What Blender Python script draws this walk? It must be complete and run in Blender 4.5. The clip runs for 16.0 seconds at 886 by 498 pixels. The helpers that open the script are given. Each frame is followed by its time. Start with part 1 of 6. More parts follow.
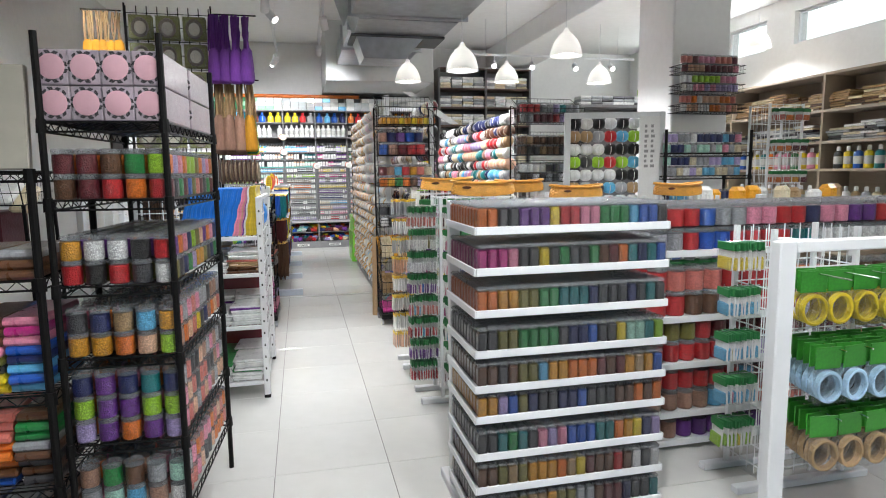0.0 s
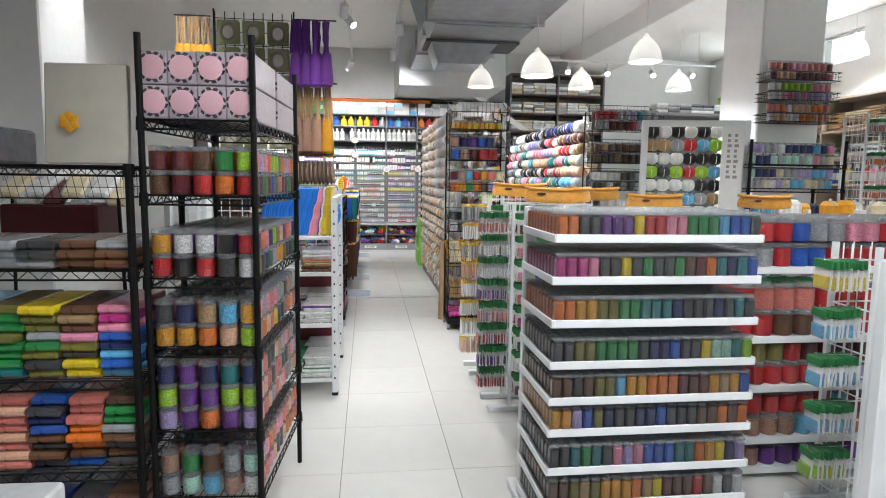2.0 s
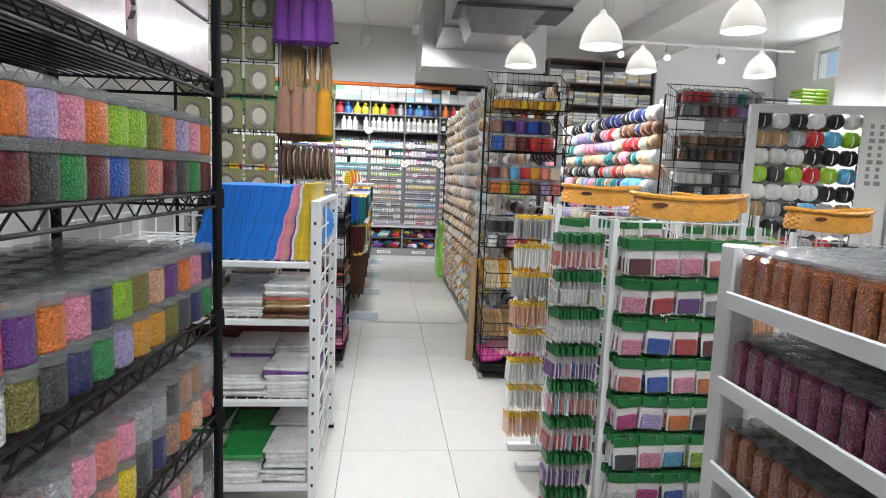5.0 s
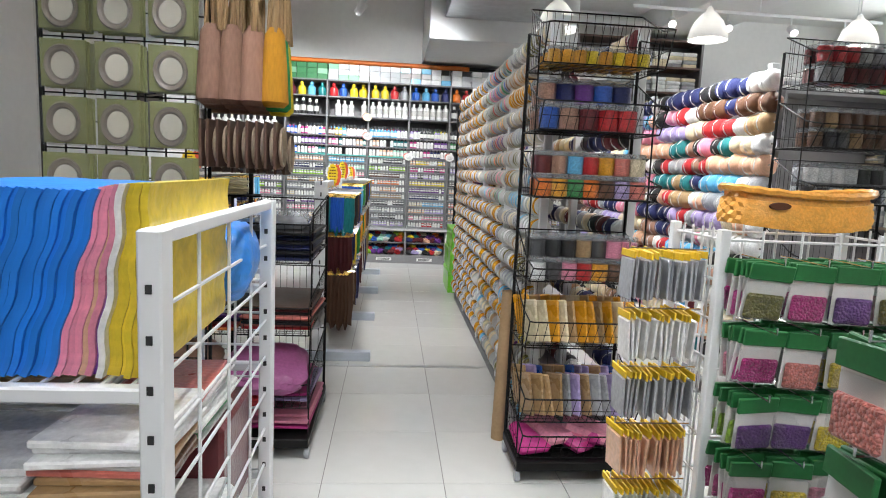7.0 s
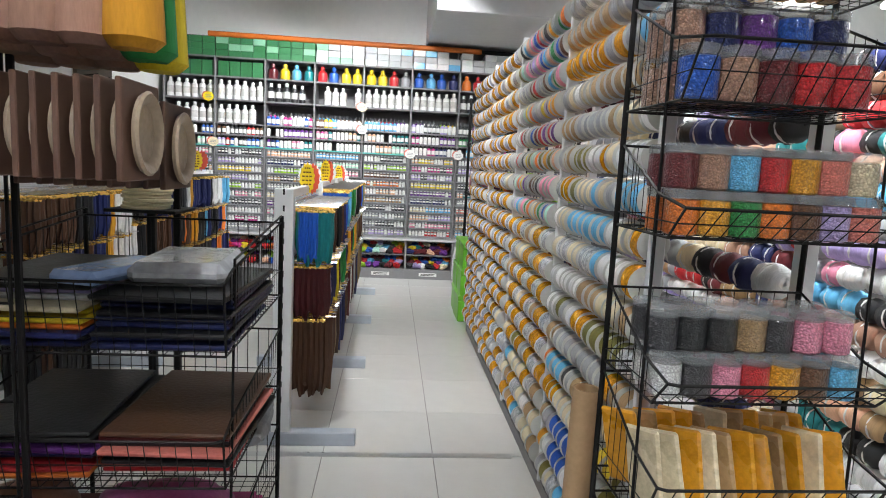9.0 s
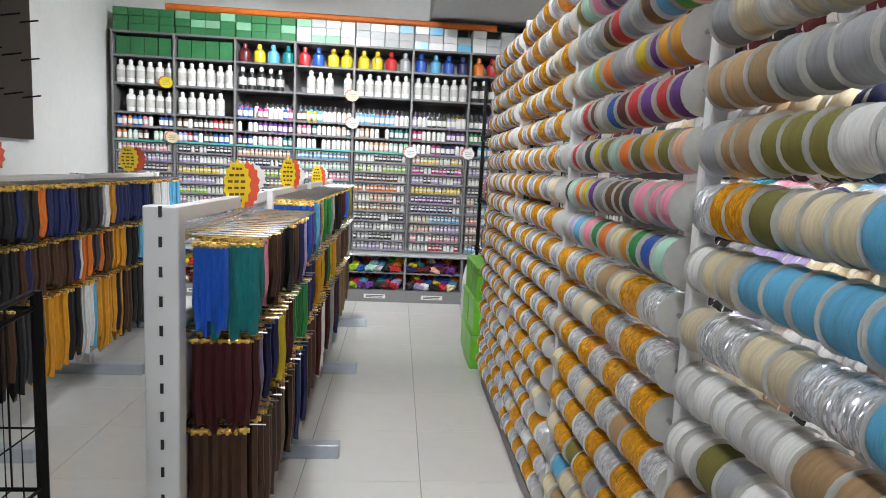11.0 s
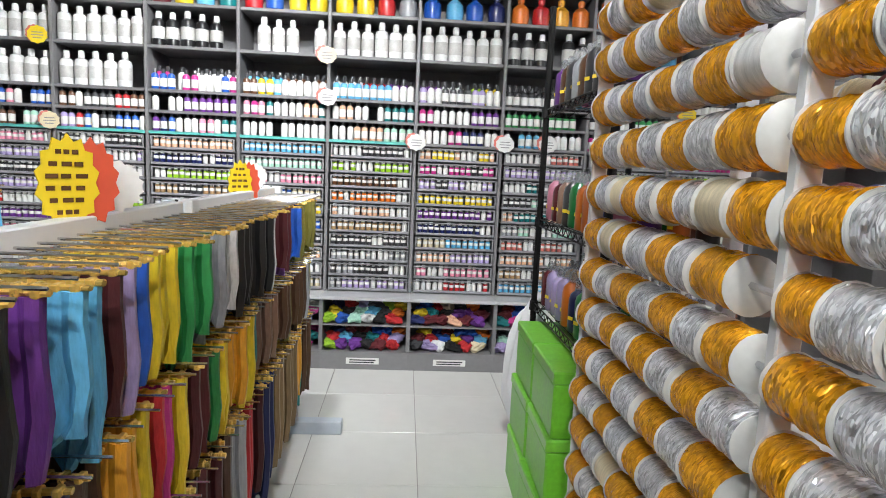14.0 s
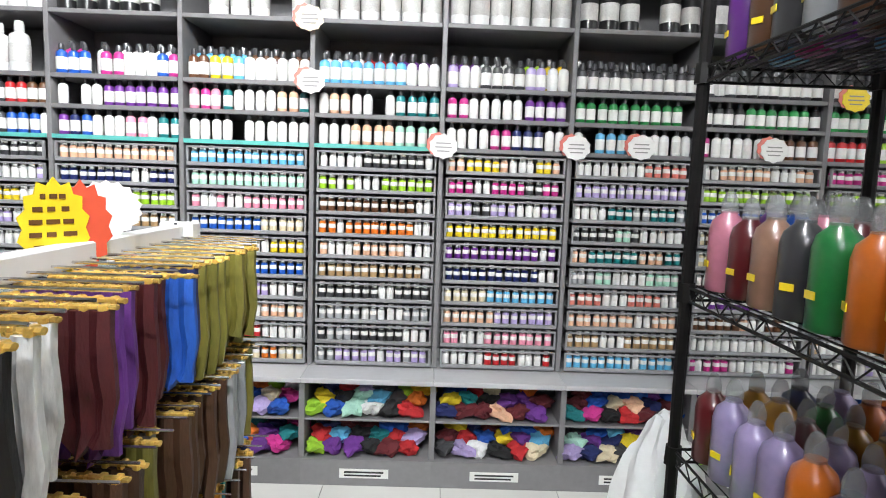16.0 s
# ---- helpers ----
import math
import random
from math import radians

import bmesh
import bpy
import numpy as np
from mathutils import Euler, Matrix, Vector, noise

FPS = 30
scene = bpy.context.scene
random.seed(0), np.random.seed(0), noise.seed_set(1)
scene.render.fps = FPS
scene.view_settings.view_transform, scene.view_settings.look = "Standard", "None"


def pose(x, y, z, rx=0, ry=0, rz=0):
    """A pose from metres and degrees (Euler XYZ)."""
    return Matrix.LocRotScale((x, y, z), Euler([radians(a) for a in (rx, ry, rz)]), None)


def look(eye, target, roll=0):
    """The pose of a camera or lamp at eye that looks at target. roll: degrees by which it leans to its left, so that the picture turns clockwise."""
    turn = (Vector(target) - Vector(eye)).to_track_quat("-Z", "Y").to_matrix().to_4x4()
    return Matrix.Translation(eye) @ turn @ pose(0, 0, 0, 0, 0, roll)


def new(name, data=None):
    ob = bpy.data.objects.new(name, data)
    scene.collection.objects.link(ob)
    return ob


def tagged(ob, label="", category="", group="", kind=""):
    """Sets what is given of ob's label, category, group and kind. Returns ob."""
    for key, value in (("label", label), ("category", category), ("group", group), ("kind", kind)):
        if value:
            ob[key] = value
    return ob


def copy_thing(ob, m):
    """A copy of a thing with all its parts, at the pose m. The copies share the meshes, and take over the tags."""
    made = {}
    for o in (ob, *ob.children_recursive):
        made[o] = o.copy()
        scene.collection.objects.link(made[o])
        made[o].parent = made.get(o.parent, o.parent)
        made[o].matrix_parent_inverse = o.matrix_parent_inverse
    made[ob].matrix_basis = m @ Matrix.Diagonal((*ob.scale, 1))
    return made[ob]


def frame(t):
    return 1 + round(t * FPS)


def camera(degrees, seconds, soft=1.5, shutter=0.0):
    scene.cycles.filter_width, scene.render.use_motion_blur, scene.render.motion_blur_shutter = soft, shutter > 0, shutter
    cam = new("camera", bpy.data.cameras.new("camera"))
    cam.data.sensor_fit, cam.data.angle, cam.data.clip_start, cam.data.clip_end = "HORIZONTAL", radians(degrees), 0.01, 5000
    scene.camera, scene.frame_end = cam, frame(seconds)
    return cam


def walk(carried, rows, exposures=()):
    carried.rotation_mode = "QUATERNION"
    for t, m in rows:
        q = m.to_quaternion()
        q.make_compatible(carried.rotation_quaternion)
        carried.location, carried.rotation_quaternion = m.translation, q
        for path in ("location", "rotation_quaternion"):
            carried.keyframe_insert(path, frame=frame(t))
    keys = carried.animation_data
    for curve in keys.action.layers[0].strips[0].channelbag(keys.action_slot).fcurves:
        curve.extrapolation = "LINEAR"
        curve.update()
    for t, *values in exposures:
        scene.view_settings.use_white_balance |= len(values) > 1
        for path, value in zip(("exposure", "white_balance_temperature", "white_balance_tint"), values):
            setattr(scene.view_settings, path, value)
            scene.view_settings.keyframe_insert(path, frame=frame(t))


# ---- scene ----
cam = camera(72.2, 16.0, soft=1.0)
METRES, EYE, TILT, LEAN, TURN = 10.375, 1.566, 1.85, 0.0, -13.1
ROWS = [
    (0.0, 0.0, 0.0, 0.0, -0.1, -8.99, 0.66),
    (0.5, -0.0001, -0.0014, 0.0002, 2.26, -8.79, 0.57),
    (1.0, -0.0011, -0.0013, 0.0, 4.07, -8.68, 0.29),
    (1.5, -0.0039, -0.001, -0.0003, 5.48, -8.45, -0.15),
    (2.0, -0.0057, 0.0028, -0.0008, 6.06, -8.45, -0.58),
    (2.5, -0.011, 0.0131, -0.001, 6.55, -8.48, -0.9),
    (3.0, -0.018, 0.0299, -0.0018, 6.7, -8.58, -1.23),
    (5.5, -0.042, 0.192, -0.0084, 8.02, -8.76, -2.14),
    (6.0, -0.0515, 0.228, -0.01, 8.1, -8.88, -2.3),
    (6.5, -0.0588, 0.273, -0.012, 8.13, -8.91, -2.27),
    (7.0, -0.0629, 0.313, -0.0134, 8.38, -9.1, -2.34),
    (7.5, -0.0742, 0.3529, -0.0139, 8.44, -9.33, -2.43),
    (8.0, -0.0802, 0.39, -0.0152, 8.47, -9.48, -2.44),
    (8.5, -0.084, 0.425, -0.0145, 8.48, -9.44, -2.54),
    (9.0, -0.0926, 0.452, -0.0147, 8.44, -9.35, -2.66),
    (11.5, -0.122, 0.6321, -0.0211, 9.15, -9.22, -2.56),
    (12.0, -0.1322, 0.6694, -0.0223, 9.18, -9.33, -2.62),
    (12.5, -0.1377, 0.7038, -0.0245, 9.17, -9.42, -2.57),
    (13.0, -0.144, 0.7465, -0.025, 9.32, -9.49, -2.51),
    (13.5, -0.1559, 0.7851, -0.0252, 9.38, -9.59, -2.49),
    (14.0, -0.1626, 0.8248, -0.0275, 9.72, -9.41, -2.3),
    (14.5, -0.1714, 0.864, -0.0291, 10.05, -9.23, -2.18),
    (15.0, -0.1808, 0.9016, -0.0285, 10.49, -9.19, -2.0),
    (15.5, -0.1861, 0.9384, -0.0287, 11.87, -8.63, -1.74),
    (16.0, -0.1932, 0.9721, -0.0307, 12.43, -8.31, -1.62),
]
walk(cam, [(t, pose(0, 0, EYE, TILT, LEAN, TURN) @ pose(METRES * x, METRES * y, METRES * z, 90 + pitch, roll, yaw)) for t, x, y, z, yaw, pitch, roll in ROWS], exposures=[(0.0, -0.02), (3.0, 0.0), (6.0, -0.12), (9.0, -0.14), (11.5, -0.3), (13.5, -0.24), (15.5, -0.2), (16.0, -0.08)])

# ---- light ----
world = bpy.data.worlds.new("world")
scene.world = world
world.use_nodes = True
wn = world.node_tree.nodes
sky = wn.new("ShaderNodeTexSky")
sky.sky_type, sky.sun_disc = "NISHITA", False
sky.sun_elevation, sky.sun_rotation = radians(40), radians(100)
world.node_tree.links.new(sky.outputs[0], wn["Background"].inputs[0])
wn["Background"].inputs[1].default_value = 0.12
scene.view_settings.exposure = 0.0
PENDANT_W, SPOT_W, FRONT_FILL_W, WINDOW_W = 185, 250, 4, 22
LAMP_COL = (0.95, 0.975, 1.0)

# ---- materials ----
PAL = {
    "white": (0.78, 0.78, 0.77), "cream": (0.72, 0.62, 0.42), "grey": (0.36, 0.37, 0.39), "charcoal": (0.05, 0.05, 0.055),
    "black": (0.012, 0.012, 0.013), "red": (0.55, 0.02, 0.025), "maroon": (0.13, 0.012, 0.018), "orange": (0.78, 0.19, 0.02),
    "amber": (0.72, 0.33, 0.02), "yellow": (0.80, 0.60, 0.02), "lime": (0.33, 0.60, 0.03), "green": (0.02, 0.25, 0.06),
    "teal": (0.008, 0.19, 0.20), "sky blue": (0.12, 0.45, 0.72), "blue": (0.015, 0.10, 0.48), "navy": (0.012, 0.02, 0.11),
    "purple": (0.14, 0.03, 0.25), "lilac": (0.45, 0.36, 0.65), "pink": (0.80, 0.28, 0.40), "magenta": (0.55, 0.03, 0.24),
    "peach": (0.78, 0.46, 0.30), "brown": (0.13, 0.055, 0.025), "tan": (0.42, 0.27, 0.13), "olive": (0.20, 0.18, 0.03),
    "dusky": (0.40, 0.22, 0.15), "salmon": (0.70, 0.20, 0.16), "orchid": (0.42, 0.12, 0.30), "mint": (0.42, 0.72, 0.58),
}
MATS = {}


def mat(name, col, rough=0.5, metal=0.0, scale=40.0, vary=0.12, bump=0.1, coat=0.0, fine=None, spec=0.5, stretch=(1, 1, 1)):
    """A surface with colour variation at two scales and a fine relief."""
    if name in MATS:
        return MATS[name]
    m = bpy.data.materials.new(name)
    m.use_nodes = True
    nt = m.node_tree
    n, l = nt.nodes, nt.links
    b = n["Principled BSDF"]
    tc = n.new("ShaderNodeTexCoord")
    mp = n.new("ShaderNodeMapping")
    mp.inputs["Scale"].default_value = stretch
    l.new(tc.outputs["Object"], mp.inputs["Vector"])
    big = n.new("ShaderNodeTexNoise")
    big.inputs["Scale"].default_value, big.inputs["Detail"].default_value = scale * 0.12, 3
    small = n.new("ShaderNodeTexNoise")
    small.inputs["Scale"].default_value, small.inputs["Detail"].default_value = fine or scale, 4
    for t in (big, small):
        l.new(mp.outputs[0], t.inputs["Vector"])
    info = n.new("ShaderNodeObjectInfo")
    add = n.new("ShaderNodeMath")
    add.operation = "ADD"
    l.new(big.outputs["Fac"], add.inputs[0])
    l.new(small.outputs["Fac"], add.inputs[1])
    add2 = n.new("ShaderNodeMath")
    add2.operation = "MULTIPLY_ADD"
    add2.inputs[1].default_value, add2.inputs[2].default_value = 0.6, 0.0
    l.new(info.outputs["Random"], add2.inputs[0])
    tot = n.new("ShaderNodeMath")
    tot.operation = "ADD"
    l.new(add.outputs[0], tot.inputs[0])
    l.new(add2.outputs[0], tot.inputs[1])
    ramp = n.new("ShaderNodeMapRange")
    ramp.inputs["From Min"].default_value, ramp.inputs["From Max"].default_value = 0.7, 1.9
    ramp.inputs["To Min"].default_value, ramp.inputs["To Max"].default_value = 1 - vary, 1 + vary
    l.new(tot.outputs[0], ramp.inputs["Value"])
    mul = n.new("ShaderNodeVectorMath")
    mul.operation = "SCALE"
    mul.inputs[0].default_value = col
    l.new(ramp.outputs[0], mul.inputs["Scale"])
    l.new(mul.outputs[0], b.inputs["Base Color"])
    rr = n.new("ShaderNodeMapRange")
    rr.inputs["To Min"].default_value, rr.inputs["To Max"].default_value = max(0.02, rough - 0.1), min(1, rough + 0.1)
    l.new(big.outputs["Fac"], rr.inputs["Value"])
    l.new(rr.outputs[0], b.inputs["Roughness"])
    b.inputs["Metallic"].default_value = metal
    b.inputs["Specular IOR Level"].default_value = spec
    b.inputs["Coat Weight"].default_value = coat
    b.inputs["Coat Roughness"].default_value = 0.08
    if bump:
        bp = n.new("ShaderNodeBump")
        bp.inputs["Strength"].default_value, bp.inputs["Distance"].default_value = bump, 0.004
        l.new(small.outputs["Fac"], bp.inputs["Height"])
        l.new(bp.outputs[0], b.inputs["Normal"])
    MATS[name] = m
    return m


def foil(name, col, metal):
    """Crinkled metallic foil thread: small flakes that each catch the light in their own direction."""
    m = bpy.data.materials.new(name)
    m.use_nodes = True
    n, l = m.node_tree.nodes, m.node_tree.links
    b = n["Principled BSDF"]
    tc, mp, vo, nz = n.new("ShaderNodeTexCoord"), n.new("ShaderNodeMapping"), n.new("ShaderNodeTexVoronoi"), n.new("ShaderNodeTexNoise")
    mp.inputs["Scale"].default_value = (0.32, 2.0, 0.32)
    vo.inputs["Scale"].default_value, nz.inputs["Scale"].default_value = 260, 45
    l.new(tc.outputs["Object"], mp.inputs["Vector"])
    l.new(mp.outputs[0], vo.inputs["Vector"])
    l.new(tc.outputs["Object"], nz.inputs["Vector"])
    sub, sc, add, nm, geo = [n.new("ShaderNodeVectorMath") for _ in range(4)] + [n.new("ShaderNodeNewGeometry")]
    sub.operation, sc.operation, add.operation, nm.operation = "SUBTRACT", "SCALE", "ADD", "NORMALIZE"
    sub.inputs[1].default_value = (0.5, 0.5, 0.5)
    sc.inputs["Scale"].default_value = 1.15
    l.new(vo.outputs["Color"], sub.inputs[0])
    l.new(sub.outputs[0], sc.inputs[0])
    l.new(sc.outputs[0], add.inputs[0])
    l.new(geo.outputs["Normal"], add.inputs[1])
    l.new(add.outputs[0], nm.inputs[0])
    l.new(nm.outputs[0], b.inputs["Normal"])
    # flake tones paint bright glints and dark folds into the base colour
    sep, mixv, tone, tint = n.new("ShaderNodeSeparateColor"), n.new("ShaderNodeMath"), n.new("ShaderNodeMapRange"), n.new("ShaderNodeVectorMath")
    mixv.operation, tint.operation = "ADD", "SCALE"
    l.new(vo.outputs["Color"], sep.inputs[0])
    l.new(sep.outputs[0], mixv.inputs[0])
    l.new(nz.outputs["Fac"], mixv.inputs[1])
    tone.inputs["From Min"].default_value, tone.inputs["From Max"].default_value = 0.2, 1.5
    tone.inputs["To Min"].default_value, tone.inputs["To Max"].default_value = 0.4, 1.35
    l.new(mixv.outputs[0], tone.inputs["Value"])
    tint.inputs[0].default_value = col
    l.new(tone.outputs[0], tint.inputs["Scale"])
    l.new(tint.outputs[0], b.inputs["Base Color"])
    b.inputs["Metallic"].default_value, b.inputs["Roughness"].default_value = metal, 0.24
    return m


def glow(name, col, strength):
    m = bpy.data.materials.new(name)
    m.use_nodes = True
    b = m.node_tree.nodes["Principled BSDF"]
    b.inputs["Base Color"].default_value = (*col, 1)
    b.inputs["Emission Color"].default_value = (*col, 1)
    b.inputs["Emission Strength"].default_value = strength
    return m


def clear(name, col=(1, 1, 1), amount=0.9, rough=0.1):
    """Thin clear plastic film: mostly see-through, with a glossy face."""
    m = bpy.data.materials.new(name)
    m.use_nodes = True
    n, l = m.node_tree.nodes, m.node_tree.links
    b = n["Principled BSDF"]
    b.inputs["Base Color"].default_value = (0.3 * col[0], 0.31 * col[1], 0.32 * col[2], 1)
    b.inputs["Roughness"].default_value = rough
    tc, nz, bp = n.new("ShaderNodeTexCoord"), n.new("ShaderNodeTexNoise"), n.new("ShaderNodeBump")
    nz.inputs["Scale"].default_value = 25
    bp.inputs["Strength"].default_value, bp.inputs["Distance"].default_value = 0.5, 0.006
    l.new(tc.outputs["Object"], nz.inputs["Vector"])
    l.new(nz.outputs["Fac"], bp.inputs["Height"])
    l.new(bp.outputs[0], b.inputs["Normal"])
    tr, mx = n.new("ShaderNodeBsdfTransparent"), n.new("ShaderNodeMixShader")
    tr.inputs[0].default_value = (*col, 1)
    mx.inputs[0].default_value = amount
    l.new(b.outputs[0], mx.inputs[1])
    l.new(tr.outputs[0], mx.inputs[2])
    l.new(mx.outputs[0], n["Material Output"].inputs[0])
    return m


def beads(name, col, size, gap_shade=0.65):
    """Small beads heaped together: each cell has its own tone, and the shade between beads is painted dark."""
    m = bpy.data.materials.new(name)
    m.use_nodes = True
    n, l = m.node_tree.nodes, m.node_tree.links
    b = n["Principled BSDF"]
    tc, vo, nz, sep = n.new("ShaderNodeTexCoord"), n.new("ShaderNodeTexVoronoi"), n.new("ShaderNodeTexNoise"), n.new("ShaderNodeSeparateColor")
    vo.inputs["Scale"].default_value, nz.inputs["Scale"].default_value = 1.0 / size, 0.12 / size
    info, off = n.new("ShaderNodeObjectInfo"), n.new("ShaderNodeVectorMath")
    off.operation = "ADD"
    l.new(tc.outputs["Object"], off.inputs[0])
    l.new(info.outputs["Random"], off.inputs[1])
    for t in (vo, nz):
        l.new(off.outputs[0], t.inputs["Vector"])
    l.new(vo.outputs["Color"], sep.inputs[0])
    tone, dark, mix, mul, tint = n.new("ShaderNodeMapRange"), n.new("ShaderNodeMapRange"), n.new("ShaderNodeMath"), n.new("ShaderNodeMath"), n.new("ShaderNodeVectorMath")
    mix.operation, mul.operation, tint.operation = "ADD", "MULTIPLY", "SCALE"
    l.new(sep.outputs[0], mix.inputs[0])
    l.new(nz.outputs["Fac"], mix.inputs[1])
    tone.inputs["From Min"].default_value, tone.inputs["From Max"].default_value = 0.2, 1.5
    tone.inputs["To Min"].default_value, tone.inputs["To Max"].default_value = 0.68, 1.28
    l.new(mix.outputs[0], tone.inputs["Value"])
    dark.inputs["From Min"].default_value, dark.inputs["From Max"].default_value = 0.25, 0.75
    dark.inputs["To Min"].default_value, dark.inputs["To Max"].default_value = 1.0, gap_shade
    l.new(vo.outputs["Distance"], dark.inputs["Value"])
    l.new(tone.outputs[0], mul.inputs[0])
    l.new(dark.outputs[0], mul.inputs[1])
    tint.inputs[0].default_value = col
    l.new(mul.outputs[0], tint.inputs["Scale"])
    l.new(tint.outputs[0], b.inputs["Base Color"])
    bp = n.new("ShaderNodeBump")
    bp.invert = True
    bp.inputs["Strength"].default_value, bp.inputs["Distance"].default_value = 0.8, size
    l.new(vo.outputs["Distance"], bp.inputs["Height"])
    l.new(bp.outputs[0], b.inputs["Normal"])
    b.inputs["Roughness"].default_value = 0.3
    b.inputs["Coat Weight"].default_value, b.inputs["Coat Roughness"].default_value = 0.6, 0.06
    MATS[name] = m
    return m


def colour(family, c):
    """One of the goods' materials: a family of surfaces in a named colour."""
    col = PAL[c]
    if family == "plastic":
        return mat("plastic " + c, col, 0.32, scale=60, vary=0.18, bump=0.05, coat=0.3)
    # colour lowered to carry the shade under the rack shelves
    if family == "paint":
        return mat("paint bottle " + c, tuple(0.55 * v for v in col), 0.3, scale=30, vary=0.25, bump=0.03, coat=0.35)
    if family == "beads":
        return MATS.get("beads " + c) or beads("beads " + c, tuple(0.85 * v for v in col), 0.006)
    if family == "cloth":
        return mat("cloth " + c, tuple(0.78 * v for v in col), 0.85, scale=90, vary=0.3, bump=0.4, stretch=(1, 1, 0.25))
    if family == "zip":
        return mat("zip tape " + c, tuple((0.5 if c in ("brown", "maroon", "tan", "dusky") else 0.9) * v for v in col), 0.6, scale=110, vary=0.4, bump=0.5, stretch=(1, 1, 0.2), coat=0.08)
    if family == "bag":
        return mat("bagged cloth " + c, col, 0.3, scale=70, vary=0.35, bump=0.5, coat=0.8)
    if family == "felt":
        return mat("felt pack " + c, tuple(0.6 * v for v in col), 0.5, scale=70, vary=0.35, bump=0.5, coat=0.12, spec=0.35)
    if family == "tube":
        return MATS.get("tube beads " + c) or beads("tube beads " + c, tuple(0.45 * v + 0.015 for v in col), 0.004)
    if family == "thread":
        return mat("thread " + c, col, 0.6, scale=300, vary=0.35, bump=0.7, stretch=(0.15, 4, 0.15))


MATS_GOLD = foil("gold metallic thread", (0.88, 0.40, 0.012), 0.38)
MATS_SILVER = foil("silver metallic thread", (0.78, 0.80, 0.84), 0.5)
WHITE_METAL = mat("white powder coat", (0.74, 0.75, 0.76), 0.38, scale=15, vary=0.06, bump=0.04)
BLACK_METAL = mat("black powder coat", (0.006, 0.0055, 0.0055), 0.5, 0.0, scale=60, vary=0.3, bump=0.12, spec=0.2)
CHROME = mat("chrome wire", (0.6, 0.6, 0.62), 0.22, 1.0, scale=60, vary=0.1, bump=0.03)
STEEL = mat("galvanised duct", (0.46, 0.48, 0.50), 0.33, 0.85, scale=9, vary=0.3, bump=0.12)
GREY_BOARD = mat("grey shelving laminate", (0.19, 0.185, 0.19), 0.45, scale=30, vary=0.15, bump=0.06)
WALL_PAINT = mat("white wall paint", (0.78, 0.78, 0.77), 0.75, scale=14, vary=0.06, bump=0.08)
CEIL_PAINT = mat("ceiling paint", (0.84, 0.84, 0.83), 0.85, scale=8, vary=0.06, bump=0.08)
GREY_PAINT = mat("grey bulkhead paint", (0.58, 0.59, 0.59), 0.7, scale=14, vary=0.08, bump=0.08)
TILE_MAT = mat("glazed porcelain tile", (0.66, 0.65, 0.62), 0.12, scale=10, vary=0.05, bump=0.012)
GROUT = mat("grout", (0.22, 0.21, 0.20), 0.9, scale=80, vary=0.2, bump=0.2)
CARD = mat("kraft cardboard", (0.40, 0.26, 0.14), 0.75, scale=60, vary=0.2, bump=0.15)
PAPER = mat("white paper", (0.74, 0.73, 0.71), 0.7, scale=50, vary=0.1, bump=0.08)
WICKER = mat("varnished wicker", (0.74, 0.35, 0.06), 0.4, scale=120, vary=0.45, bump=0.5, coat=0.4)
CLEAR = clear("clear plastic film")
CLEAR_LID = clear("frosted plastic lid", amount=0.6, rough=0.2)
SLEEVE = clear("thin clear sleeve", amount=0.94, rough=0.06)
GOLD_CARD = mat("gold zip header", (0.86, 0.56, 0.14), 0.28, 0.6, scale=150, vary=0.4, bump=0.3)
OPAL = mat("opal white lamp shade", (0.85, 0.85, 0.84), 0.3, scale=15, vary=0.04, bump=0.0)
on_, ol_ = OPAL.node_tree.nodes, OPAL.node_tree.links
through_light, opal_mix = on_.new("ShaderNodeBsdfTranslucent"), on_.new("ShaderNodeMixShader")
through_light.inputs[0].default_value, opal_mix.inputs[0].default_value = (0.9, 0.9, 0.88, 1), 0.4
ol_.new(on_["Principled BSDF"].outputs[0], opal_mix.inputs[1])
ol_.new(through_light.outputs[0], opal_mix.inputs[2])
ol_.new(opal_mix.outputs[0], on_["Material Output"].inputs[0])
WARM_GLOW = glow("lamp glow", (1.0, 0.985, 0.96), 9.0)
INK = mat("black print", (0.02, 0.02, 0.02), 0.6, bump=0.0)
GREEN_CARD = mat("green header card", (0.014, 0.135, 0.035), 0.5, scale=90, vary=0.25, bump=0.05)
WOOD = mat("shelf wood", (0.34, 0.27, 0.20), 0.5, scale=20, vary=0.15, bump=0.1, stretch=(6, 0.6, 6))


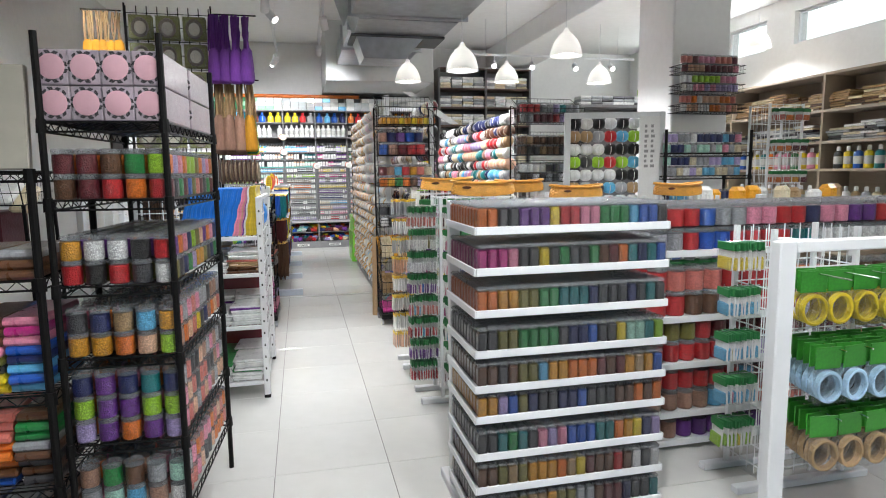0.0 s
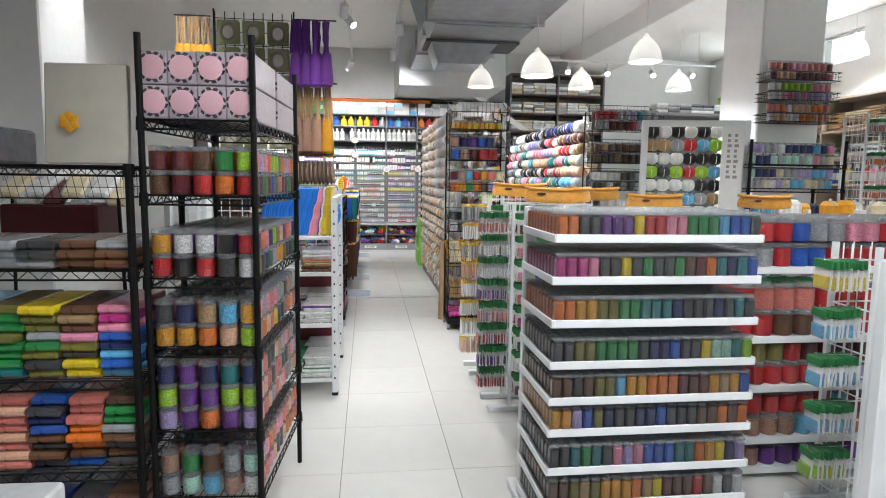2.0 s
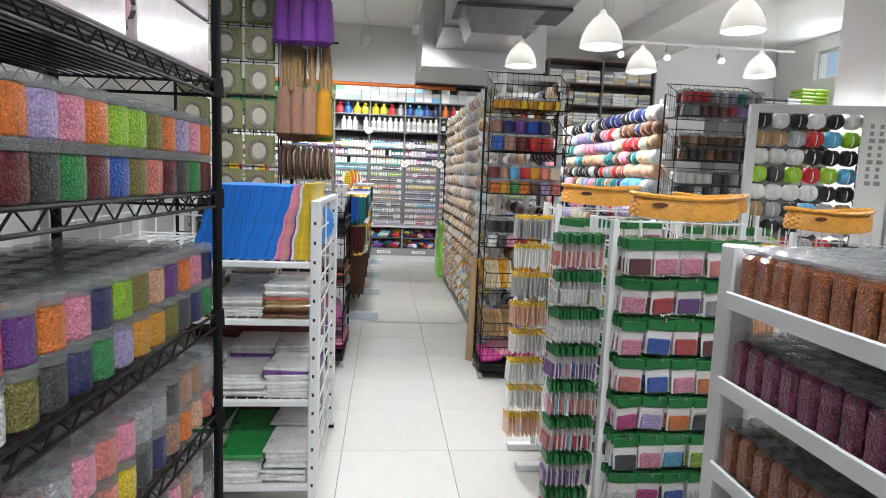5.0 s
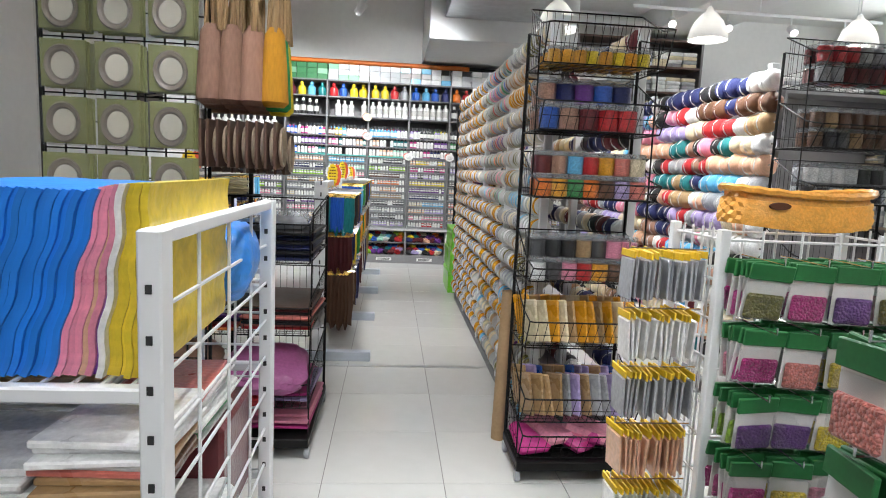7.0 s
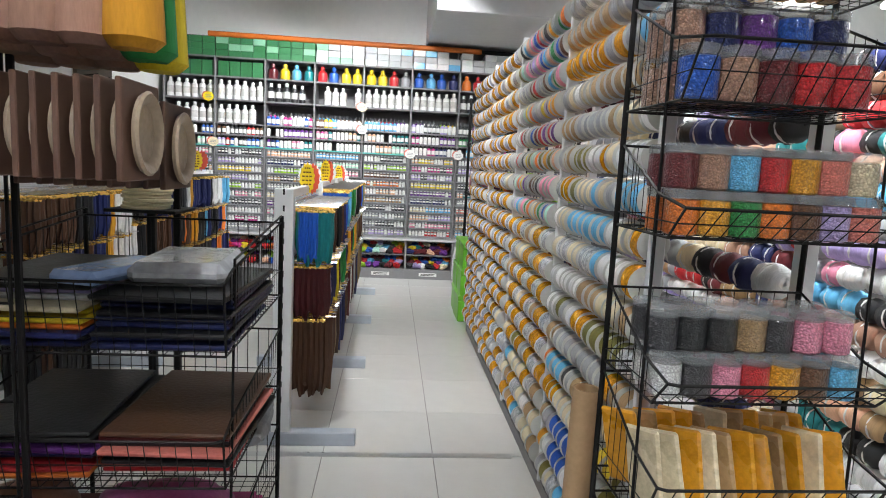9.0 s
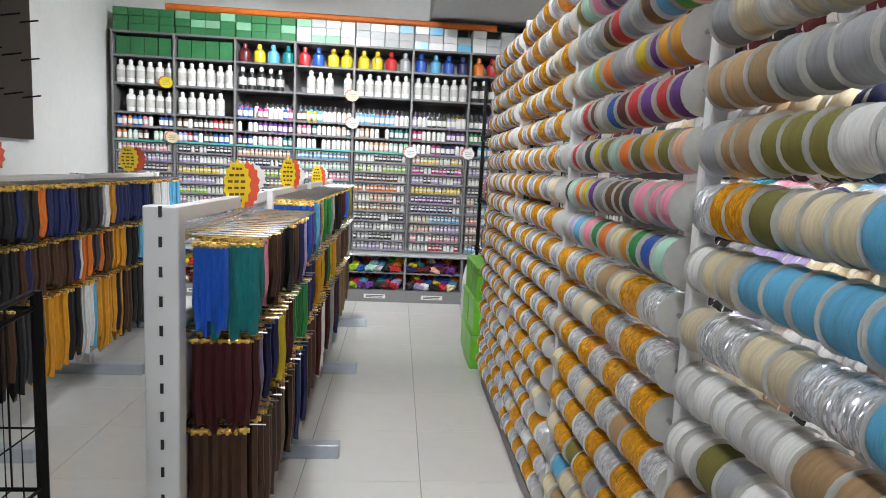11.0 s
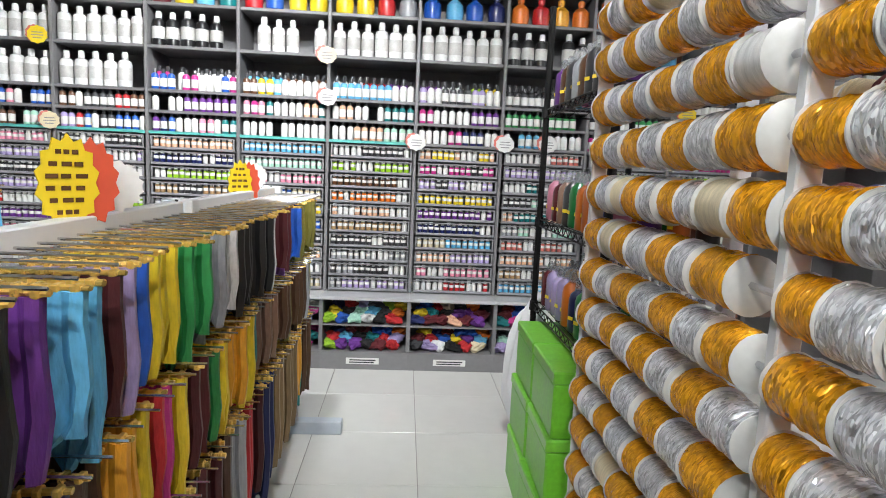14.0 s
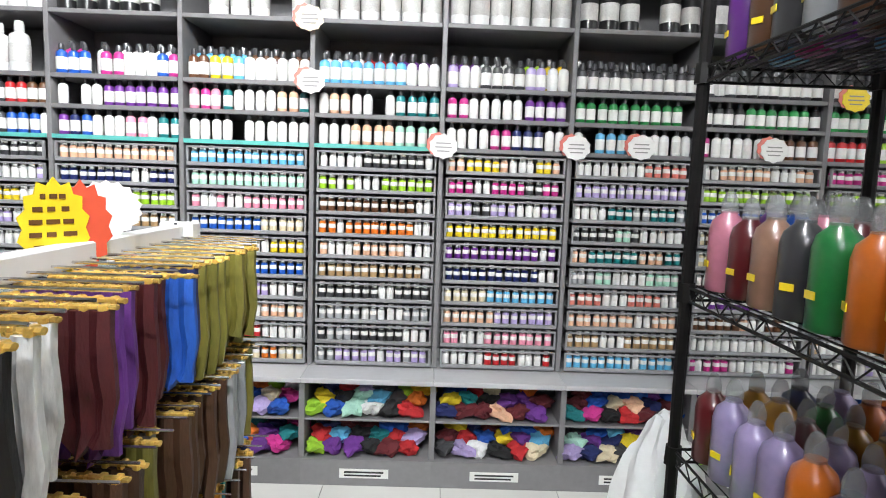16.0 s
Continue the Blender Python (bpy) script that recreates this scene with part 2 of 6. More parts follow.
# ---- mesh helpers ----
class Mesh:
    """Gathers boxes, turned shapes and rods into one mesh."""

    def __init__(self):
        self.v, self.f, self.m = [], [], []

    def add(self, vs, fs, mi=0, M=None):
        k = len(self.v)
        self.v += [tuple(M @ Vector(p)) for p in vs] if M is not None else [tuple(p) for p in vs]
        self.f += [tuple(i + k for i in q) for q in fs]
        self.m += [mi] * len(fs)
        return self

    def box(self, x0, y0, z0, x1, y1, z1, c=0.0, mi=0, M=None):
        if c <= 0:
            vs = [(x, y, z) for z in (z0, z1) for y in (y0, y1) for x in (x0, x1)]
            fs = [(0, 2, 3, 1), (4, 5, 7, 6), (0, 1, 5, 4), (2, 6, 7, 3), (0, 4, 6, 2), (1, 3, 7, 5)]
            return self.add(vs, fs, mi, M)
        o = ((x0 + c, y0 + c), (x1 - c, y0 + c), (x1 - c, y1 - c), (x0 + c, y1 - c))
        r = ((x0 + c, y0), (x1 - c, y0), (x1, y0 + c), (x1, y1 - c), (x1 - c, y1), (x0 + c, y1), (x0, y1 - c), (x0, y0 + c))
        vs = [(*p, z0) for p in o] + [(*p, z0 + c) for p in r] + [(*p, z1 - c) for p in r] + [(*p, z1) for p in o]
        fs = [(3, 2, 1, 0), (20, 21, 22, 23)]
        for i in range(8):
            fs.append((4 + i, 4 + (i + 1) % 8, 12 + (i + 1) % 8, 12 + i))
        for i in range(4):
            a, b, n1 = 4 + 2 * i, 5 + 2 * i, (i + 1) % 4
            fs += [(i, n1, b, a), (n1, 4 + (2 * i + 2) % 8, b)]
            fs += [(12 + 2 * i, 13 + 2 * i, 20 + n1, 20 + i), (13 + 2 * i, 12 + (2 * i + 2) % 8, 20 + n1)]
        return self.add(vs, fs, mi, M)

    def lathe(self, prof, n=12, mi=0, M=None, sx=1.0, sy=1.0):
        vs, fs = [], []
        for r, z in prof:
            vs += [(sx * r * math.cos(2 * math.pi * i / n), sy * r * math.sin(2 * math.pi * i / n), z) for i in range(n)]
        for j in range(len(prof) - 1):
            fs += [(j * n + i, j * n + (i + 1) % n, (j + 1) * n + (i + 1) % n, (j + 1) * n + i) for i in range(n)]
        fs += [tuple(reversed(range(n))), tuple(range((len(prof) - 1) * n, len(prof) * n))]
        return self.add(vs, fs, mi, M)

    def rod(self, p, q, r=0.003, n=5, mi=0):
        p, q = Vector(p), Vector(q)
        d = q - p
        M = Matrix.Translation(p) @ d.to_track_quat("Z", "Y").to_matrix().to_4x4()
        return self.lathe([(r, 0), (r, d.length)], n, mi, M)

    def path(self, pts, r=0.003, n=5, closed=False):
        """One bent wire through the points."""
        P = [Vector(p) for p in pts]
        k, vs, fs = len(P), [], []
        for i, p in enumerate(P):
            back = P[i] - P[i - 1] if i or closed else P[1] - P[0]
            ahead = P[(i + 1) % k] - P[i] if i < k - 1 or closed else P[i] - P[i - 1]
            t = (back.normalized() + ahead.normalized())
            t = t.normalized() if t.length > 1e-4 else ahead.normalized()
            u = t.cross(Vector((0.31, 0.17, 0.93))).normalized()
            w = t.cross(u)
            vs += [p + (u * math.cos(2 * math.pi * j / n) + w * math.sin(2 * math.pi * j / n)) * r for j in range(n)]
        for i in range(k if closed else k - 1):
            a, b = i * n, ((i + 1) % k) * n
            fs += [(a + j, a + (j + 1) % n, b + (j + 1) % n, b + j) for j in range(n)]
        if not closed:
            fs += [tuple(reversed(range(n))), tuple(range((k - 1) * n, k * n))]
        return self.add(vs, fs)

    def data(self, name, mats, smooth=True):
        me = bpy.data.meshes.new(name)
        me.from_pydata(self.v, [], self.f)
        for x in mats:
            me.materials.append(x)
        if len(mats) > 1:
            me.polygons.foreach_set("material_index", self.m)
        if smooth:
            me.polygons.foreach_set("use_smooth", [True] * len(self.f))
            me.update()
            me.set_sharp_from_angle(angle=0.6)
        me.update()
        return me


def thing(name, label, category, M=None, group="", kind=""):
    ob = tagged(new(name), label, category, group, kind)
    ob.matrix_basis = M or Matrix()
    return ob


def part(name, mb, material, parent, label="", M=None, smooth=True):
    ob = new(name, mb.data(name, material if isinstance(material, list) else [material], smooth))
    ob.parent = parent
    if M is not None:
        ob.matrix_basis = M
    return tagged(ob, label)


def single(name, mb, material, label, category, M=None, group="", kind="", smooth=True):
    ob = new(name, mb.data(name, material if isinstance(material, list) else [material], smooth))
    if M is not None:
        ob.matrix_basis = M
    return tagged(ob, label, category, group, kind)


def pillow(w, d, h, seed):
    """A plump plastic bag with a wrinkled skin."""
    b = bmesh.new()
    bmesh.ops.create_icosphere(b, subdivisions=4, radius=1.0)
    m = Mesh()
    for v in b.verts:
        p = v.co.copy()
        k = 1 + 0.10 * noise.noise(p * 2.2 + Vector((seed, 0, 0))) + 0.05 * noise.noise(p * 6 + Vector((0, seed, 0)))
        sq = lambda a: math.copysign(abs(a) ** 0.6, a)
        v.co = (0.5 * w * sq(p.x) * k, 0.5 * d * sq(p.y) * k, 0.5 * h * (1 + p.z * k))
    m.add([v.co[:] for v in b.verts], [tuple(v.index for v in f.verts) for f in b.faces])
    b.free()
    return m


rnd = random.Random(7)

# ---- goods kept in quantity: shapes ----
KINDS, STOCK = {}, {}


def define(kind, label, category, parts):
    """parts: (name, Mesh, material or family); the first is the root, and label holds {c} for the colour."""
    KINDS[kind] = (label, category, parts)
    STOCK[kind] = []


def stock(kind, M, c, group="", family=None, last=0):
    STOCK[kind].append((M, c, group, family, last))


def T(x, y, z, rz=0.0, s=1.0):
    return Matrix.Translation((x, y, z)) @ Matrix.Rotation(radians(rz), 4, "Z") @ Matrix.Scale(s, 4)


def goods_material(spec, c, family):
    if not isinstance(spec, str):
        return spec
    if c == "gold":
        return MATS_GOLD
    if c == "silver":
        return MATS_SILVER
    return colour(family or spec, c)


def put_out(limit=176):
    """The stock nearest to the aisle becomes single things, the rest one mesh of each kind."""
    for kind, (label, category, parts) in KINDS.items():
        items = STOCK[kind]
        items.sort(key=lambda s: s[4] + abs(s[0].translation.x - 0.25) + 0.35 * abs(s[0].translation.z - 1.2) + max(0, s[0].translation.y - 8.6) * 0.3)
        near, far = items[:limit], items[limit:]
        datas = [mb.data(nm, [WHITE_METAL]) for nm, mb, spec in parts]
        for M, c, group, family, last in near:
            root = None
            for (nm, mb, spec), me in zip(parts, datas):
                ob = new(kind if root is None else nm, me)
                slot = ob.material_slots[0]
                slot.link, slot.material = "OBJECT", goods_material(spec, c, family)
                if root is None:
                    root = ob
                    ob.matrix_basis = M
                    tagged(ob, label.replace("{c}", c), category, group)
                else:
                    ob.parent = root
        if far:
            big = bpy.data.meshes.new(kind + "_stock")
            mats, V, F, I = [], [], [], []
            count = 0
            for nm, mb, spec in parts:
                base = np.array(mb.v)
                for M, c, group, family, last in far:
                    mt = goods_material(spec, c, family)
                    if mt not in mats:
                        mats.append(mt)
                    A = np.array(M)
                    V.append(base @ A[:3, :3].T + A[:3, 3])
                    F += [tuple(i + count for i in q) for q in mb.f]
                    I += [mats.index(mt)] * len(mb.f)
                    count += len(base)
            big.from_pydata(np.concatenate(V).tolist(), [], F)
            for x in mats:
                big.materials.append(x)
            big.polygons.foreach_set("material_index", I)
            big.polygons.foreach_set("use_smooth", [True] * len(F))
            big.update()
            big.set_sharp_from_angle(angle=0.6)
            tagged(new(kind + "_stock", big), "densely packed rows of assorted coloured " + category + "s", category, kind="stuff")


# reel of ribbon or thread, its axle along y
RX = Matrix.Rotation(radians(-90), 4, "X")
wound = Mesh().lathe([(0.030, 0.003), (0.0420, 0.004), (0.0442, 0.014), (0.0430, 0.024), (0.0446, 0.037), (0.0424, 0.052), (0.030, 0.053)], 18, M=RX)
flange = Mesh().lathe([(0.013, 0.0002), (0.0458, 0.0), (0.0467, 0.0005), (0.0467, 0.0013), (0.0458, 0.0018), (0.014, 0.0018), (0.013, 0.0538), (0.0458, 0.0542), (0.0467, 0.0547), (0.0467, 0.0555), (0.0458, 0.056), (0.013, 0.0558)], 22, M=RX)
REEL_WHITE = mat("white reel plastic", (0.56, 0.56, 0.53), 0.4, scale=60, vary=0.12, bump=0.03, coat=0.2)
define("thread_spool", "spool of {c} trim thread on a white plastic reel", "spool", [("thread_spool", wound, "thread"), ("flange", flange, REEL_WHITE)])
# tinsel wound unevenly: the layers bulge and dip around the reel
wound3 = Mesh()
ring = []
for j in range(13):
    y = 0.0014 + 0.0532 * j / 12
    edge = 0.0025 if j in (0, 12) else 0.0
    for i in range(22):
        a = 2 * math.pi * i / 22
        r = 0.0440 - edge + 0.0013 * math.sin(3 * a + 1.1 * j) + 0.0011 * math.sin(2.3 * j) + 0.0007 * math.sin(7 * a - 2.0 * j)
        ring.append((r * math.cos(a), y, r * math.sin(a)))
wound3.add(ring, [(j * 22 + i, (j + 1) * 22 + i, (j + 1) * 22 + (i + 1) % 22, j * 22 + (i + 1) % 22) for j in range(12) for i in range(22)])
flange3 = Mesh().lathe([(0.013, 0.0002), (0.0450, 0.0), (0.0458, 0.0003), (0.0458, 0.0008), (0.0450, 0.0011), (0.014, 0.0012), (0.013, 0.0548), (0.0450, 0.0549), (0.0458, 0.0552), (0.0458, 0.0557), (0.0450, 0.056), (0.013, 0.0558)], 22, M=RX)
define("foil_spool", "spool of glittering {c} foil thread on a pale reel", "spool", [("foil_spool", wound3, "thread"), ("flange", flange3, REEL_WHITE)])
# large cone reel
skein = []
for j, r0 in enumerate((0.012, 0.034, 0.046, 0.050, 0.0485, 0.051, 0.0495, 0.045, 0.032, 0.012)):
    for i in range(20):
        a = 2 * math.pi * i / 20
        r = r0 * (1 + 0.05 * math.sin(3 * a + 1.3 * j) + 0.035 * math.sin(7 * a - 2.1 * j))
        skein.append((r * math.cos(a), 0.0135 * j - 0.006 + (0.006 if j == 0 else -0.006 if j == 9 else 0), r * math.sin(a)))
wound2 = Mesh().add(skein, [(j * 20 + i, (j + 1) * 20 + i, (j + 1) * 20 + (i + 1) % 20, j * 20 + (i + 1) % 20) for j in range(9) for i in range(20)] + [tuple(range(20)), tuple(reversed(range(180, 200)))])
flange2 = Mesh().lathe([(0.046, 0.050), (0.0512, 0.051), (0.0512, 0.056), (0.046, 0.057)], 16, M=RX)
define("yarn_ball", "plump ball of {c} yarn with a paper band", "yarn", [("yarn_ball", wound2, "thread"), ("band", flange2, PAPER)])
# small paint bottle with a dark cap and a white label
def bottle_shape(r, h, n=12):
    return Mesh().lathe([(r * 0.9, 0), (r, 0.004), (r, h * 0.66), (r * 0.85, h * 0.74), (r * 0.42, h * 0.79), (r * 0.42, h * 0.82)], n)
def cap_shape(r, h, n=10):
    return Mesh().lathe([(r * 0.5, h * 0.8), (r * 0.5, h * 0.93), (r * 0.42, h), (r * 0.1, h * 1.005)], n)
def wrap_label(r, z0, z1, n=12):
    return Mesh().lathe([(r * 0.99, z0), (r * 1.03, z0 + 0.001), (r * 1.03, z1 - 0.001), (r * 0.99, z1)], n)
define("paint_bottle", "small {c} acrylic paint bottle with a white label", "bottle", [("paint_bottle", bottle_shape(0.019, 0.105), "plastic"), ("cap", cap_shape(0.019, 0.105), colour("plastic", "charcoal")), ("label", wrap_label(0.019, 0.014, 0.058), PAPER)])
define("glue_bottle", "white plastic bottle with a printed label and cap", "bottle", [("glue_bottle", bottle_shape(0.0385, 0.20), "plastic"), ("cap", cap_shape(0.036, 0.20), colour("plastic", "white")), ("label", wrap_label(0.0385, 0.04, 0.11), mat("printed label", (0.55, 0.54, 0.52), 0.5, scale=160, vary=0.3, bump=0.0))])
jug = Mesh().lathe([(0.042, 0), (0.05, 0.006), (0.054, 0.05), (0.05, 0.095), (0.03, 0.118), (0.018, 0.124), (0.018, 0.135)], 14)
define("paint_jug", "rounded {c} paint jug with a {c} cap", "bottle", [("paint_jug", jug, "plastic"), ("cap", Mesh().lathe([(0.022, 0.132), (0.022, 0.158), (0.012, 0.168)], 12), "plastic")])
define("colour_vial", "tiny {c} capped vial in a drawer", "vial", [("colour_vial", Mesh().lathe([(0.0125, 0), (0.0138, 0.003), (0.0138, 0.046), (0.009, 0.052)], 10), "plastic"), ("cap", Mesh().lathe([(0.010, 0.050), (0.010, 0.066)], 8), colour("plastic", "white")), ("label", wrap_label(0.0138, 0.025, 0.041, 10), PAPER)])
# square clear box of beads with a frosted lid
define("bead_tube", "slim clear tube of {c} seed beads", "bead jar", [("bead_tube", Mesh().box(-0.016, -0.016, 0, 0.016, 0.016, 0.068, 0.006), "tube"), ("lid", Mesh().box(-0.0165, -0.0165, 0.068, 0.0165, 0.0165, 0.082, 0.005), CLEAR_LID)])
define("bead_jar", "clear round jar of {c} beads with frosted lid", "bead jar", [("bead_jar", Mesh().lathe([(0.034, 0), (0.038, 0.004), (0.039, 0.04), (0.038, 0.078), (0.034, 0.08)], 16), "beads"), ("lid", Mesh().lathe([(0.036, 0.08), (0.040, 0.082), (0.040, 0.098), (0.036, 0.102)], 16), CLEAR_LID)])
# bundle of zips that hangs from a hook, along x
strips = Mesh()
ZN, ZR = 13, [0.0, -0.06, -0.13, -0.20, -0.27, -0.31]
front = []
for side in (-1, 1):
    for j, z in enumerate(ZR):
        for i in range(ZN):
            fold = (0.011 if i % 2 else -0.007) * (0.55 + 0.12 * j)
            sway = 0.006 * math.sin(0.8 * i + 1.7 * j) * j / 4
            drop = 0.028 * math.sin(2.6 * (i // 2)) if j == len(ZR) - 1 else 0.0
            front.append((-0.10 + 0.2 * i / (ZN - 1) + 0.007 * math.sin(1.6 * j + i // 3) * j / 5, side * (0.009 + fold * 0.6) + sway, z + drop))
grid_at = lambda k, j, i: (k * len(ZR) + j) * ZN + i
faces = []
for j in range(len(ZR) - 1):
    for i in range(ZN - 1):
        faces += [(grid_at(0, j, i), grid_at(0, j + 1, i), grid_at(0, j + 1, i + 1), grid_at(0, j, i + 1)), (grid_at(1, j, i), grid_at(1, j, i + 1), grid_at(1, j + 1, i + 1), grid_at(1, j + 1, i))]
    faces += [(grid_at(0, j, 0), grid_at(1, j, 0), grid_at(1, j + 1, 0), grid_at(0, j + 1, 0)), (grid_at(0, j, ZN - 1), grid_at(0, j + 1, ZN - 1), grid_at(1, j + 1, ZN - 1), grid_at(1, j, ZN - 1))]
for i in range(ZN - 1):
    last = len(ZR) - 1
    faces += [(grid_at(0, 0, i), grid_at(0, 0, i + 1), grid_at(1, 0, i + 1), grid_at(1, 0, i)), (grid_at(0, last, i), grid_at(1, last, i), grid_at(1, last, i + 1), grid_at(0, last, i + 1))]
strips.add(front, faces)
header = Mesh().rod((-0.11, 0, 0.006), (0.108, 0, 0.006), 0.0065, 7)
for k in range(7):
    header.box(-0.10 + 0.03 * k, -0.010, -0.004, -0.086 + 0.03 * k, 0.010, 0.014, 0.003)
define("zip_pack", "thick pack of {c} zips hung by gold headers", "zip pack", [("zip_pack", strips, "zip"), ("header", header, GOLD_CARD)])
# carded bag of beads on a peg, its face towards -y
define("bead_pack", "hanging clear packet of {c} beads with header card", "bead packet", [("bead_pack", Mesh().box(-0.033, -0.006, -0.104, 0.033, 0.004, -0.056, 0.004), "beads"), ("backing", Mesh().box(-0.037, 0.0045, -0.107, 0.037, 0.006, -0.03, 0.0005), PAPER), ("bag", Mesh().box(-0.038, -0.008, -0.107, 0.038, 0.008, -0.034, 0.005), CLEAR), ("header_card", Mesh().box(-0.038, -0.0035, -0.030, 0.038, 0.0035, 0.0, 0.0015), GREEN_CARD)])
define("trim_pack", "hanging packet of {c} trims with a yellow header", "trim packet", [("trim_pack", Mesh().box(-0.034, -0.0028, -0.098, 0.034, 0.0028, -0.016, 0.0025), "bag"), ("header_card", Mesh().box(-0.038, -0.002, -0.014, 0.038, 0.002, 0.0, 0.0008), mat("yellow header card", (0.72, 0.47, 0.02), 0.5, scale=90, vary=0.3, bump=0.05))])
# folded cloth in a clear bag
pk = Mesh().box(-0.10, -0.14, 0, 0.10, 0.14, 0.028, 0.009)
define("folded_cloth", "folded {c} cloth in a glossy clear bag", "cloth", [("folded_cloth", pk, "bag")])
define("paper_pack", "small pack of {c} craft paper in clear sleeve", "paper pack", [("paper_pack", Mesh().box(-0.082, -0.11, 0, 0.082, 0.11, 0.0115, 0.003), "bag")])
# big squeeze bottle of paint
sq = Mesh().lathe([(0.040, 0), (0.044, 0.006), (0.044, 0.15), (0.038, 0.175), (0.02, 0.192), (0.018, 0.20)], 16)
define("squeeze_bottle", "large squeeze bottle of {c} paint with translucent cap", "bottle", [("squeeze_bottle", sq, "paint"), ("cap", Mesh().lathe([(0.02, 0.195), (0.02, 0.222), (0.011, 0.245), (0.006, 0.248)], 12), CLEAR_LID), ("sticker", Mesh().box(-0.014, -0.0462, 0.06, 0.014, -0.0435, 0.075), colour("plastic", "yellow"))])
# crumpled remnant of cloth
define("cloth_remnant", "crumpled {c} cloth remnant in a bin", "cloth", [("cloth_remnant", Mesh(), "cloth")])
lump = KINDS["cloth_remnant"][2][0][1]
bm = bmesh.new()
bmesh.ops.create_icosphere(bm, subdivisions=3, radius=0.055)
for v in bm.verts:
    p = v.co.copy()
    d = noise.noise(p * 28) * 0.55 + noise.noise(p * 70) * 0.3
    v.co = p * (1 + d)
    v.co.z *= 0.75
lump.add([v.co[:] for v in bm.verts], [tuple(v.index for v in f.verts) for f in bm.faces])
bm.free()

# ---- structure ----
XW, XE, YS, YN, ZC = -2.45, 6.4, -2.6, 11.12, 3.5
floor = single("floor", Mesh().box(XW - 0.2, YS - 0.2, -0.2, XE + 0.2, YN + 0.2, -0.006), GROUT, "grout bed under pale glazed floor tiles", "floor", kind="structure")
single("ceiling", Mesh().box(XW - 0.2, YS - 0.2, ZC, XE + 0.2, YN + 0.2, ZC + 0.2).box(3.45, YS, ZC - 0.32, 4.25, YN, ZC, 0.01).box(XW, 5.25, ZC - 0.2, 3.45, 5.6, ZC, 0.01), CEIL_PAINT, "white painted ceiling with shallow beams", "ceiling", kind="structure")
single("wall_north", Mesh().box(XW - 0.2, YN, 0, XE + 0.2, YN + 0.2, ZC), WALL_PAINT, "white painted back wall behind shelving", "wall", kind="structure")
single("wall_west", Mesh().box(XW - 0.2, YS, 0, XW, YN, ZC).box(XW, 4.3, 0, XW + 0.35, 4.95, ZC, 0.01), WALL_PAINT, "white painted wall with a projecting pier", "wall", kind="structure")
# east wall with a band of high windows
we = Mesh()
WIN = [(2.6, 4.6), (5.1, 7.0), (7.5, 8.3), (8.7, 10.2)]
we.box(XE, YS, 0, XE + 0.2, YN, 2.88).box(XE, YS, 3.3, XE + 0.2, YN, ZC)
edges = [YS] + [a for w in WIN for a in w] + [YN]
for a, b in zip(edges[::2], edges[1::2]):
    we.box(XE, a, 2.88, XE + 0.2, b, 3.3)
single("wall_east", we, WALL_PAINT, "white painted wall with high strip windows", "wall", kind="structure")
for k, (a, b) in enumerate(WIN):
    w = thing("window_%d" % (k + 1), "high strip window with a white frame", "window", kind="structure")
    fr = Mesh().box(XE + 0.06, a, 2.88, XE + 0.11, b, 2.91, 0.004).box(XE + 0.06, a, 3.27, XE + 0.11, b, 3.3, 0.004)
    fr.box(XE + 0.06, a, 2.91, XE + 0.11, a + 0.03, 3.27, 0.004).box(XE + 0.06, b - 0.03, 2.91, XE + 0.11, b, 3.27, 0.004)
    part("window_frame", fr, WHITE_METAL, w)
    pane = part("pane", Mesh().box(XE + 0.08, a + 0.03, 2.91, XE + 0.09, b - 0.03, 3.27), CLEAR, w)
    pane.visible_shadow = False
single("backdrop", Mesh().box(XE + 1.2, 0, 2.2, XE + 1.25, YN, 4.4), glow("bright overcast outdoors", (0.92, 1.0, 0.97), 1.3), "plain bright overcast sky outside the windows", "backdrop", kind="structure")
# south wall: unseen, with a wide glazed opening added to suit the fill light
ws = Mesh().box(XW, YS - 0.2, 0, -1.6, YS, ZC).box(4.6, YS - 0.2, 0, XE, YS, ZC).box(-1.6, YS - 0.2, 2.7, 4.6, YS, ZC)
single("wall_south", ws, WALL_PAINT, "unseen white painted end wall with wide opening", "wall", kind="structure")
sf = thing("window_5", "unseen glazed front with slim white mullions, added for fill light", "window", kind="structure")
for k in range(4):
    x0 = -1.6 + 1.55 * k
    fr = Mesh().box(x0, YS - 0.12, 0, x0 + 0.05, YS - 0.06, 2.7, 0.004).box(x0 + 1.5, YS - 0.12, 0, x0 + 1.55, YS - 0.06, 2.7, 0.004)
    fr.box(x0 + 0.05, YS - 0.12, 0, x0 + 1.5, YS - 0.06, 0.05, 0.004).box(x0 + 0.05, YS - 0.12, 2.65, x0 + 1.5, YS - 0.06, 2.7, 0.004)
    part("window_frame", fr, WHITE_METAL, sf)
    part("pane", Mesh().box(x0 + 0.05, YS - 0.10, 0.05, x0 + 1.5, YS - 0.09, 2.65), CLEAR, sf).visible_shadow = False
single("ground", Mesh().box(-60, -60, -0.3, 60, 60, -0.21), mat("asphalt", (0.05, 0.05, 0.05), 0.9, scale=60, vary=0.3, bump=0.4), "plain asphalt ground outside", "ground", kind="structure")
single("column", Mesh().box(3.5, 5.3, 0, 4.12, 5.92, ZC - 0.32, 0.012), WALL_PAINT, "square white painted column", "column", kind="structure")
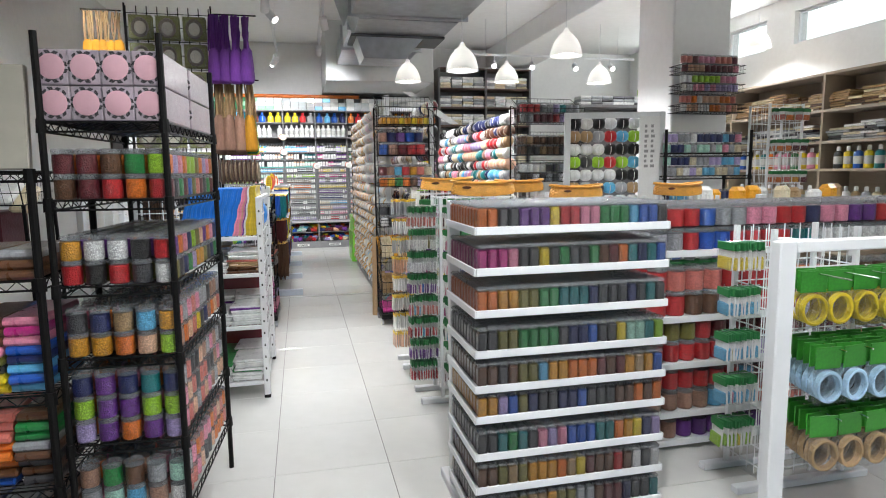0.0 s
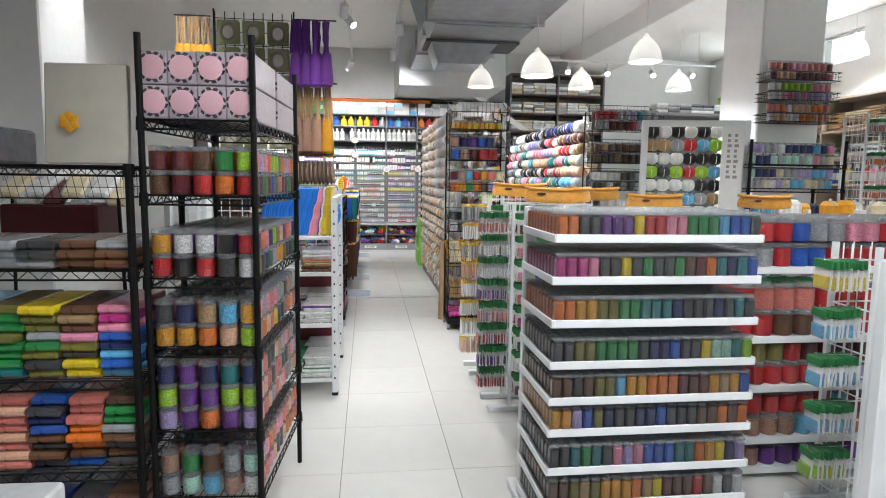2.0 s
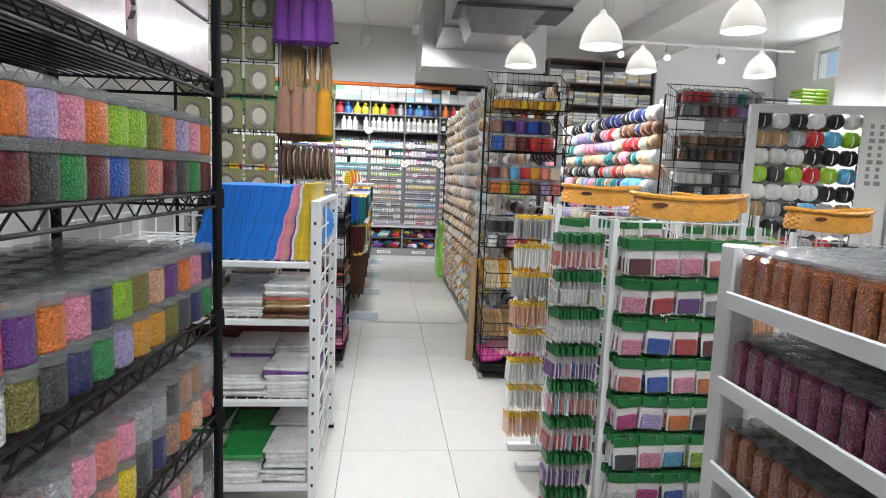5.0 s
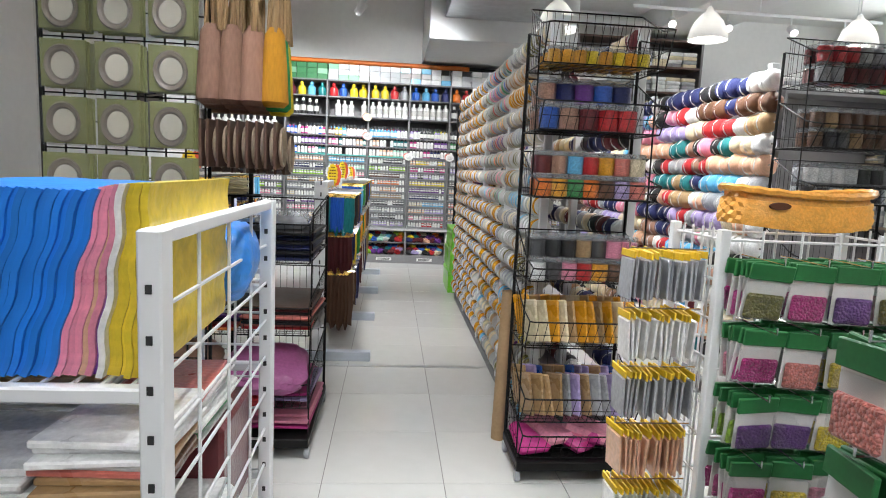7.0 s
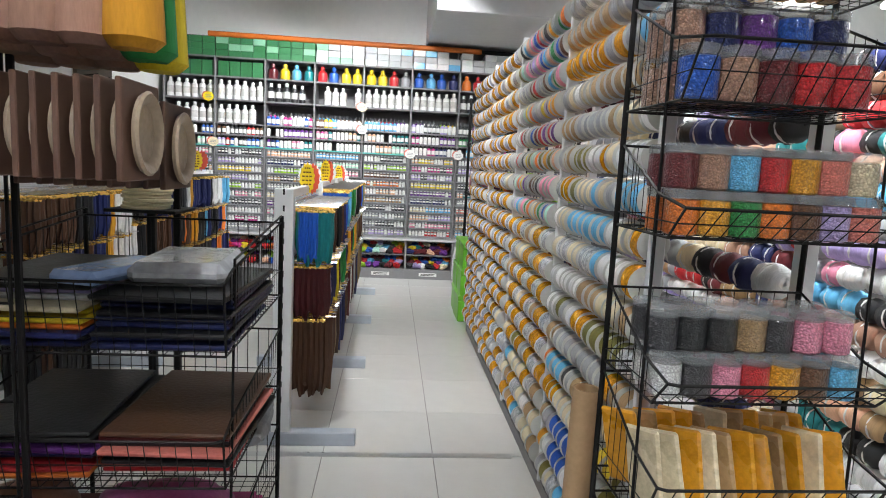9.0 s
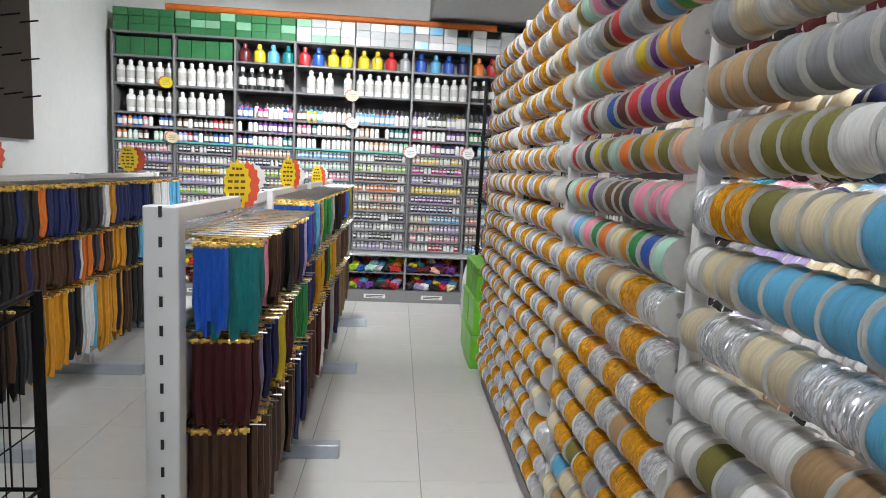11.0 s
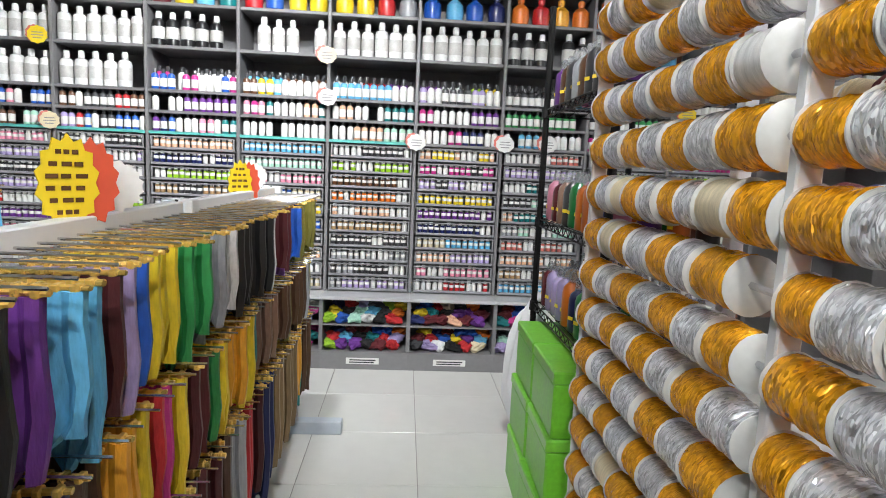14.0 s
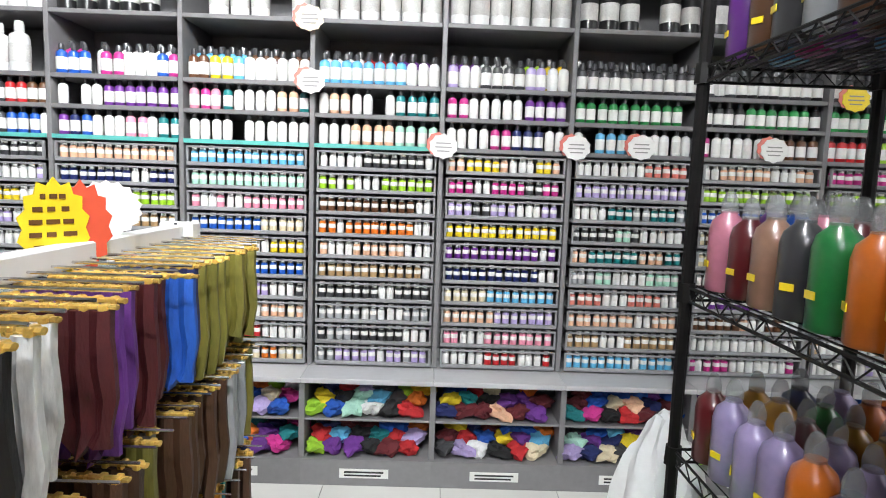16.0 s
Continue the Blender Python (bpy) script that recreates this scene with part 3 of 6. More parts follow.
single("bulkhead", Mesh().box(0.436, 9.386, 2.635, 2.06, YN, ZC, 0.008), GREY_PAINT, "grey boxed ceiling bulkhead", "bulkhead", kind="structure")


def lamp(kind, name, M, power, col=LAMP_COL, **kw):
    d = bpy.data.lights.new(name, kind)
    d.energy, d.color = power, col
    if kind == "SPOT":
        d.spot_size, d.spot_blend, d.shadow_soft_size = radians(kw.get("cone", 110)), 0.6, 0.06
    elif kind == "POINT":
        d.shadow_soft_size = 0.06
    else:
        d.shape, d.size, d.size_y = "RECTANGLE", kw["w"], kw["h"]
    ob = new(name, d)
    ob.matrix_basis = M
    return ob


# added fill lamp inside the unseen front, no source known there
lamp("AREA", "shop_front_daylight", look((1.5, YS + 0.02, 1.4), (1.5, 5, 1.2)), FRONT_FILL_W, (1, 0.98, 0.96), w=6.0, h=2.5)

for a, b in WIN:
    lamp("AREA", "window_daylight", look((XE - 0.02, (a + b) / 2, 3.09), (2.0, (a + b) / 2, 3.2)), WINDOW_W, (0.93, 0.97, 1.0), w=b - a - 0.1, h=0.34)

# pendant domes; the last three are unseen, added to light the front
dome = Mesh()
prof = [(0.012, 0.27), (0.022, 0.262), (0.03, 0.235), (0.066, 0.205), (0.112, 0.15), (0.142, 0.085), (0.156, 0.025), (0.159, 0.0), (0.153, 0.002), (0.149, 0.03), (0.134, 0.085), (0.104, 0.145), (0.06, 0.195)]
dome.lathe(prof, 32)
first = None
for x, y, z in [(1.335, 7.526, 2.361), (1.58, 5.874, 2.233), (2.666, 7.702, 2.41), (2.63, 5.796, 2.392), (3.949, 7.641, 2.417), (5.9, 7.05, 2.82), (3.05, 3.0, 2.5), (0.9, 0.6, 2.5), (3.0, 0.2, 2.5)]:
    if first is None:
        first = thing("pendant_lamp", "white enamelled dome pendant lamp, lit", "pendant lamp", T(x, y, z), "pendants over the shop floor")
        part("shade", dome, OPAL, first)
        part("cord", Mesh().rod((0, 0, 0.27), (0, 0, ZC - z), 0.004), WHITE_METAL, first)
        part("bulb", Mesh().lathe([(0.03, 0.0), (0.075, 0.02), (0.085, 0.05), (0.05, 0.10), (0.03, 0.15)], 16), WARM_GLOW, first, "glowing bulb")
    else:
        copy_thing(first, T(x, y, z))
    lamp("SPOT", "pendant_light", look((x, y, z - 0.01), (x, y, 0)), PENDANT_W, cone=150)

# track spots: x, y, aim, strength; some unseen ones are added to brighten goods and floor
CAN = Mesh().lathe([(0.0, 0.0), (0.038, 0.003), (0.04, 0.01), (0.04, 0.13), (0.036, 0.13), (0.034, 0.118)], 16, M=Matrix.Rotation(radians(180), 4, "X"))
LENS = Mesh().lathe([(0.034, 0.122), (0.034, 0.126)], 16, M=Matrix.Rotation(radians(180), 4, "X"))
SPOTS = [(-0.25, 6.1, (-0.5, 7.6, 1.0), 1), (0.3, 6.7, (0.7, 8.2, 0.9), 0.7), (-0.25, 8.9, (-0.9, 10.7, 1.1), 1.2), (0.3, 8.2, (0.2, 10.7, 1.0), 1.35), (0.3, 4.7, (0.25, 3.2, 0.0), 0.85), (-0.25, 3.6, (0.2, 5.0, 0.0), 0.8), (0.3, 0.6, (0.5, 2.3, 0.2), 0.9), (-1.15, 4.4, (-2.2, 5.2, 1.5), 0.4), (-0.25, 6.6, (0.72, 5.8, 1.7), 0.58), (-0.25, 3.0, (-0.8, 4.0, 0.95), 0.22), (0.3, 2.0, (1.0, 3.2, 0.8), 0.35), (-0.25, 9.15, (-1.9, 10.7, 1.2), 0.9), (3.5, 8.95, (2.6, 6.0, 0.8), 1), (4.2, 8.95, (3.6, 6.0, 0.8), 1), (2.9, 8.95, (2.0, 6.0, 1.0), 1), (4.8, 8.95, (4.6, 5.0, 0.8), 1)]
ZS = 2.88
for x, y, aim, strength in SPOTS:
    d = (Vector(aim) - Vector((x, y, ZS))).normalized()
    R = d.to_track_quat("-Z", "Y").to_matrix().to_4x4()
    sp = thing("track_spot", "white track spotlight aimed at the goods", "spotlight", T(x, y, ZS), "track spots")
    part("can", CAN, WHITE_METAL, sp, M=R)
    part("lens", LENS, WARM_GLOW, sp, "glowing lens", M=R)
    part("bracket", Mesh().rod((0, 0, 0), (0, 0, 0.10), 0.01, 8), WHITE_METAL, sp)
    lamp("SPOT", "spot_light", look(Vector((x, y, ZS)) + d * 0.14, aim), SPOT_W * strength, cone=95)
for x0, x1, y0, y1 in [(-0.25, -0.25, 2.8, 9.2), (-1.15, -1.15, 3.6, 5.2), (0.3, 0.3, 0.2, 8.3), (2.5, 5.2, 8.95, 8.95)]:
    tr = thing("light_track", "white ceiling lighting track on thin hangers", "light track")
    part("rail", Mesh().box(min(x0, x1) - 0.015, min(y0, y1) - 0.015, 2.98, max(x0, x1) + 0.015, max(y0, y1) + 0.015, 3.01, 0.003), WHITE_METAL, tr)
    for f in (0.1, 0.5, 0.9):
        part("hanger", Mesh().rod((x0 + f * (x1 - x0), y0 + f * (y1 - y0), 3.01), (x0 + f * (x1 - x0), y0 + f * (y1 - y0), ZC), 0.003), WHITE_METAL, tr)

# galvanised duct
duct = thing("air_duct", "galvanised sheet metal air duct under the ceiling", "duct")
part("duct_body", Mesh().box(0.55, 4.2, 2.80, 1.70, 6.2, 3.16, 0.006), STEEL, duct)
part("duct_body", Mesh().box(0.60, 7.0, 2.86, 1.6, 9.38, 3.12, 0.006), STEEL, duct)


def hopper(x0, x1, z, u0, u1, w, y0, y1):
    """A sheet metal box whose foot (u0 to u1 at height w) is narrower than its head (x0 to x1 at height z)."""
    vs = [(u0, y0, w), (u1, y0, w), (u1, y1, w), (u0, y1, w), (x0, y0, z), (x1, y0, z), (x1, y1, z), (x0, y1, z)]
    return Mesh().add(vs, [(3, 2, 1, 0), (4, 5, 6, 7), (0, 1, 5, 4), (1, 2, 6, 5), (2, 3, 7, 6), (3, 0, 4, 7)])


part("transition", hopper(0.50, 1.86, 3.14, 0.63, 1.63, 2.765, 6.22, 6.98), STEEL, duct)
part("plenum", hopper(0.66, 1.40, 2.74, 0.735, 1.20, 2.51, 6.86, 7.35), STEEL, duct)
part("gasket", Mesh().box(0.60, 6.84, 2.735, 1.64, 7.37, 2.765, 0.004), mat("dark duct gasket", (0.10, 0.105, 0.11), 0.5, 0.4, scale=20, vary=0.2, bump=0.1), duct)
part("cleat", Mesh().add([(0.30, 6.0, 3.1), (0.50, 6.0, 3.1), (0.50, 6.0, 2.74), (0.46, 6.0, 2.63), (0.30, 6.02, 3.1), (0.50, 6.02, 3.1), (0.50, 6.02, 2.74), (0.46, 6.02, 2.63)], [(0, 1, 2, 3), (7, 6, 5, 4), (0, 4, 5, 1), (1, 5, 6, 2), (2, 6, 7, 3), (3, 7, 4, 0)]), STEEL, duct)
for y in (4.25, 5.1, 6.18):
    part("flange", Mesh().box(0.52, y, 2.775, 1.73, y + 0.03, 3.185, 0.003), STEEL, duct)
for y in (7.0, 8.1):
    part("flange", Mesh().box(0.57, y, 2.83, 1.63, y + 0.03, 3.14, 0.003), STEEL, duct)
for y in (5.0, 5.9):
    for x in (0.62, 1.6):
        part("hanger_rod", Mesh().rod((x, y, 3.16), (x, y, ZC), 0.005), STEEL, duct)

# ---- back wall shelving, bay by bay ----
YF, BAY, X0 = 10.76, 0.533, -2.376
LEVELS = [1.39, 1.513, 1.635, 1.887, 2.13, 2.335]
BRIGHT = ["red", "orange", "yellow", "lime", "green", "teal", "sky blue", "blue", "navy", "purple", "pink", "magenta", "peach", "white", "white", "lilac", "mint", "brown", "charcoal"]


def run(n, choices, hold=2.5, r=rnd):
    """n colours in short runs of the same colour."""
    out = []
    while len(out) < n:
        out += [r.choice(choices)] * max(1, int(r.expovariate(1 / hold)) + 1)
    return out[:n]


DRAWER_BODY = Mesh().box(0.012, 0.0, 0.004, BAY - 0.03, 0.012, 0.02, 0.002).box(0.012, 0.012, 0.004, BAY - 0.03, 0.28, 0.010).box(0.012, 0.0, 0.02, 0.02, 0.012, 0.082).box(BAY - 0.038, 0, 0.02, BAY - 0.03, 0.012, 0.082).box(0.012, 0.0, 0.076, BAY - 0.03, 0.01, 0.084, 0.002)
DRAWER_MAT = mat("grey drawer plastic", (0.25, 0.25, 0.26), 0.35, scale=60, vary=0.2, bump=0.05)
first_drawer = None
for k in range(9):
    x = X0 + BAY * k
    bay = thing("shelf_bay", "grey laminate wall shelving bay full of craft paints", "shelving", T(x, YF, 0), "back wall shelving")
    part("side_panel", Mesh().box(-0.010, 0.0, 0.455, 0.010, 0.34, 2.335, 0.002), GREY_BOARD, bay)
    part("back_panel", Mesh().box(0.010, 0.335, 0.455, BAY - 0.010, 0.352, 2.6), GREY_BOARD, bay)
    for z in LEVELS:
        part("shelf", Mesh().box(0.011, 0.0, z - 0.018, BAY - 0.011, 0.334, z, 0.002), GREY_BOARD, bay)
    part("base", Mesh().box(0, -0.165, 0, BAY, -0.145, 0.11).box(0, -0.145, 0.095, BAY, 0.33, 0.11), GREY_BOARD, bay)
    part("divider", Mesh().box(-0.012, -0.15, 0.11, 0.012, 0.33, 0.43, 0.002), GREY_BOARD, bay)
    part("bin_shelf", Mesh().box(0.012, -0.14, 0.264, BAY - 0.012, 0.33, 0.274, 0.002), GREY_BOARD, bay)
    part("counter", Mesh().box(0, -0.175, 0.431, BAY, 0.335, 0.453, 0.003), mat("light counter edge", (0.45, 0.45, 0.46), 0.3, scale=30, vary=0.1, bump=0.03), bay)
    part("edge_strip", Mesh().box(0.011, -0.004, 1.373, BAY - 0.011, -0.0005, 1.39), mat("aqua shelf edge", (0.10, 0.42, 0.38), 0.4, vary=0.1, bump=0.0), bay) if k < 5 else None
    if k % 2 == 1 or k > 3:
        lab = part("bin_label", Mesh().box(0.16, -0.169, 0.035, 0.36, -0.1655, 0.073), PAPER, bay, "white paper label with print")
        part("print", Mesh().box(0.18, -0.1705, 0.057, 0.34, -0.1692, 0.064).box(0.18, -0.1705, 0.043, 0.33, -0.1692, 0.05), INK, lab)
    for j in range(10):
        z = 0.457 + 0.0912 * j
        if first_drawer is None:
            first_drawer = thing("drawer", "dark open-fronted drawer holding small vials", "drawer", T(x + 0.012, YF - 0.012, z), "vial drawers")
            part("tray", DRAWER_BODY, DRAWER_MAT, first_drawer)
        else:
            copy_thing(first_drawer, T(x + 0.012, YF - 0.012, z))
        main = rnd.choice(BRIGHT + ["grey", "cream", "tan", "salmon", "lilac", "grey", "white"])
        pal = [main] * 5 + ["white", rnd.choice(["white", "grey", "cream", "charcoal", "peach", "lilac"])]
        n = 13
        for i, c in enumerate(run(n, pal, 2)):
            stock("colour_vial", T(x + 0.048 + 0.0363 * i + rnd.uniform(-0.003, 0.003), YF + 0.018, z + 0.0105, s=rnd.uniform(1.04, 1.16)), c, "vials in drawers")
    # bottles: three rows of small ones, then large, then jugs
    left = k < 2
    for z, deep in ((1.39, 1), (1.513, 1), (1.635, 2)):
        if left and z > 1.6:
            continue
        n = 11
        pal = rnd.sample(BRIGHT, 5) + ["white", "white"]
        if k >= 6 and z > 1.45:
            pal = ["charcoal", "black", "charcoal"] if z > 1.6 else ["green", "green", "black"]
        for d in range(deep):
            for i, c in enumerate(run(n, pal, 2)):
                if rnd.random() < 0.04:
                    continue
                stock("paint_bottle", T(x + 0.04 + 0.0455 * i + rnd.uniform(-0.003, 0.003), YF + 0.035 + 0.07 * d + rnd.uniform(0, 0.008), z, rnd.uniform(0, 360), 1.02 + (0.35 if z > 1.6 and d else 0.12 if z > 1.6 else 0)), c, "paint bottles")
    for z in ((1.635, 1.887) if left else (1.887,)):
        for i in range(6):
            c = "black" if k == 2 or k >= 6 else "white"
            if rnd.random() < 0.06:
                continue
            stock("glue_bottle", T(x + 0.056 + 0.084 * i, YF + 0.05 + rnd.uniform(0, 0.01), z, rnd.uniform(0, 360), rnd.uniform(0.95, 1.05)), c, "large bottles")
    if not left:
        for i, c in enumerate({2: ["maroon", "yellow", "sky blue", "teal"], 3: ["red", "blue", "yellow", "yellow"], 4: ["yellow", "yellow", "red", "grey"], 5: ["blue", "sky blue", "blue", "navy"]}.get(k, ["orange", "red", "amber", "orange"])):
            stock("paint_jug", T(x + 0.075 + 0.128 * i + rnd.uniform(-0.01, 0.01), YF + 0.06, 2.13), c, "paint jugs")
    else:
        box = thing("green_carton", "row of green cardboard cartons on the shelf", "carton", T(x + 0.02, YF + 0.03, 2.13))
        for i in range(4):
            part("carton", Mesh().box(0.005 + 0.122 * i, 0, 0.0, 0.12 + 0.122 * i, 0.25, 0.16, 0.004), mat("green carton", (0.03, 0.17, 0.06), 0.5, scale=50, vary=0.3, bump=0.1), box)
    cols = [mat("green carton", (0.03, 0.17, 0.06))] * 4 if k < 3 else [mat("grey carton", (0.50, 0.52, 0.53), 0.45, scale=60, vary=0.15, bump=0.05), colour("plastic", "white")]
    for i in range(4):
        for j in range(3):
            if rnd.random() < 0.1 and j == 2:
                break
            mt = rnd.choice(cols + ([colour("plastic", "sky blue")] if k in (4, 5) else []) + ([mat("mint carton", (0.25, 0.52, 0.33), 0.45, scale=60, vary=0.15, bump=0.05)] if k in (1, 2, 3) else []))
            single("carton", Mesh().box(0, 0, 0, 0.126, 0.22, 0.066, 0.003), mt, "small cardboard carton stacked on top of shelving", "carton", T(x + 0.008 + 0.131 * i, YF + 0.01 + rnd.uniform(0, 0.02), 2.3355 + 0.067 * j), "cartons on the shelving")
    for zz in (0.111, 0.275):
        for i in range(18):
            stock("cloth_remnant", Matrix.Translation((x + 0.05 + 0.0255 * i, YF - 0.10 + 0.045 * (i % 3) + rnd.uniform(-0.01, 0.01), zz + 0.035 + 0.03 * (i % 3))) @ Euler((rnd.uniform(-0.3, 0.3), rnd.uniform(-0.3, 0.3), rnd.uniform(0, 6))).to_matrix().to_4x4() @ Matrix.Diagonal((0.8, 0.9, 0.72, 1)), rnd.choice(["maroon", "navy", "purple", "red", "red", "maroon", "black", "charcoal", "magenta", "pink", "blue", "blue", "yellow", "lime", "purple", "white", "orange", "teal", "mint", "peach", "cream", "lilac", "sky blue"]), "cloth remnants")
pole = thing("orange_pole", "long orange fabric roll lying on cartons", "fabric roll")
part("roll", Mesh().rod((X0 + 0.45, YF + 0.06, 2.57), (1.05, YF + 0.06, 2.57), 0.03, 14), mat("orange roll", (0.72, 0.17, 0.02), 0.5, scale=40, vary=0.2, bump=0.2), pole)
part("core", Mesh().rod((1.05, YF + 0.06, 2.57), (1.45, YF + 0.06, 2.565), 0.022, 12), BLACK_METAL, pole)

# paper price tags on the shelf edge
def jagged(r, y, n=20, bite=0.9, sx=1.0):
    pts = [((r if i % 2 else r * bite) * sx * math.cos(i * 2 * math.pi / n), (r if i % 2 else r * bite) * math.sin(i * 2 * math.pi / n)) for i in range(n)]
    vs = [(x, y, z) for x, z in pts] + [(x, y + 0.003, z) for x, z in pts]
    return Mesh().add(vs, [tuple(range(n)), tuple(reversed(range(n, 2 * n)))] + [(i, i + n, (i + 1) % n + n, (i + 1) % n) for i in range(n)])


for x, z, c in ((-1.9, 1.9, "yellow"), (-0.252, 1.878, "cream"), (-0.244, 1.634, "white"), (0.297, 1.394, "white"), (0.84, 1.407, "white"), (1.107, 1.417, "white"), (1.655, 1.425, "white"), (1.97, 1.642, "yellow"), (2.268, 1.469, "yellow"), (-1.85, 1.42, "cream")):
    tg = thing("price_tag", "jagged round %s paper price tag over salmon card" % c, "price tag", T(x, YF - 0.03, z))
    part("card", jagged(0.052, 0.0, sx=1.15), PAPER if c == "white" else colour("plastic", c), tg, smooth=False)
    part("corner", jagged(0.050, 0.006), colour("plastic", "salmon"), tg, "salmon backing card", M=Matrix.Translation((-0.022, 0, 0.008)), smooth=False)
    part("print", Mesh().box(-0.030, -0.0012, 0.010, 0.030, -0.0003, 0.015).box(-0.034, -0.0012, -0.006, 0.034, -0.0003, -0.001).box(-0.026, -0.0012, -0.022, 0.026, -0.0003, -0.017), mat("grey print", (0.28, 0.27, 0.27), 0.6, bump=0.0), tg)

# ---- spool gondola along the aisle ----
SX, SY0, SY1 = 0.70, 5.36, 8.46
gon = thing("spool_gondola", "tall white rack of rods full of trim spools", "display rack")
POSTS = (5.225, 6.05, 6.885, 7.72, 8.545)
for y in POSTS:
    part("post", Mesh().box(SX + 0.022, y - 0.011, 0.05, SX + 0.058, y + 0.011, 1.91, 0.003), WHITE_METAL, gon)
    part("post", Mesh().box(1.10, y - 0.02, 0.05, 1.14, y + 0.02, 1.89, 0.003), WHITE_METAL, gon)
    part("crossbar", Mesh().box(SX + 0.058, y - 0.015, 1.86, 1.10, y + 0.015, 1.89, 0.003), WHITE_METAL, gon)
part("base", Mesh().box(SX + 0.03, SY0, 0.0, 1.22, SY1, 0.06, 0.005), GREY_BOARD, gon)
ROWZ = [0.133 + 0.107 * i for i in range(17)]
PALE = ["white", "cream", "grey", "tan", "grey", "olive", "cream", "silver", "white", "gold", "cream", "grey", "tan", "sky blue", "tan"]
VIVID = ["sky blue", "yellow", "olive", "purple", "lilac", "green", "orange", "mint", "pink", "red", "blue", "brown", "peach", "charcoal", "amber", "white", "grey"]
NEAR_POST = {12: ["white", "white", "red", "brown", "white", "blue", "maroon"], 11: ["white", "red", "grey", "charcoal", "yellow", "olive", "mint"], 10: ["charcoal", "mint", "orange", "yellow", "purple", "grey", "brown"],
             9: ["grey", "lilac", "sky blue", "pink", "green", "orange", "cream"], 13: ["tan", "white", "grey", "mint"], 14: ["cream", "grey", "silver"]}
for j, z in enumerate(ROWZ):
    for a, b in zip(POSTS, POSTS[1:]):
        part("rod", Mesh().rod((SX + 0.05, a + 0.011, z), (SX + 0.05, b - 0.011, z), 0.006), CHROME, gon)
        y, prev, k = b - 0.0125, "cream", 0
        mixed = j >= 9 and a == POSTS[1]
        while True:
            if a > 6.5:
                c = rnd.choice(["white", "cream"]) if rnd.random() < 0.07 else ("silver" if prev == "gold" else "gold")
            elif mixed:
                c = NEAR_POST[j][k] if j in NEAR_POST and k < len(NEAR_POST[j]) else rnd.choice(VIVID)
            elif a == POSTS[1]:
                c = ("silver" if prev == "gold" else rnd.choice(["gold", "gold", "gold", "tan", "cream"])) if z > 0.5 or rnd.random() < 0.5 else rnd.choice(PALE)
            elif 0.2 < z < 0.62:
                c = rnd.choice(VIVID + PALE)
            else:
                c = rnd.choice(PALE)
            if a < 6 and k and rnd.random() < 0.5:
                c = prev
            prev, k = c, k + 1
            w = rnd.uniform(0.75, 1.3) if a < 6 else rnd.uniform(0.95, 1.35) if mixed else rnd.uniform(1.4, 2.3) if c == "gold" else rnd.uniform(1.2, 1.9)
            if y - 0.056 * w < a + 0.0125:
                break
            y -= 0.056 * w
            dia = rnd.uniform(0.93, 1.08)
            stock("foil_spool" if c in ("gold", "silver") else "thread_spool", Matrix.Translation((SX + 0.05 + rnd.uniform(-0.003, 0.003), y, z + rnd.uniform(-0.003, 0.001))) @ Matrix.Rotation(rnd.uniform(0, 6), 4, "Y") @ Matrix.Diagonal((dia, w, dia, 1)), c, "spools on rods")
            y -= rnd.choice([0.0005, 0.001, 0.004])
    if j % 2 == 0:
        part("rod", Mesh().rod((1.17, SY0, z), (1.17, SY1, z), 0.006), CHROME, gon)
        y = SY0
        while y < SY1 - 0.12:
            stock("yarn_ball", T(1.17, y, z) @ Matrix.Rotation(rnd.uniform(0, 6), 4, "Y"), rnd.choice(["navy", "maroon", "white", "grey", "black", "cream", "tan"]), "yarn on rods")
            y += 0.112


def basket(parent, x0, y0, z, x1, y1, h, metal=BLACK_METAL, step=0.03, slope=0.0):
    """A wire basket: floor, four walls of wires, thick rims."""
    b = Mesh()
    for zz, r in ((z, 0.0032), (z + h, 0.0034), (z + h * 0.5, 0.0016)):
        b.path([(x0, y0, zz), (x1, y0, zz), (x1, y1, zz + slope), (x0, y1, zz + slope)], r, 5, closed=True)
    n = int((x1 - x0) / step)
    for i in range(1, n):
        x = x0 + (x1 - x0) * i / n
        b.path([(x, y0, z + h), (x, y0, z), (x, y1, z), (x, y1, z + h)], 0.0013, 4)
    n = int((y1 - y0) / step)
    for i in range(1, n):
        y = y0 + (y1 - y0) * i / n
        b.path([(x0, y, z + h), (x0, y, z), (x1, y, z), (x1, y, z + h)], 0.0013, 4)
    return part("basket", b, metal, parent)


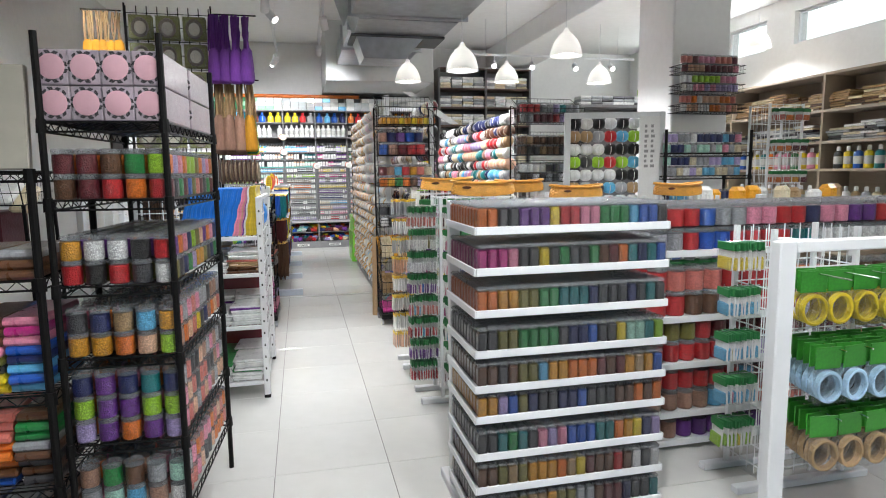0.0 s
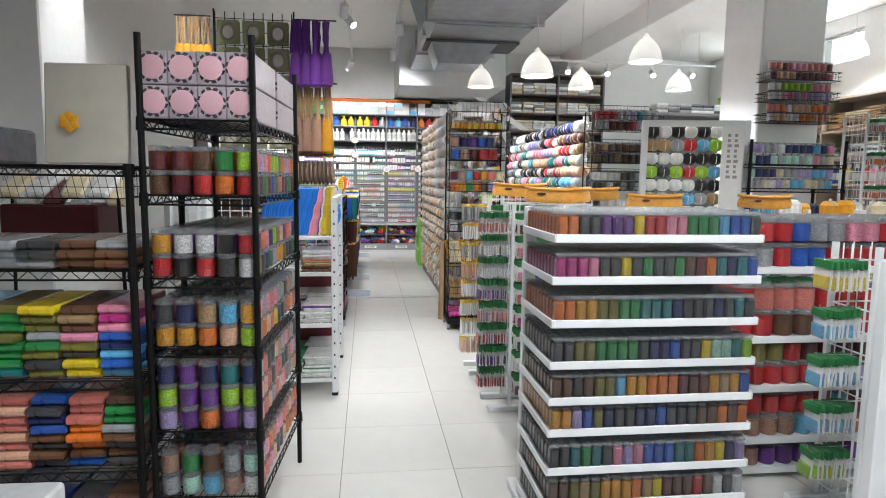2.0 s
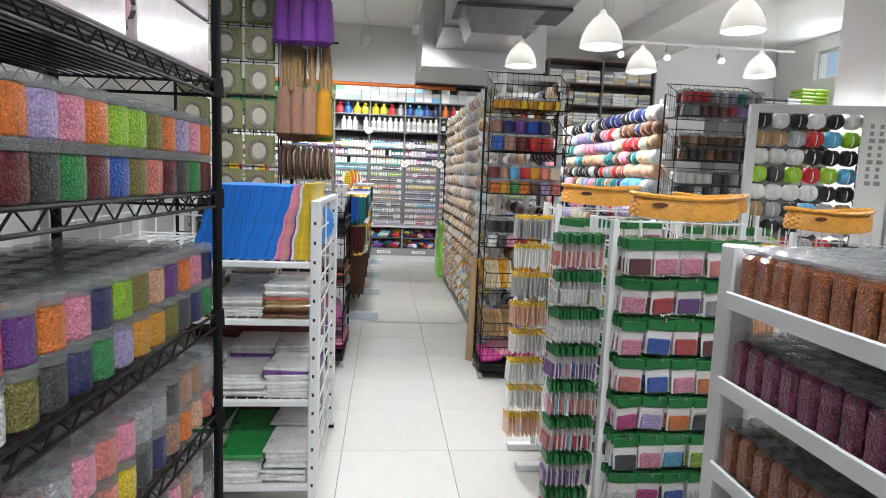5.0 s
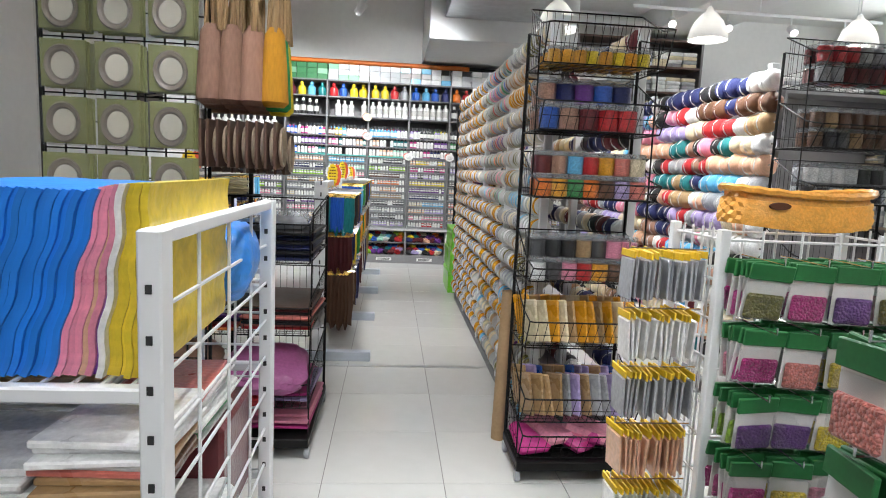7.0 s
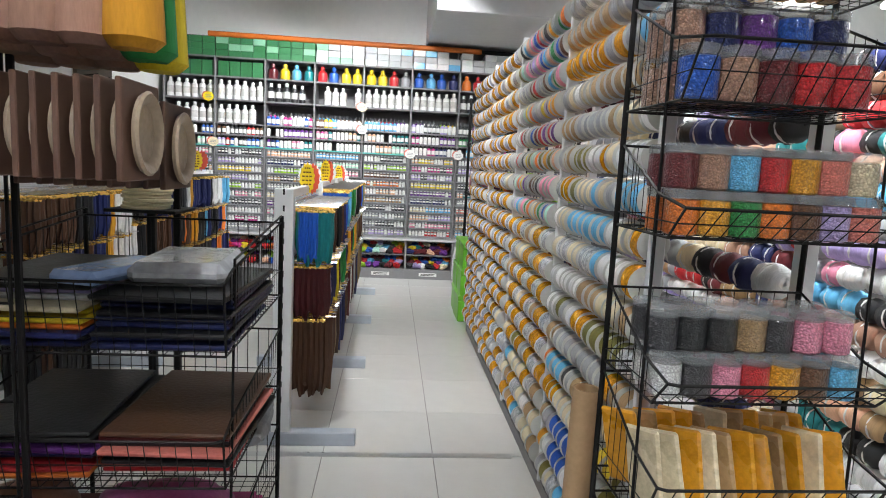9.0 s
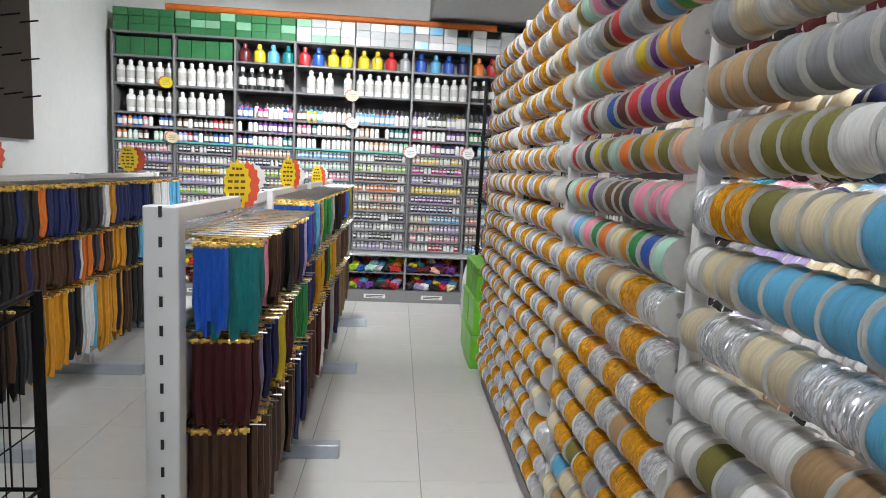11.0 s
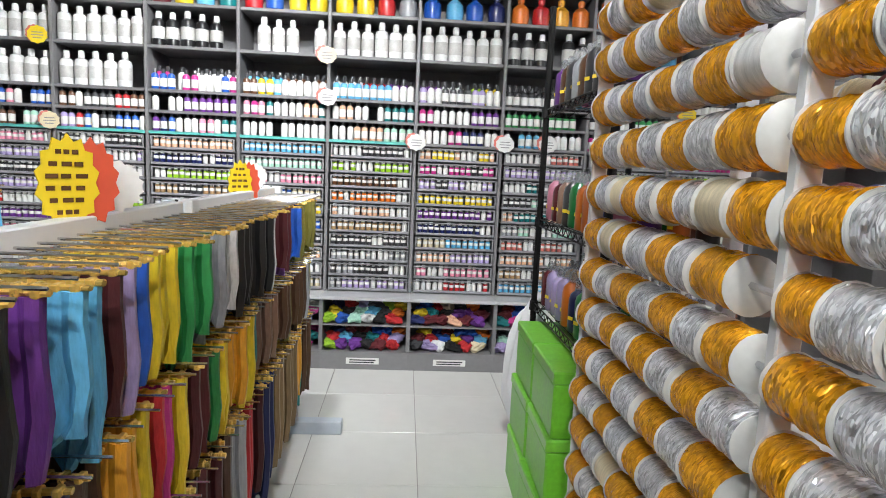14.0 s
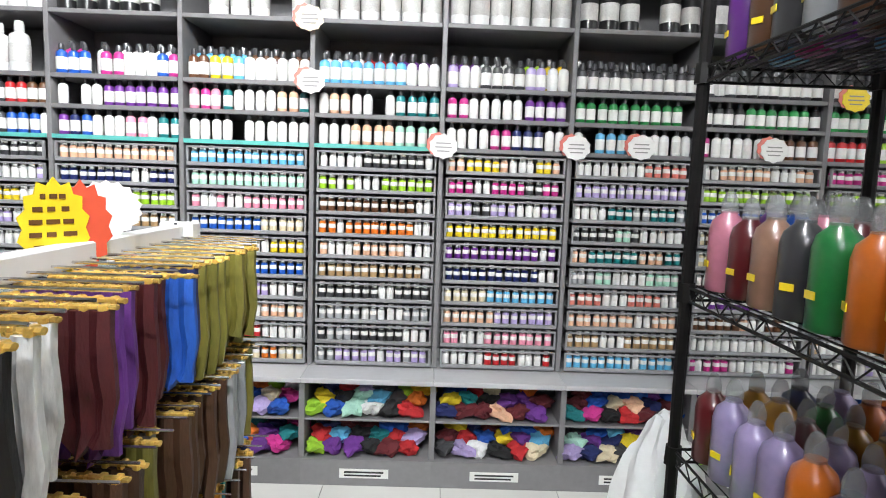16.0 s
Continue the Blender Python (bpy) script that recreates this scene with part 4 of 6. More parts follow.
def flared_basket(parent, x0, y0, z, x1, y1, h, flare=0.07, rise=0.12):
    """A wire display basket: its front leans out towards -y and its sides climb to a higher back."""
    b = Mesh()
    fy, zb = y0 - flare, z + h + rise
    rim = [(x0, y1, zb), (x0, y0 + 0.05, z + h + 0.02), (x0, fy + 0.01, z + h), (x0 + 0.015, fy, z + h), (x1 - 0.015, fy, z + h), (x1, fy + 0.01, z + h), (x1, y0 + 0.05, z + h + 0.02), (x1, y1, zb)]
    b.path(rim, 0.0034, 5, closed=True)
    b.path([(x0, y0, z), (x1, y0, z), (x1, y1, z), (x0, y1, z)], 0.0030, 5, closed=True)
    b.path([(x0, y1, z + h * 0.5), (x0, y0 - flare * 0.5, z + h * 0.5), (x1, y0 - flare * 0.5, z + h * 0.5), (x1, y1, z + h * 0.5)], 0.0015, 4, closed=True)
    n = max(6, int((x1 - x0) / 0.032))
    for i in range(1, n):
        x = x0 + (x1 - x0) * i / n
        b.path([(x, fy, z + h), (x, y0, z), (x, y1, z), (x, y1, zb)], 0.0013, 4)
    n = max(5, int((y1 - y0) / 0.030))
    for i in range(1, n):
        f = i / n
        y, top = y0 + (y1 - y0) * f, z + h + 0.02 + (rise - 0.02) * max(0, f - 0.1) / 0.9
        b.path([(x0, y, top), (x0, y, z), (x1, y, z), (x1, y, top)], 0.0013, 4)
    for x in (x0, x1):
        b.rod((x, y0, z), (x, fy + 0.01, z + h), 0.0028, 5)
    return part("basket", b, BLACK_METAL, parent)


def endcap(x0, x1, y0, y1, tiers, ztop, name="basket_stand", label="black wire basket stand on castors filled with bead jars", rise=0.12, flare=0.07):
    st = thing(name, label, "display stand")
    for x in (x0, x1):
        part("post", Mesh().rod((x, y1 + 0.008, 0.06), (x, y1 + 0.008, ztop), 0.007, 8), BLACK_METAL, st)
        part("side_rail", Mesh().path([(x, y0 + 0.03, 0.10), (x, y0 + 0.05, ztop * 0.5), (x, y0 + 0.07, ztop - 0.05), (x, y1, ztop)], 0.0035, 6), BLACK_METAL, st)
        for y in (y0, y1):
            part("castor", Mesh().lathe([(0.024, -0.01), (0.026, 0), (0.024, 0.01)], 12, M=Matrix.Translation((x, y, 0.026)) @ Matrix.Rotation(radians(90), 4, "Y")), colour("plastic", "grey"), st)
    part("base", Mesh().box(x0 - 0.01, y0 - 0.03, 0.055, x1 + 0.01, y1 + 0.01, 0.095, 0.004), BLACK_METAL, st)
    for z, h in tiers:
        flared_basket(st, x0, y0, z, x1, y1, h, flare, rise)
    return st


EC = (0.625, 1.095, 4.93, 5.19)
endcap(*EC, [(0.10, 0.12), (0.25, 0.12), (0.555, 0.12), (0.82, 0.06), (1.145, 0.06), (1.40, 0.10), (1.645, 0.13)], 1.80)


def jars(kind, x0, x1, y, z, pitch, pal, levels=1, lift=0.1, hold=0.8, axis="x", depth=1, dpitch=0.08, s=1.0, group="bead jars"):
    n = int((x1 - x0) / pitch)
    for lv in range(levels):
        for d in range(depth):
            for i, c in enumerate(run(n, pal, hold) if hold else [pal[q % len(pal)] for q in range(n)]):
                a, b = x0 + pitch * (i + 0.5), y + dpitch * d
                p = (a, b) if axis == "x" else (b, a)
                stock(kind, T(p[0] + rnd.uniform(-0.002, 0.002), p[1] + rnd.uniform(-0.002, 0.002), z + lift * lv, rnd.uniform(-4, 4), s), c, group)


for y, z, pitch, lift, size, pal in (
        (4.972, 1.405, 0.076, 1, 1.0, ["blue", "dusky", "maroon", "red", "red", "sky blue"]), (5.052, 1.405, 0.076, 2, 1.0, ["dusky", "navy", "purple", "blue", "navy", "amber"]),
        (4.968, 1.15, 0.062, 1, 0.85, ["orange", "amber", "green", "orange", "brown", "lilac", "salmon"]), (4.985, 1.238, 0.062, 1, 0.85, ["maroon", "dusky", "sky blue", "red", "amber", "salmon", "cream"]),
        (4.968, 0.825, 0.062, 1, 0.85, ["white", "charcoal", "pink", "red", "amber", "brown", "sky blue"]), (5.0, 0.912, 0.062, 1, 0.85, ["charcoal", "black", "black", "tan", "charcoal", "pink", "pink"])):
    jars("bead_jar", 0.635, 1.09, y, z, pitch, pal, lift, 0.1, 0, s=size, depth=2)
jars("bead_jar", 0.65, 1.08, 4.97, 1.65, 0.05, ["amber", "yellow", "amber"], 1, s=0.62, depth=3)
for z, pal in ((0.56, ["cream", "amber", "tan"]), (0.255, ["lilac", "grey", "blue", "tan"])):
    for i in range(11):
        for d in (0, 1):
            c = rnd.choice(pal)
            single("bead_bag", Mesh().box(-0.006, -0.05, 0, 0.006, 0.05, 0.17, 0.005), colour("bag", c), "flat clear bag of %s trims standing in a basket" % c, "bag", Matrix.Translation((0.665 + 0.039 * i, 4.985 + 0.11 * d, z + 0.004)) @ Euler((radians(-12), 0.1 * rnd.uniform(-1, 1), rnd.uniform(-0.3, 0.3) + 0.5)).to_matrix().to_4x4(), "bags of trims")
for i in range(5):
    single("pink_bag", Mesh().box(-0.07, -0.10, 0, 0.07, 0.10, 0.05, 0.018), colour("bag", "pink" if i % 2 else "magenta"), "glossy bag of pink pom-poms in a wire basket", "bag", Matrix.Translation((0.70 + 0.08 * i, 5.05 + 0.02 * (i % 2), 0.112 + 0.03 * (i % 2))) @ Euler((0.2, 0.15 * (i % 3 - 1), 0.4 * i)).to_matrix().to_4x4(), "bags in the basket")
single("cardboard_tube", Mesh().lathe([(0.036, 0), (0.036, 0.70), (0.031, 0.70), (0.031, 0.62)], 20), CARD, "brown cardboard tube standing beside the spools", "tube", Matrix.Translation((0.622, 5.33, 0.0)) @ Euler((0, 0.02, 0)).to_matrix().to_4x4())

# ---- zip gondolas ----
UPPER = [(6.62, ["teal"]), (6.68, ["green"]), (6.74, ["pink"]), (7.12, ["brown", "maroon", "black", "brown"]), (7.18, ["brown"]), (7.34, ["purple", "navy"]), (7.42, ["lilac", "pink"]), (7.48, ["blue"]), (7.6, ["blue", "white"]), (7.636, ["maroon", "black"]), (7.689, ["purple", "black"]), (7.716, ["red", "magenta"]), (7.781, ["sky blue"]), (7.881, ["maroon", "black"]), (7.929, ["lilac"]), (7.99, ["blue"]), (8.121, ["yellow"]), (8.249, ["green"]), (8.339, ["grey", "white"]), (8.455, ["white"]), (8.838, ["black"]), (8.983, ["white"]), (9.12, ["purple", "maroon"]), (9.17, ["lilac"]), (9.27, ["maroon", "brown"]), (9.36, ["blue", "navy"]), (99, ["olive"])]


MIDDLE = [(6.62, ["maroon"]), (6.7, ["lilac"]), (6.86, ["brown", "navy", "maroon"]), (6.95, ["yellow"]), (7.15, ["red", "salmon", "maroon"]), (7.7, ["brown", "navy", "green", "red", "black"]), (8.0, ["brown", "amber", "brown", "yellow"]), (8.08, ["magenta", "red"]), (8.14, ["yellow"]), (8.24, ["brown", "maroon"]), (8.32, ["green"]), (8.62, ["amber", "yellow", "amber"]), (8.7, ["teal"]), (9.1, ["brown", "dusky"]), (99, ["navy", "grey", "brown", "olive"])]


def zip_gondola(xc, ys, sides, label, own=None):
    """Posts with feet, a top rail and chrome arms; zips hang in two rows on the given sides (+1: towards the aisle)."""
    g = thing("zip_gondola", label, "display rack")
    for y in ys:
        part("post", Mesh().box(xc - 0.04, y - 0.025, 0.04, xc + 0.04, y + 0.025, 1.135, 0.003), WHITE_METAL, g)
        part("foot", Mesh().box(xc - 0.33, y - 0.03, 0.0, xc + 0.33, y + 0.03, 0.062, 0.004), mat("grey painted foot", (0.42, 0.46, 0.52), 0.35, scale=30, vary=0.1, bump=0.05), g)
        # posts are solid: black dabs paint the shade inside their slots
        slots = Mesh()
        for i in range(14):
            slots.box(xc - 0.004, y - 0.0262, 0.2 + 0.07 * i, xc + 0.004, y - 0.0251, 0.225 + 0.07 * i)
        part("slot_strip", slots, INK, g)
    for a, b in zip(ys, ys[1:]):
        part("rail", Mesh().box(xc - 0.018, a + 0.025, 1.09, xc + 0.018, b - 0.025, 1.13, 0.003), WHITE_METAL, g)
        part("panel", Mesh().box(xc - 0.006, a + 0.025, 0.2, xc + 0.006, b - 0.025, 0.85, 0.002), WHITE_METAL, g)
        for z in (1.045, 0.795, 0.545):
            part("hook_bar", Mesh().box(xc - 0.022, a + 0.03, z, xc + 0.022, b - 0.03, z + 0.03, 0.003), CHROME, g)
    for side in sides:
        for z in (1.045, 0.795, 0.545):
            y = ys[0] + 0.11
            prev = "brown"
            hooks = Mesh()
            while y < ys[-1] + 0.02:
                if own:
                    pal = own
                elif z > 1:
                    pal = next(p for lim, p in UPPER if y < lim)
                elif z > 0.7:
                    pal = next(p for lim, p in MIDDLE if y < lim)
                else:
                    pal = ["brown", "black", "maroon", "brown"] if y < 6.95 else ["tan", "maroon", "orange", "brown", "white", "red", "navy", "brown", "teal", "grey", "maroon", "amber"]
                c = prev if prev in pal and rnd.random() < 0.5 else rnd.choice(pal)
                prev = c
                up = 0.045 if y > ys[1] else 0.0
                M = Matrix.Translation((xc + side * (0.108 + rnd.uniform(-0.018, 0.014)), y, z + up - 0.012 + rnd.uniform(-0.006, 0.004))) @ Matrix.Rotation(radians(rnd.uniform(-6, 6) + rnd.choice([0, 180])), 4, "Z") @ Matrix.Diagonal((rnd.uniform(0.72, 0.82), 1.0, rnd.uniform(0.6, 0.78) if z > 0.7 else rnd.uniform(0.95, 1.25), 1))
                stock("zip_pack", M, c, "zips on hooks")
                hooks.rod((xc, y, z + up + 0.012), (xc + side * 0.215, y, z + up + 0.012), 0.0025, 4)
                y += rnd.uniform(0.046, 0.062)
            part("hook_strip", hooks, CHROME, g)
    return g


stock("zip_pack", Matrix.Translation((-0.25, 6.50, 1.035)) @ Matrix.Diagonal((0.42, 1, 0.66, 1)), "blue", "zips on hooks")
zip_gondola(-0.345, [6.46, 7.52, 8.6, 9.7], (1,), "white gondola hung with zips in many colours")
zip_gondola(-1.55, [6.4, 7.45, 8.5, 9.5], (1,), "second white gondola hung with zips and tapes", ["navy", "black", "amber", "navy", "charcoal", "white", "black", "brown", "orange", "black", "sky blue"])


def star_sign(M):
    s = thing("price_sign", "yellow starburst price card on coral red card", "price sign", M)
    for nm, mt, r, y, dx in (("backing", mat("coral card", (0.72, 0.10, 0.05), 0.5, vary=0.08, bump=0.0), 0.082, 0.004, 0.045), ("card", mat("yellow card", (0.85, 0.62, 0.02), 0.5, vary=0.08, bump=0.0), 0.086, 0.0, 0.0)):
        pts = [((r if i % 2 else r * 0.85) * math.cos(i * math.pi / 14) * 0.68 + dx, (r if i % 2 else r * 0.85) * math.sin(i * math.pi / 14)) for i in range(28)]
        vs = [(x, y, z) for x, z in pts] + [(x, y + 0.003, z) for x, z in pts]
        fs = [tuple(range(28)), tuple(reversed(range(28, 56)))] + [(i, i + 28, (i + 1) % 28 + 28, (i + 1) % 28) for i in range(28)]
        ob = part(nm, Mesh().add(vs, fs), mt, s, smooth=False)
    pr = Mesh()
    for i, w in enumerate((0.022, 0.034, 0.040, 0.040, 0.034, 0.022)):
        for q in range(3):
            pr.box(-w + w * 0.66 * q, -0.0015, 0.050 - 0.021 * i, -w + w * 0.66 * q + w * rnd.uniform(0.35, 0.55), -0.0004, 0.058 - 0.021 * i)
    part("print", pr, mat("dark print", (0.12, 0.05, 0.01), 0.6, bump=0.0), ob)
    part("stem", Mesh().rod((0.045, 0.009, -0.09), (0.045, 0.009, 0.02), 0.003), CHROME, s)


for x, y, z, rz in ((-0.335, 7.07, 1.165, 55), (-0.35, 8.085, 1.19, 60), (-0.36, 9.24, 1.155, 58), (-1.5, 9.0, 1.22, 20), (-1.5, 7.6, 1.22, 20)):
    star_sign(T(x, y, z, rz))
for x, y, r in ((-0.345, 7.24, 0.06), (-0.345, 8.22, 0.055), (-0.36, 9.4, 0.055)):
    single("blank_sign", jagged(r, 0.0, 36, 0.9, 1.15), PAPER, "plain white jagged card sign standing on the rail", "sign", T(x, y, 1.131 + 0.9 * r, 30), smooth=False)

pp = thing("peg_panel", "dark brown display panel with black pegs on wall", "display panel", T(-2.44, 9.0, 0))
part("panel", Mesh().box(0, 0, 1.32, 0.03, 0.62, 2.3, 0.004), mat("dark brown panel", (0.035, 0.02, 0.014), 0.5, scale=30, vary=0.3, bump=0.1), pp)
for z in (1.6, 1.85, 2.1):
    for y in (0.1, 0.3, 0.5):
        part("peg", Mesh().rod((0.03, y, z), (0.15, y, z + 0.02), 0.006, 6), BLACK_METAL, pp)

# ---- bottle rack at the end of the aisle ----
def wire_rack(name, label, M, w, d, posts_h, shelves, post=0.012):
    """Black wire shelving: four posts and shelves with a truss edge. Origin at the front left foot."""
    r = thing(name, label, "wire rack", M)
    for x in (0, w):
        for y in (0, d):
            part("post", Mesh().rod((x, y, 0), (x, y, posts_h), post, 10), BLACK_METAL, r)
    for z in shelves:
        s = Mesh()
        for zz in (z, z - 0.028):
            s.path([(0, 0, zz), (w, 0, zz), (w, d, zz), (0, d, zz)], 0.0035, 5, closed=True)
        for (ax, ay), (bx, by) in (((0, 0), (w, 0)), ((0, d), (w, d)), ((0, 0), (0, d)), ((w, 0), (w, d))):
            n = max(4, int(math.hypot(bx - ax, by - ay) / 0.03))
            pts = [(ax + (bx - ax) * i / n, ay + (by - ay) * i / n, z - 0.028 * (i % 2)) for i in range(n + 1)]
            s.path(pts, 0.002, 4)
        long_x = w > d
        n = int((d if long_x else w) / 0.022)
        for i in range(1, n):
            if long_x:
                s.rod((0, d * i / n, z), (w, d * i / n, z), 0.0018, 4)
            else:
                s.rod((w * i / n, 0, z), (w * i / n, d, z), 0.0018, 4)
        for x in (0, w):
            for y in (0, d):
                s.lathe([(post * 1.5, z - 0.032), (post * 1.35, z + 0.008)], 8, M=Matrix.Translation((x, y, 0)))
        part("shelf", s, BLACK_METAL, r)
    return r


RC = (0.80, 8.62, 0.36, 0.85)
wire_rack("wire_rack", "black wire rack of large paint bottles", T(RC[0], RC[1], 0), RC[2], RC[3], 1.9, [0.70, 1.055, 1.50], 0.013)
for z, pal in ((0.703, ["maroon", "amber", "amber", "green", "navy", "orange", "lilac", "lilac", "lilac"]), (1.058, ["pink", "blue", "purple", "orange", "orange", "green", "charcoal", "dusky", "maroon"]), (1.503, ["purple", "magenta", "sky blue", "charcoal", "charcoal", "brown", "grey", "charcoal", "brown"])):
    for d in range(4):
        for i in range(10):
            stock("squeeze_bottle", T(RC[0] + 0.05 + 0.088 * d, RC[1] + 0.05 + 0.083 * i, z, rnd.uniform(-120, -60), 0.78 + rnd.uniform(-0.04, 0.04)), pal[(i + 2 * d) % len(pal)], "squeeze bottles")
for j in range(3):
    for i in range(2):
        gb = single("green_box", Mesh().box(0, 0, 0, 0.30, 0.31, 0.175, 0.006), mat("bright green carton", (0.16, 0.52, 0.03), 0.4, scale=50, vary=0.25, bump=0.08, coat=0.2), "bright green cardboard box stacked on the floor", "box", T(0.69 + 0.01 * j, 8.72 + 0.315 * i, 0.001 + 0.217 * j, rnd.uniform(-1.5, 1.5)), "green boxes")
        part("lid", Mesh().box(-0.003, -0.003, 0.1755, 0.303, 0.312, 0.2155, 0.005), mat("green lid", (0.20, 0.58, 0.05), 0.35, scale=50, vary=0.25, bump=0.08, coat=0.3), gb, "bright green carton lid")
sack = Mesh()
bm = bmesh.new()
bmesh.ops.create_icosphere(bm, subdivisions=4, radius=1.0)
for v in bm.verts:
    p = v.co.copy()
    a = math.atan2(p.y, p.x)
    k = 1 + 0.10 * noise.noise(p * 2.5) + 0.06 * noise.noise(p * 7) + 0.04 * math.sin(9 * a + 3 * p.z)
    rr = 0.14 * k * (1.0 - 0.35 * max(0, p.z) ** 1.5)
    v.co = (p.x * rr, p.y * rr, max(0.0, 0.33 + p.z * 0.36 * k))
sack.add([v.co[:] for v in bm.verts], [tuple(v.index for v in f.verts) for f in bm.faces])
bm.free()
single("white_sack", sack, mat("white plastic sack", (0.72, 0.73, 0.74), 0.35, scale=40, vary=0.1, bump=0.3, coat=0.2), "crumpled white plastic sack leaning by the rack", "sack", T(0.87, 9.68, 0))

# ---- left: black racks ----
A = pose(-0.71, 1.97, 0, 0, 0, -3.7)
wire_rack("wire_rack", "tall black wire rack with bead jars and boxes", A, 0.33, 0.69, 1.66, [0.22, 0.44, 0.71, 0.93, 1.185, 1.41], 0.010)


def on(M, kind, x, y, z, c, s=1.0, rz=0.0, group="bead jars"):
    stock(kind, M @ T(x, y, z, rz, s), c, group)


SIDE = {(1.188, 0): ["blue", "olive", "salmon", "maroon", "charcoal", "green", "maroon"], (1.188, 1): ["lime", "lime", "olive", "orange", "lilac", "pink", "orange"],
        (0.933, 0): ["lilac", "amber", "amber", "olive", "charcoal", "navy", "green"], (0.933, 1): ["lime", "olive", "peach", "purple", "orange", "pink", "navy"],
        (0.713, 0): ["yellow", "charcoal", "navy", "dusky", "orange", "peach", "salmon"]}
for z, pal, rows, kind, s in ((0.443, ["lilac", "purple", "orange", "purple", "lilac", "lime", "purple", "purple", "lime", "lime", "navy", "purple", "navy", "teal", "navy"], 3, "bead_jar", 0.72), (0.713, ["amber", "amber", "orange", "peach", "lime", "charcoal", "navy", "tan", "sky blue", "amber"], 2, "bead_jar", 0.72), (0.933, ["red", "black", "red", "charcoal", "white", "amber", "white", "white", "black", "red"], 2, "bead_jar", 0.72), (1.188, ["brown", "maroon", "red", "orange", "red", "maroon", "maroon", "brown", "green", "lime"], 2, "bead_jar", 0.72), (0.223, ["grey", "mint", "sky blue", "dusky", "white", "dusky", "green", "brown"], 2, "bead_jar", 0.72)):
    for lv in range(rows):
        for j in range(12):
            for i in range(5):
                c = pal[(5 * lv + i) % len(pal)] if j == 0 else SIDE[z, lv][(j + 2) % 7] if (z, lv) in SIDE else rnd.choice(["charcoal", "orange", "peach", "salmon", "dusky", "grey", "pink"])
                on(A, kind, 0.034 + 0.0655 * i, 0.035 + 0.0575 * j, z + 0.0735 * lv, c, s)
# boxed pink frames on top
for j in range(2):
    for i in range(4):
        for d in range(2):
            b = thing("frame_box", "clear box holding a pink oval frame on top shelf", "boxed frame", A @ T(-0.005 + 0.085 * i, 0.01 + 0.33 * d, 1.414 + 0.101 * j), "boxed frames")
            part("box", Mesh().box(0, 0, 0, 0.083, 0.30, 0.098, 0.003), mat("lilac print box", (0.46, 0.38, 0.43), 0.35, scale=40, vary=0.3, bump=0.05, coat=0.8), b)
            part("oval", Mesh().lathe([(0.030, 0), (0.036, 0.003), (0.028, 0.006)], 18, M=Matrix.Translation((0.0415, -0.0005, 0.05)) @ Matrix.Rotation(radians(90), 4, "X")), mat("pink plaster", (0.72, 0.42, 0.48), 0.5, scale=60, vary=0.1, bump=0.2), b)
            leaves = Mesh()
            for q in range(12):
                a = q * math.pi / 6 + 0.2
                leaves.lathe([(0.001, -0.009), (0.0065, 0.0), (0.001, 0.010)], 6, M=Matrix.Translation((0.0415 + 0.036 * math.cos(a), -0.0015, 0.05 + 0.040 * math.sin(a))) @ Matrix.Rotation(-a + (0.6 if q % 2 else -0.5), 4, "Y") @ Matrix.Diagonal((1, 0.2, 1, 1)))
            part("leaf_print", leaves, mat("dark leaf print", (0.035, 0.03, 0.035), 0.5, scale=60, vary=0.3), b)
            part("wrap", Mesh().box(-0.0008, -0.009, -0.0008, 0.0838, 0.301, 0.0988, 0.004), SLEEVE, b)

A2 = pose(-1.76, 1.98, 0, 0, 0, -2)
wire_rack("wire_rack", "black wire rack with bagged folded cloth", A2, 1.02, 0.45, 1.275, [0.06, 0.325, 0.617, 0.958, 1.27], 0.012)
FOLDED = {(0.618, 8): ["sky blue", "blue", "sky blue", "navy", "blue", "pink", "magenta", "pink"], (0.618, 7): ["yellow", "yellow", "charcoal", "olive", "pink", "brown", "tan", "brown"],
          (0.618, 6): ["olive", "charcoal", "olive", "green", "grey", "olive", "olive", "yellow"], (0.618, 5): ["teal", "green", "green", "green", "olive", "green", "green", "olive"],
          (0.326, 8): ["charcoal", "brown", "charcoal", "brown", "grey", "green", "green", "brown"], (0.326, 7): ["blue", "brown", "orange", "orange", "orange", "salmon", "salmon", "salmon"],
          (0.326, 6): ["charcoal", "brown", "charcoal", "brown", "blue", "navy", "charcoal", "blue"], (0.326, 5): ["salmon", "peach", "salmon", "peach", "salmon", "salmon", "peach", "salmon"]}
for z, n, pal in ((0.618, 8, ["green", "olive", "yellow", "blue", "sky blue", "pink", "maroon"]), (0.326, 8, ["navy", "orange", "green", "brown", "charcoal", "salmon", "maroon"]), (0.959, 3, ["charcoal", "grey", "brown"]), (0.062, 6, ["charcoal", "navy", "brown"])):
    for i in range(9):
        for cc, k in zip(FOLDED.get((z, i)) or run(n, pal, 1.0), range(n)):
            stock("folded_cloth", A2 @ Matrix.Translation((0.065 + 0.111 * i + rnd.uniform(-0.004, 0.004), 0.16 + rnd.uniform(-0.015, 0.015), z + 0.002 + 0.0285 * k)) @ Euler((0, 0, rnd.uniform(-0.06, 0.06))).to_matrix().to_4x4() @ Matrix.Diagonal((0.53, 1, 1, 1)), cc, "folded cloth")
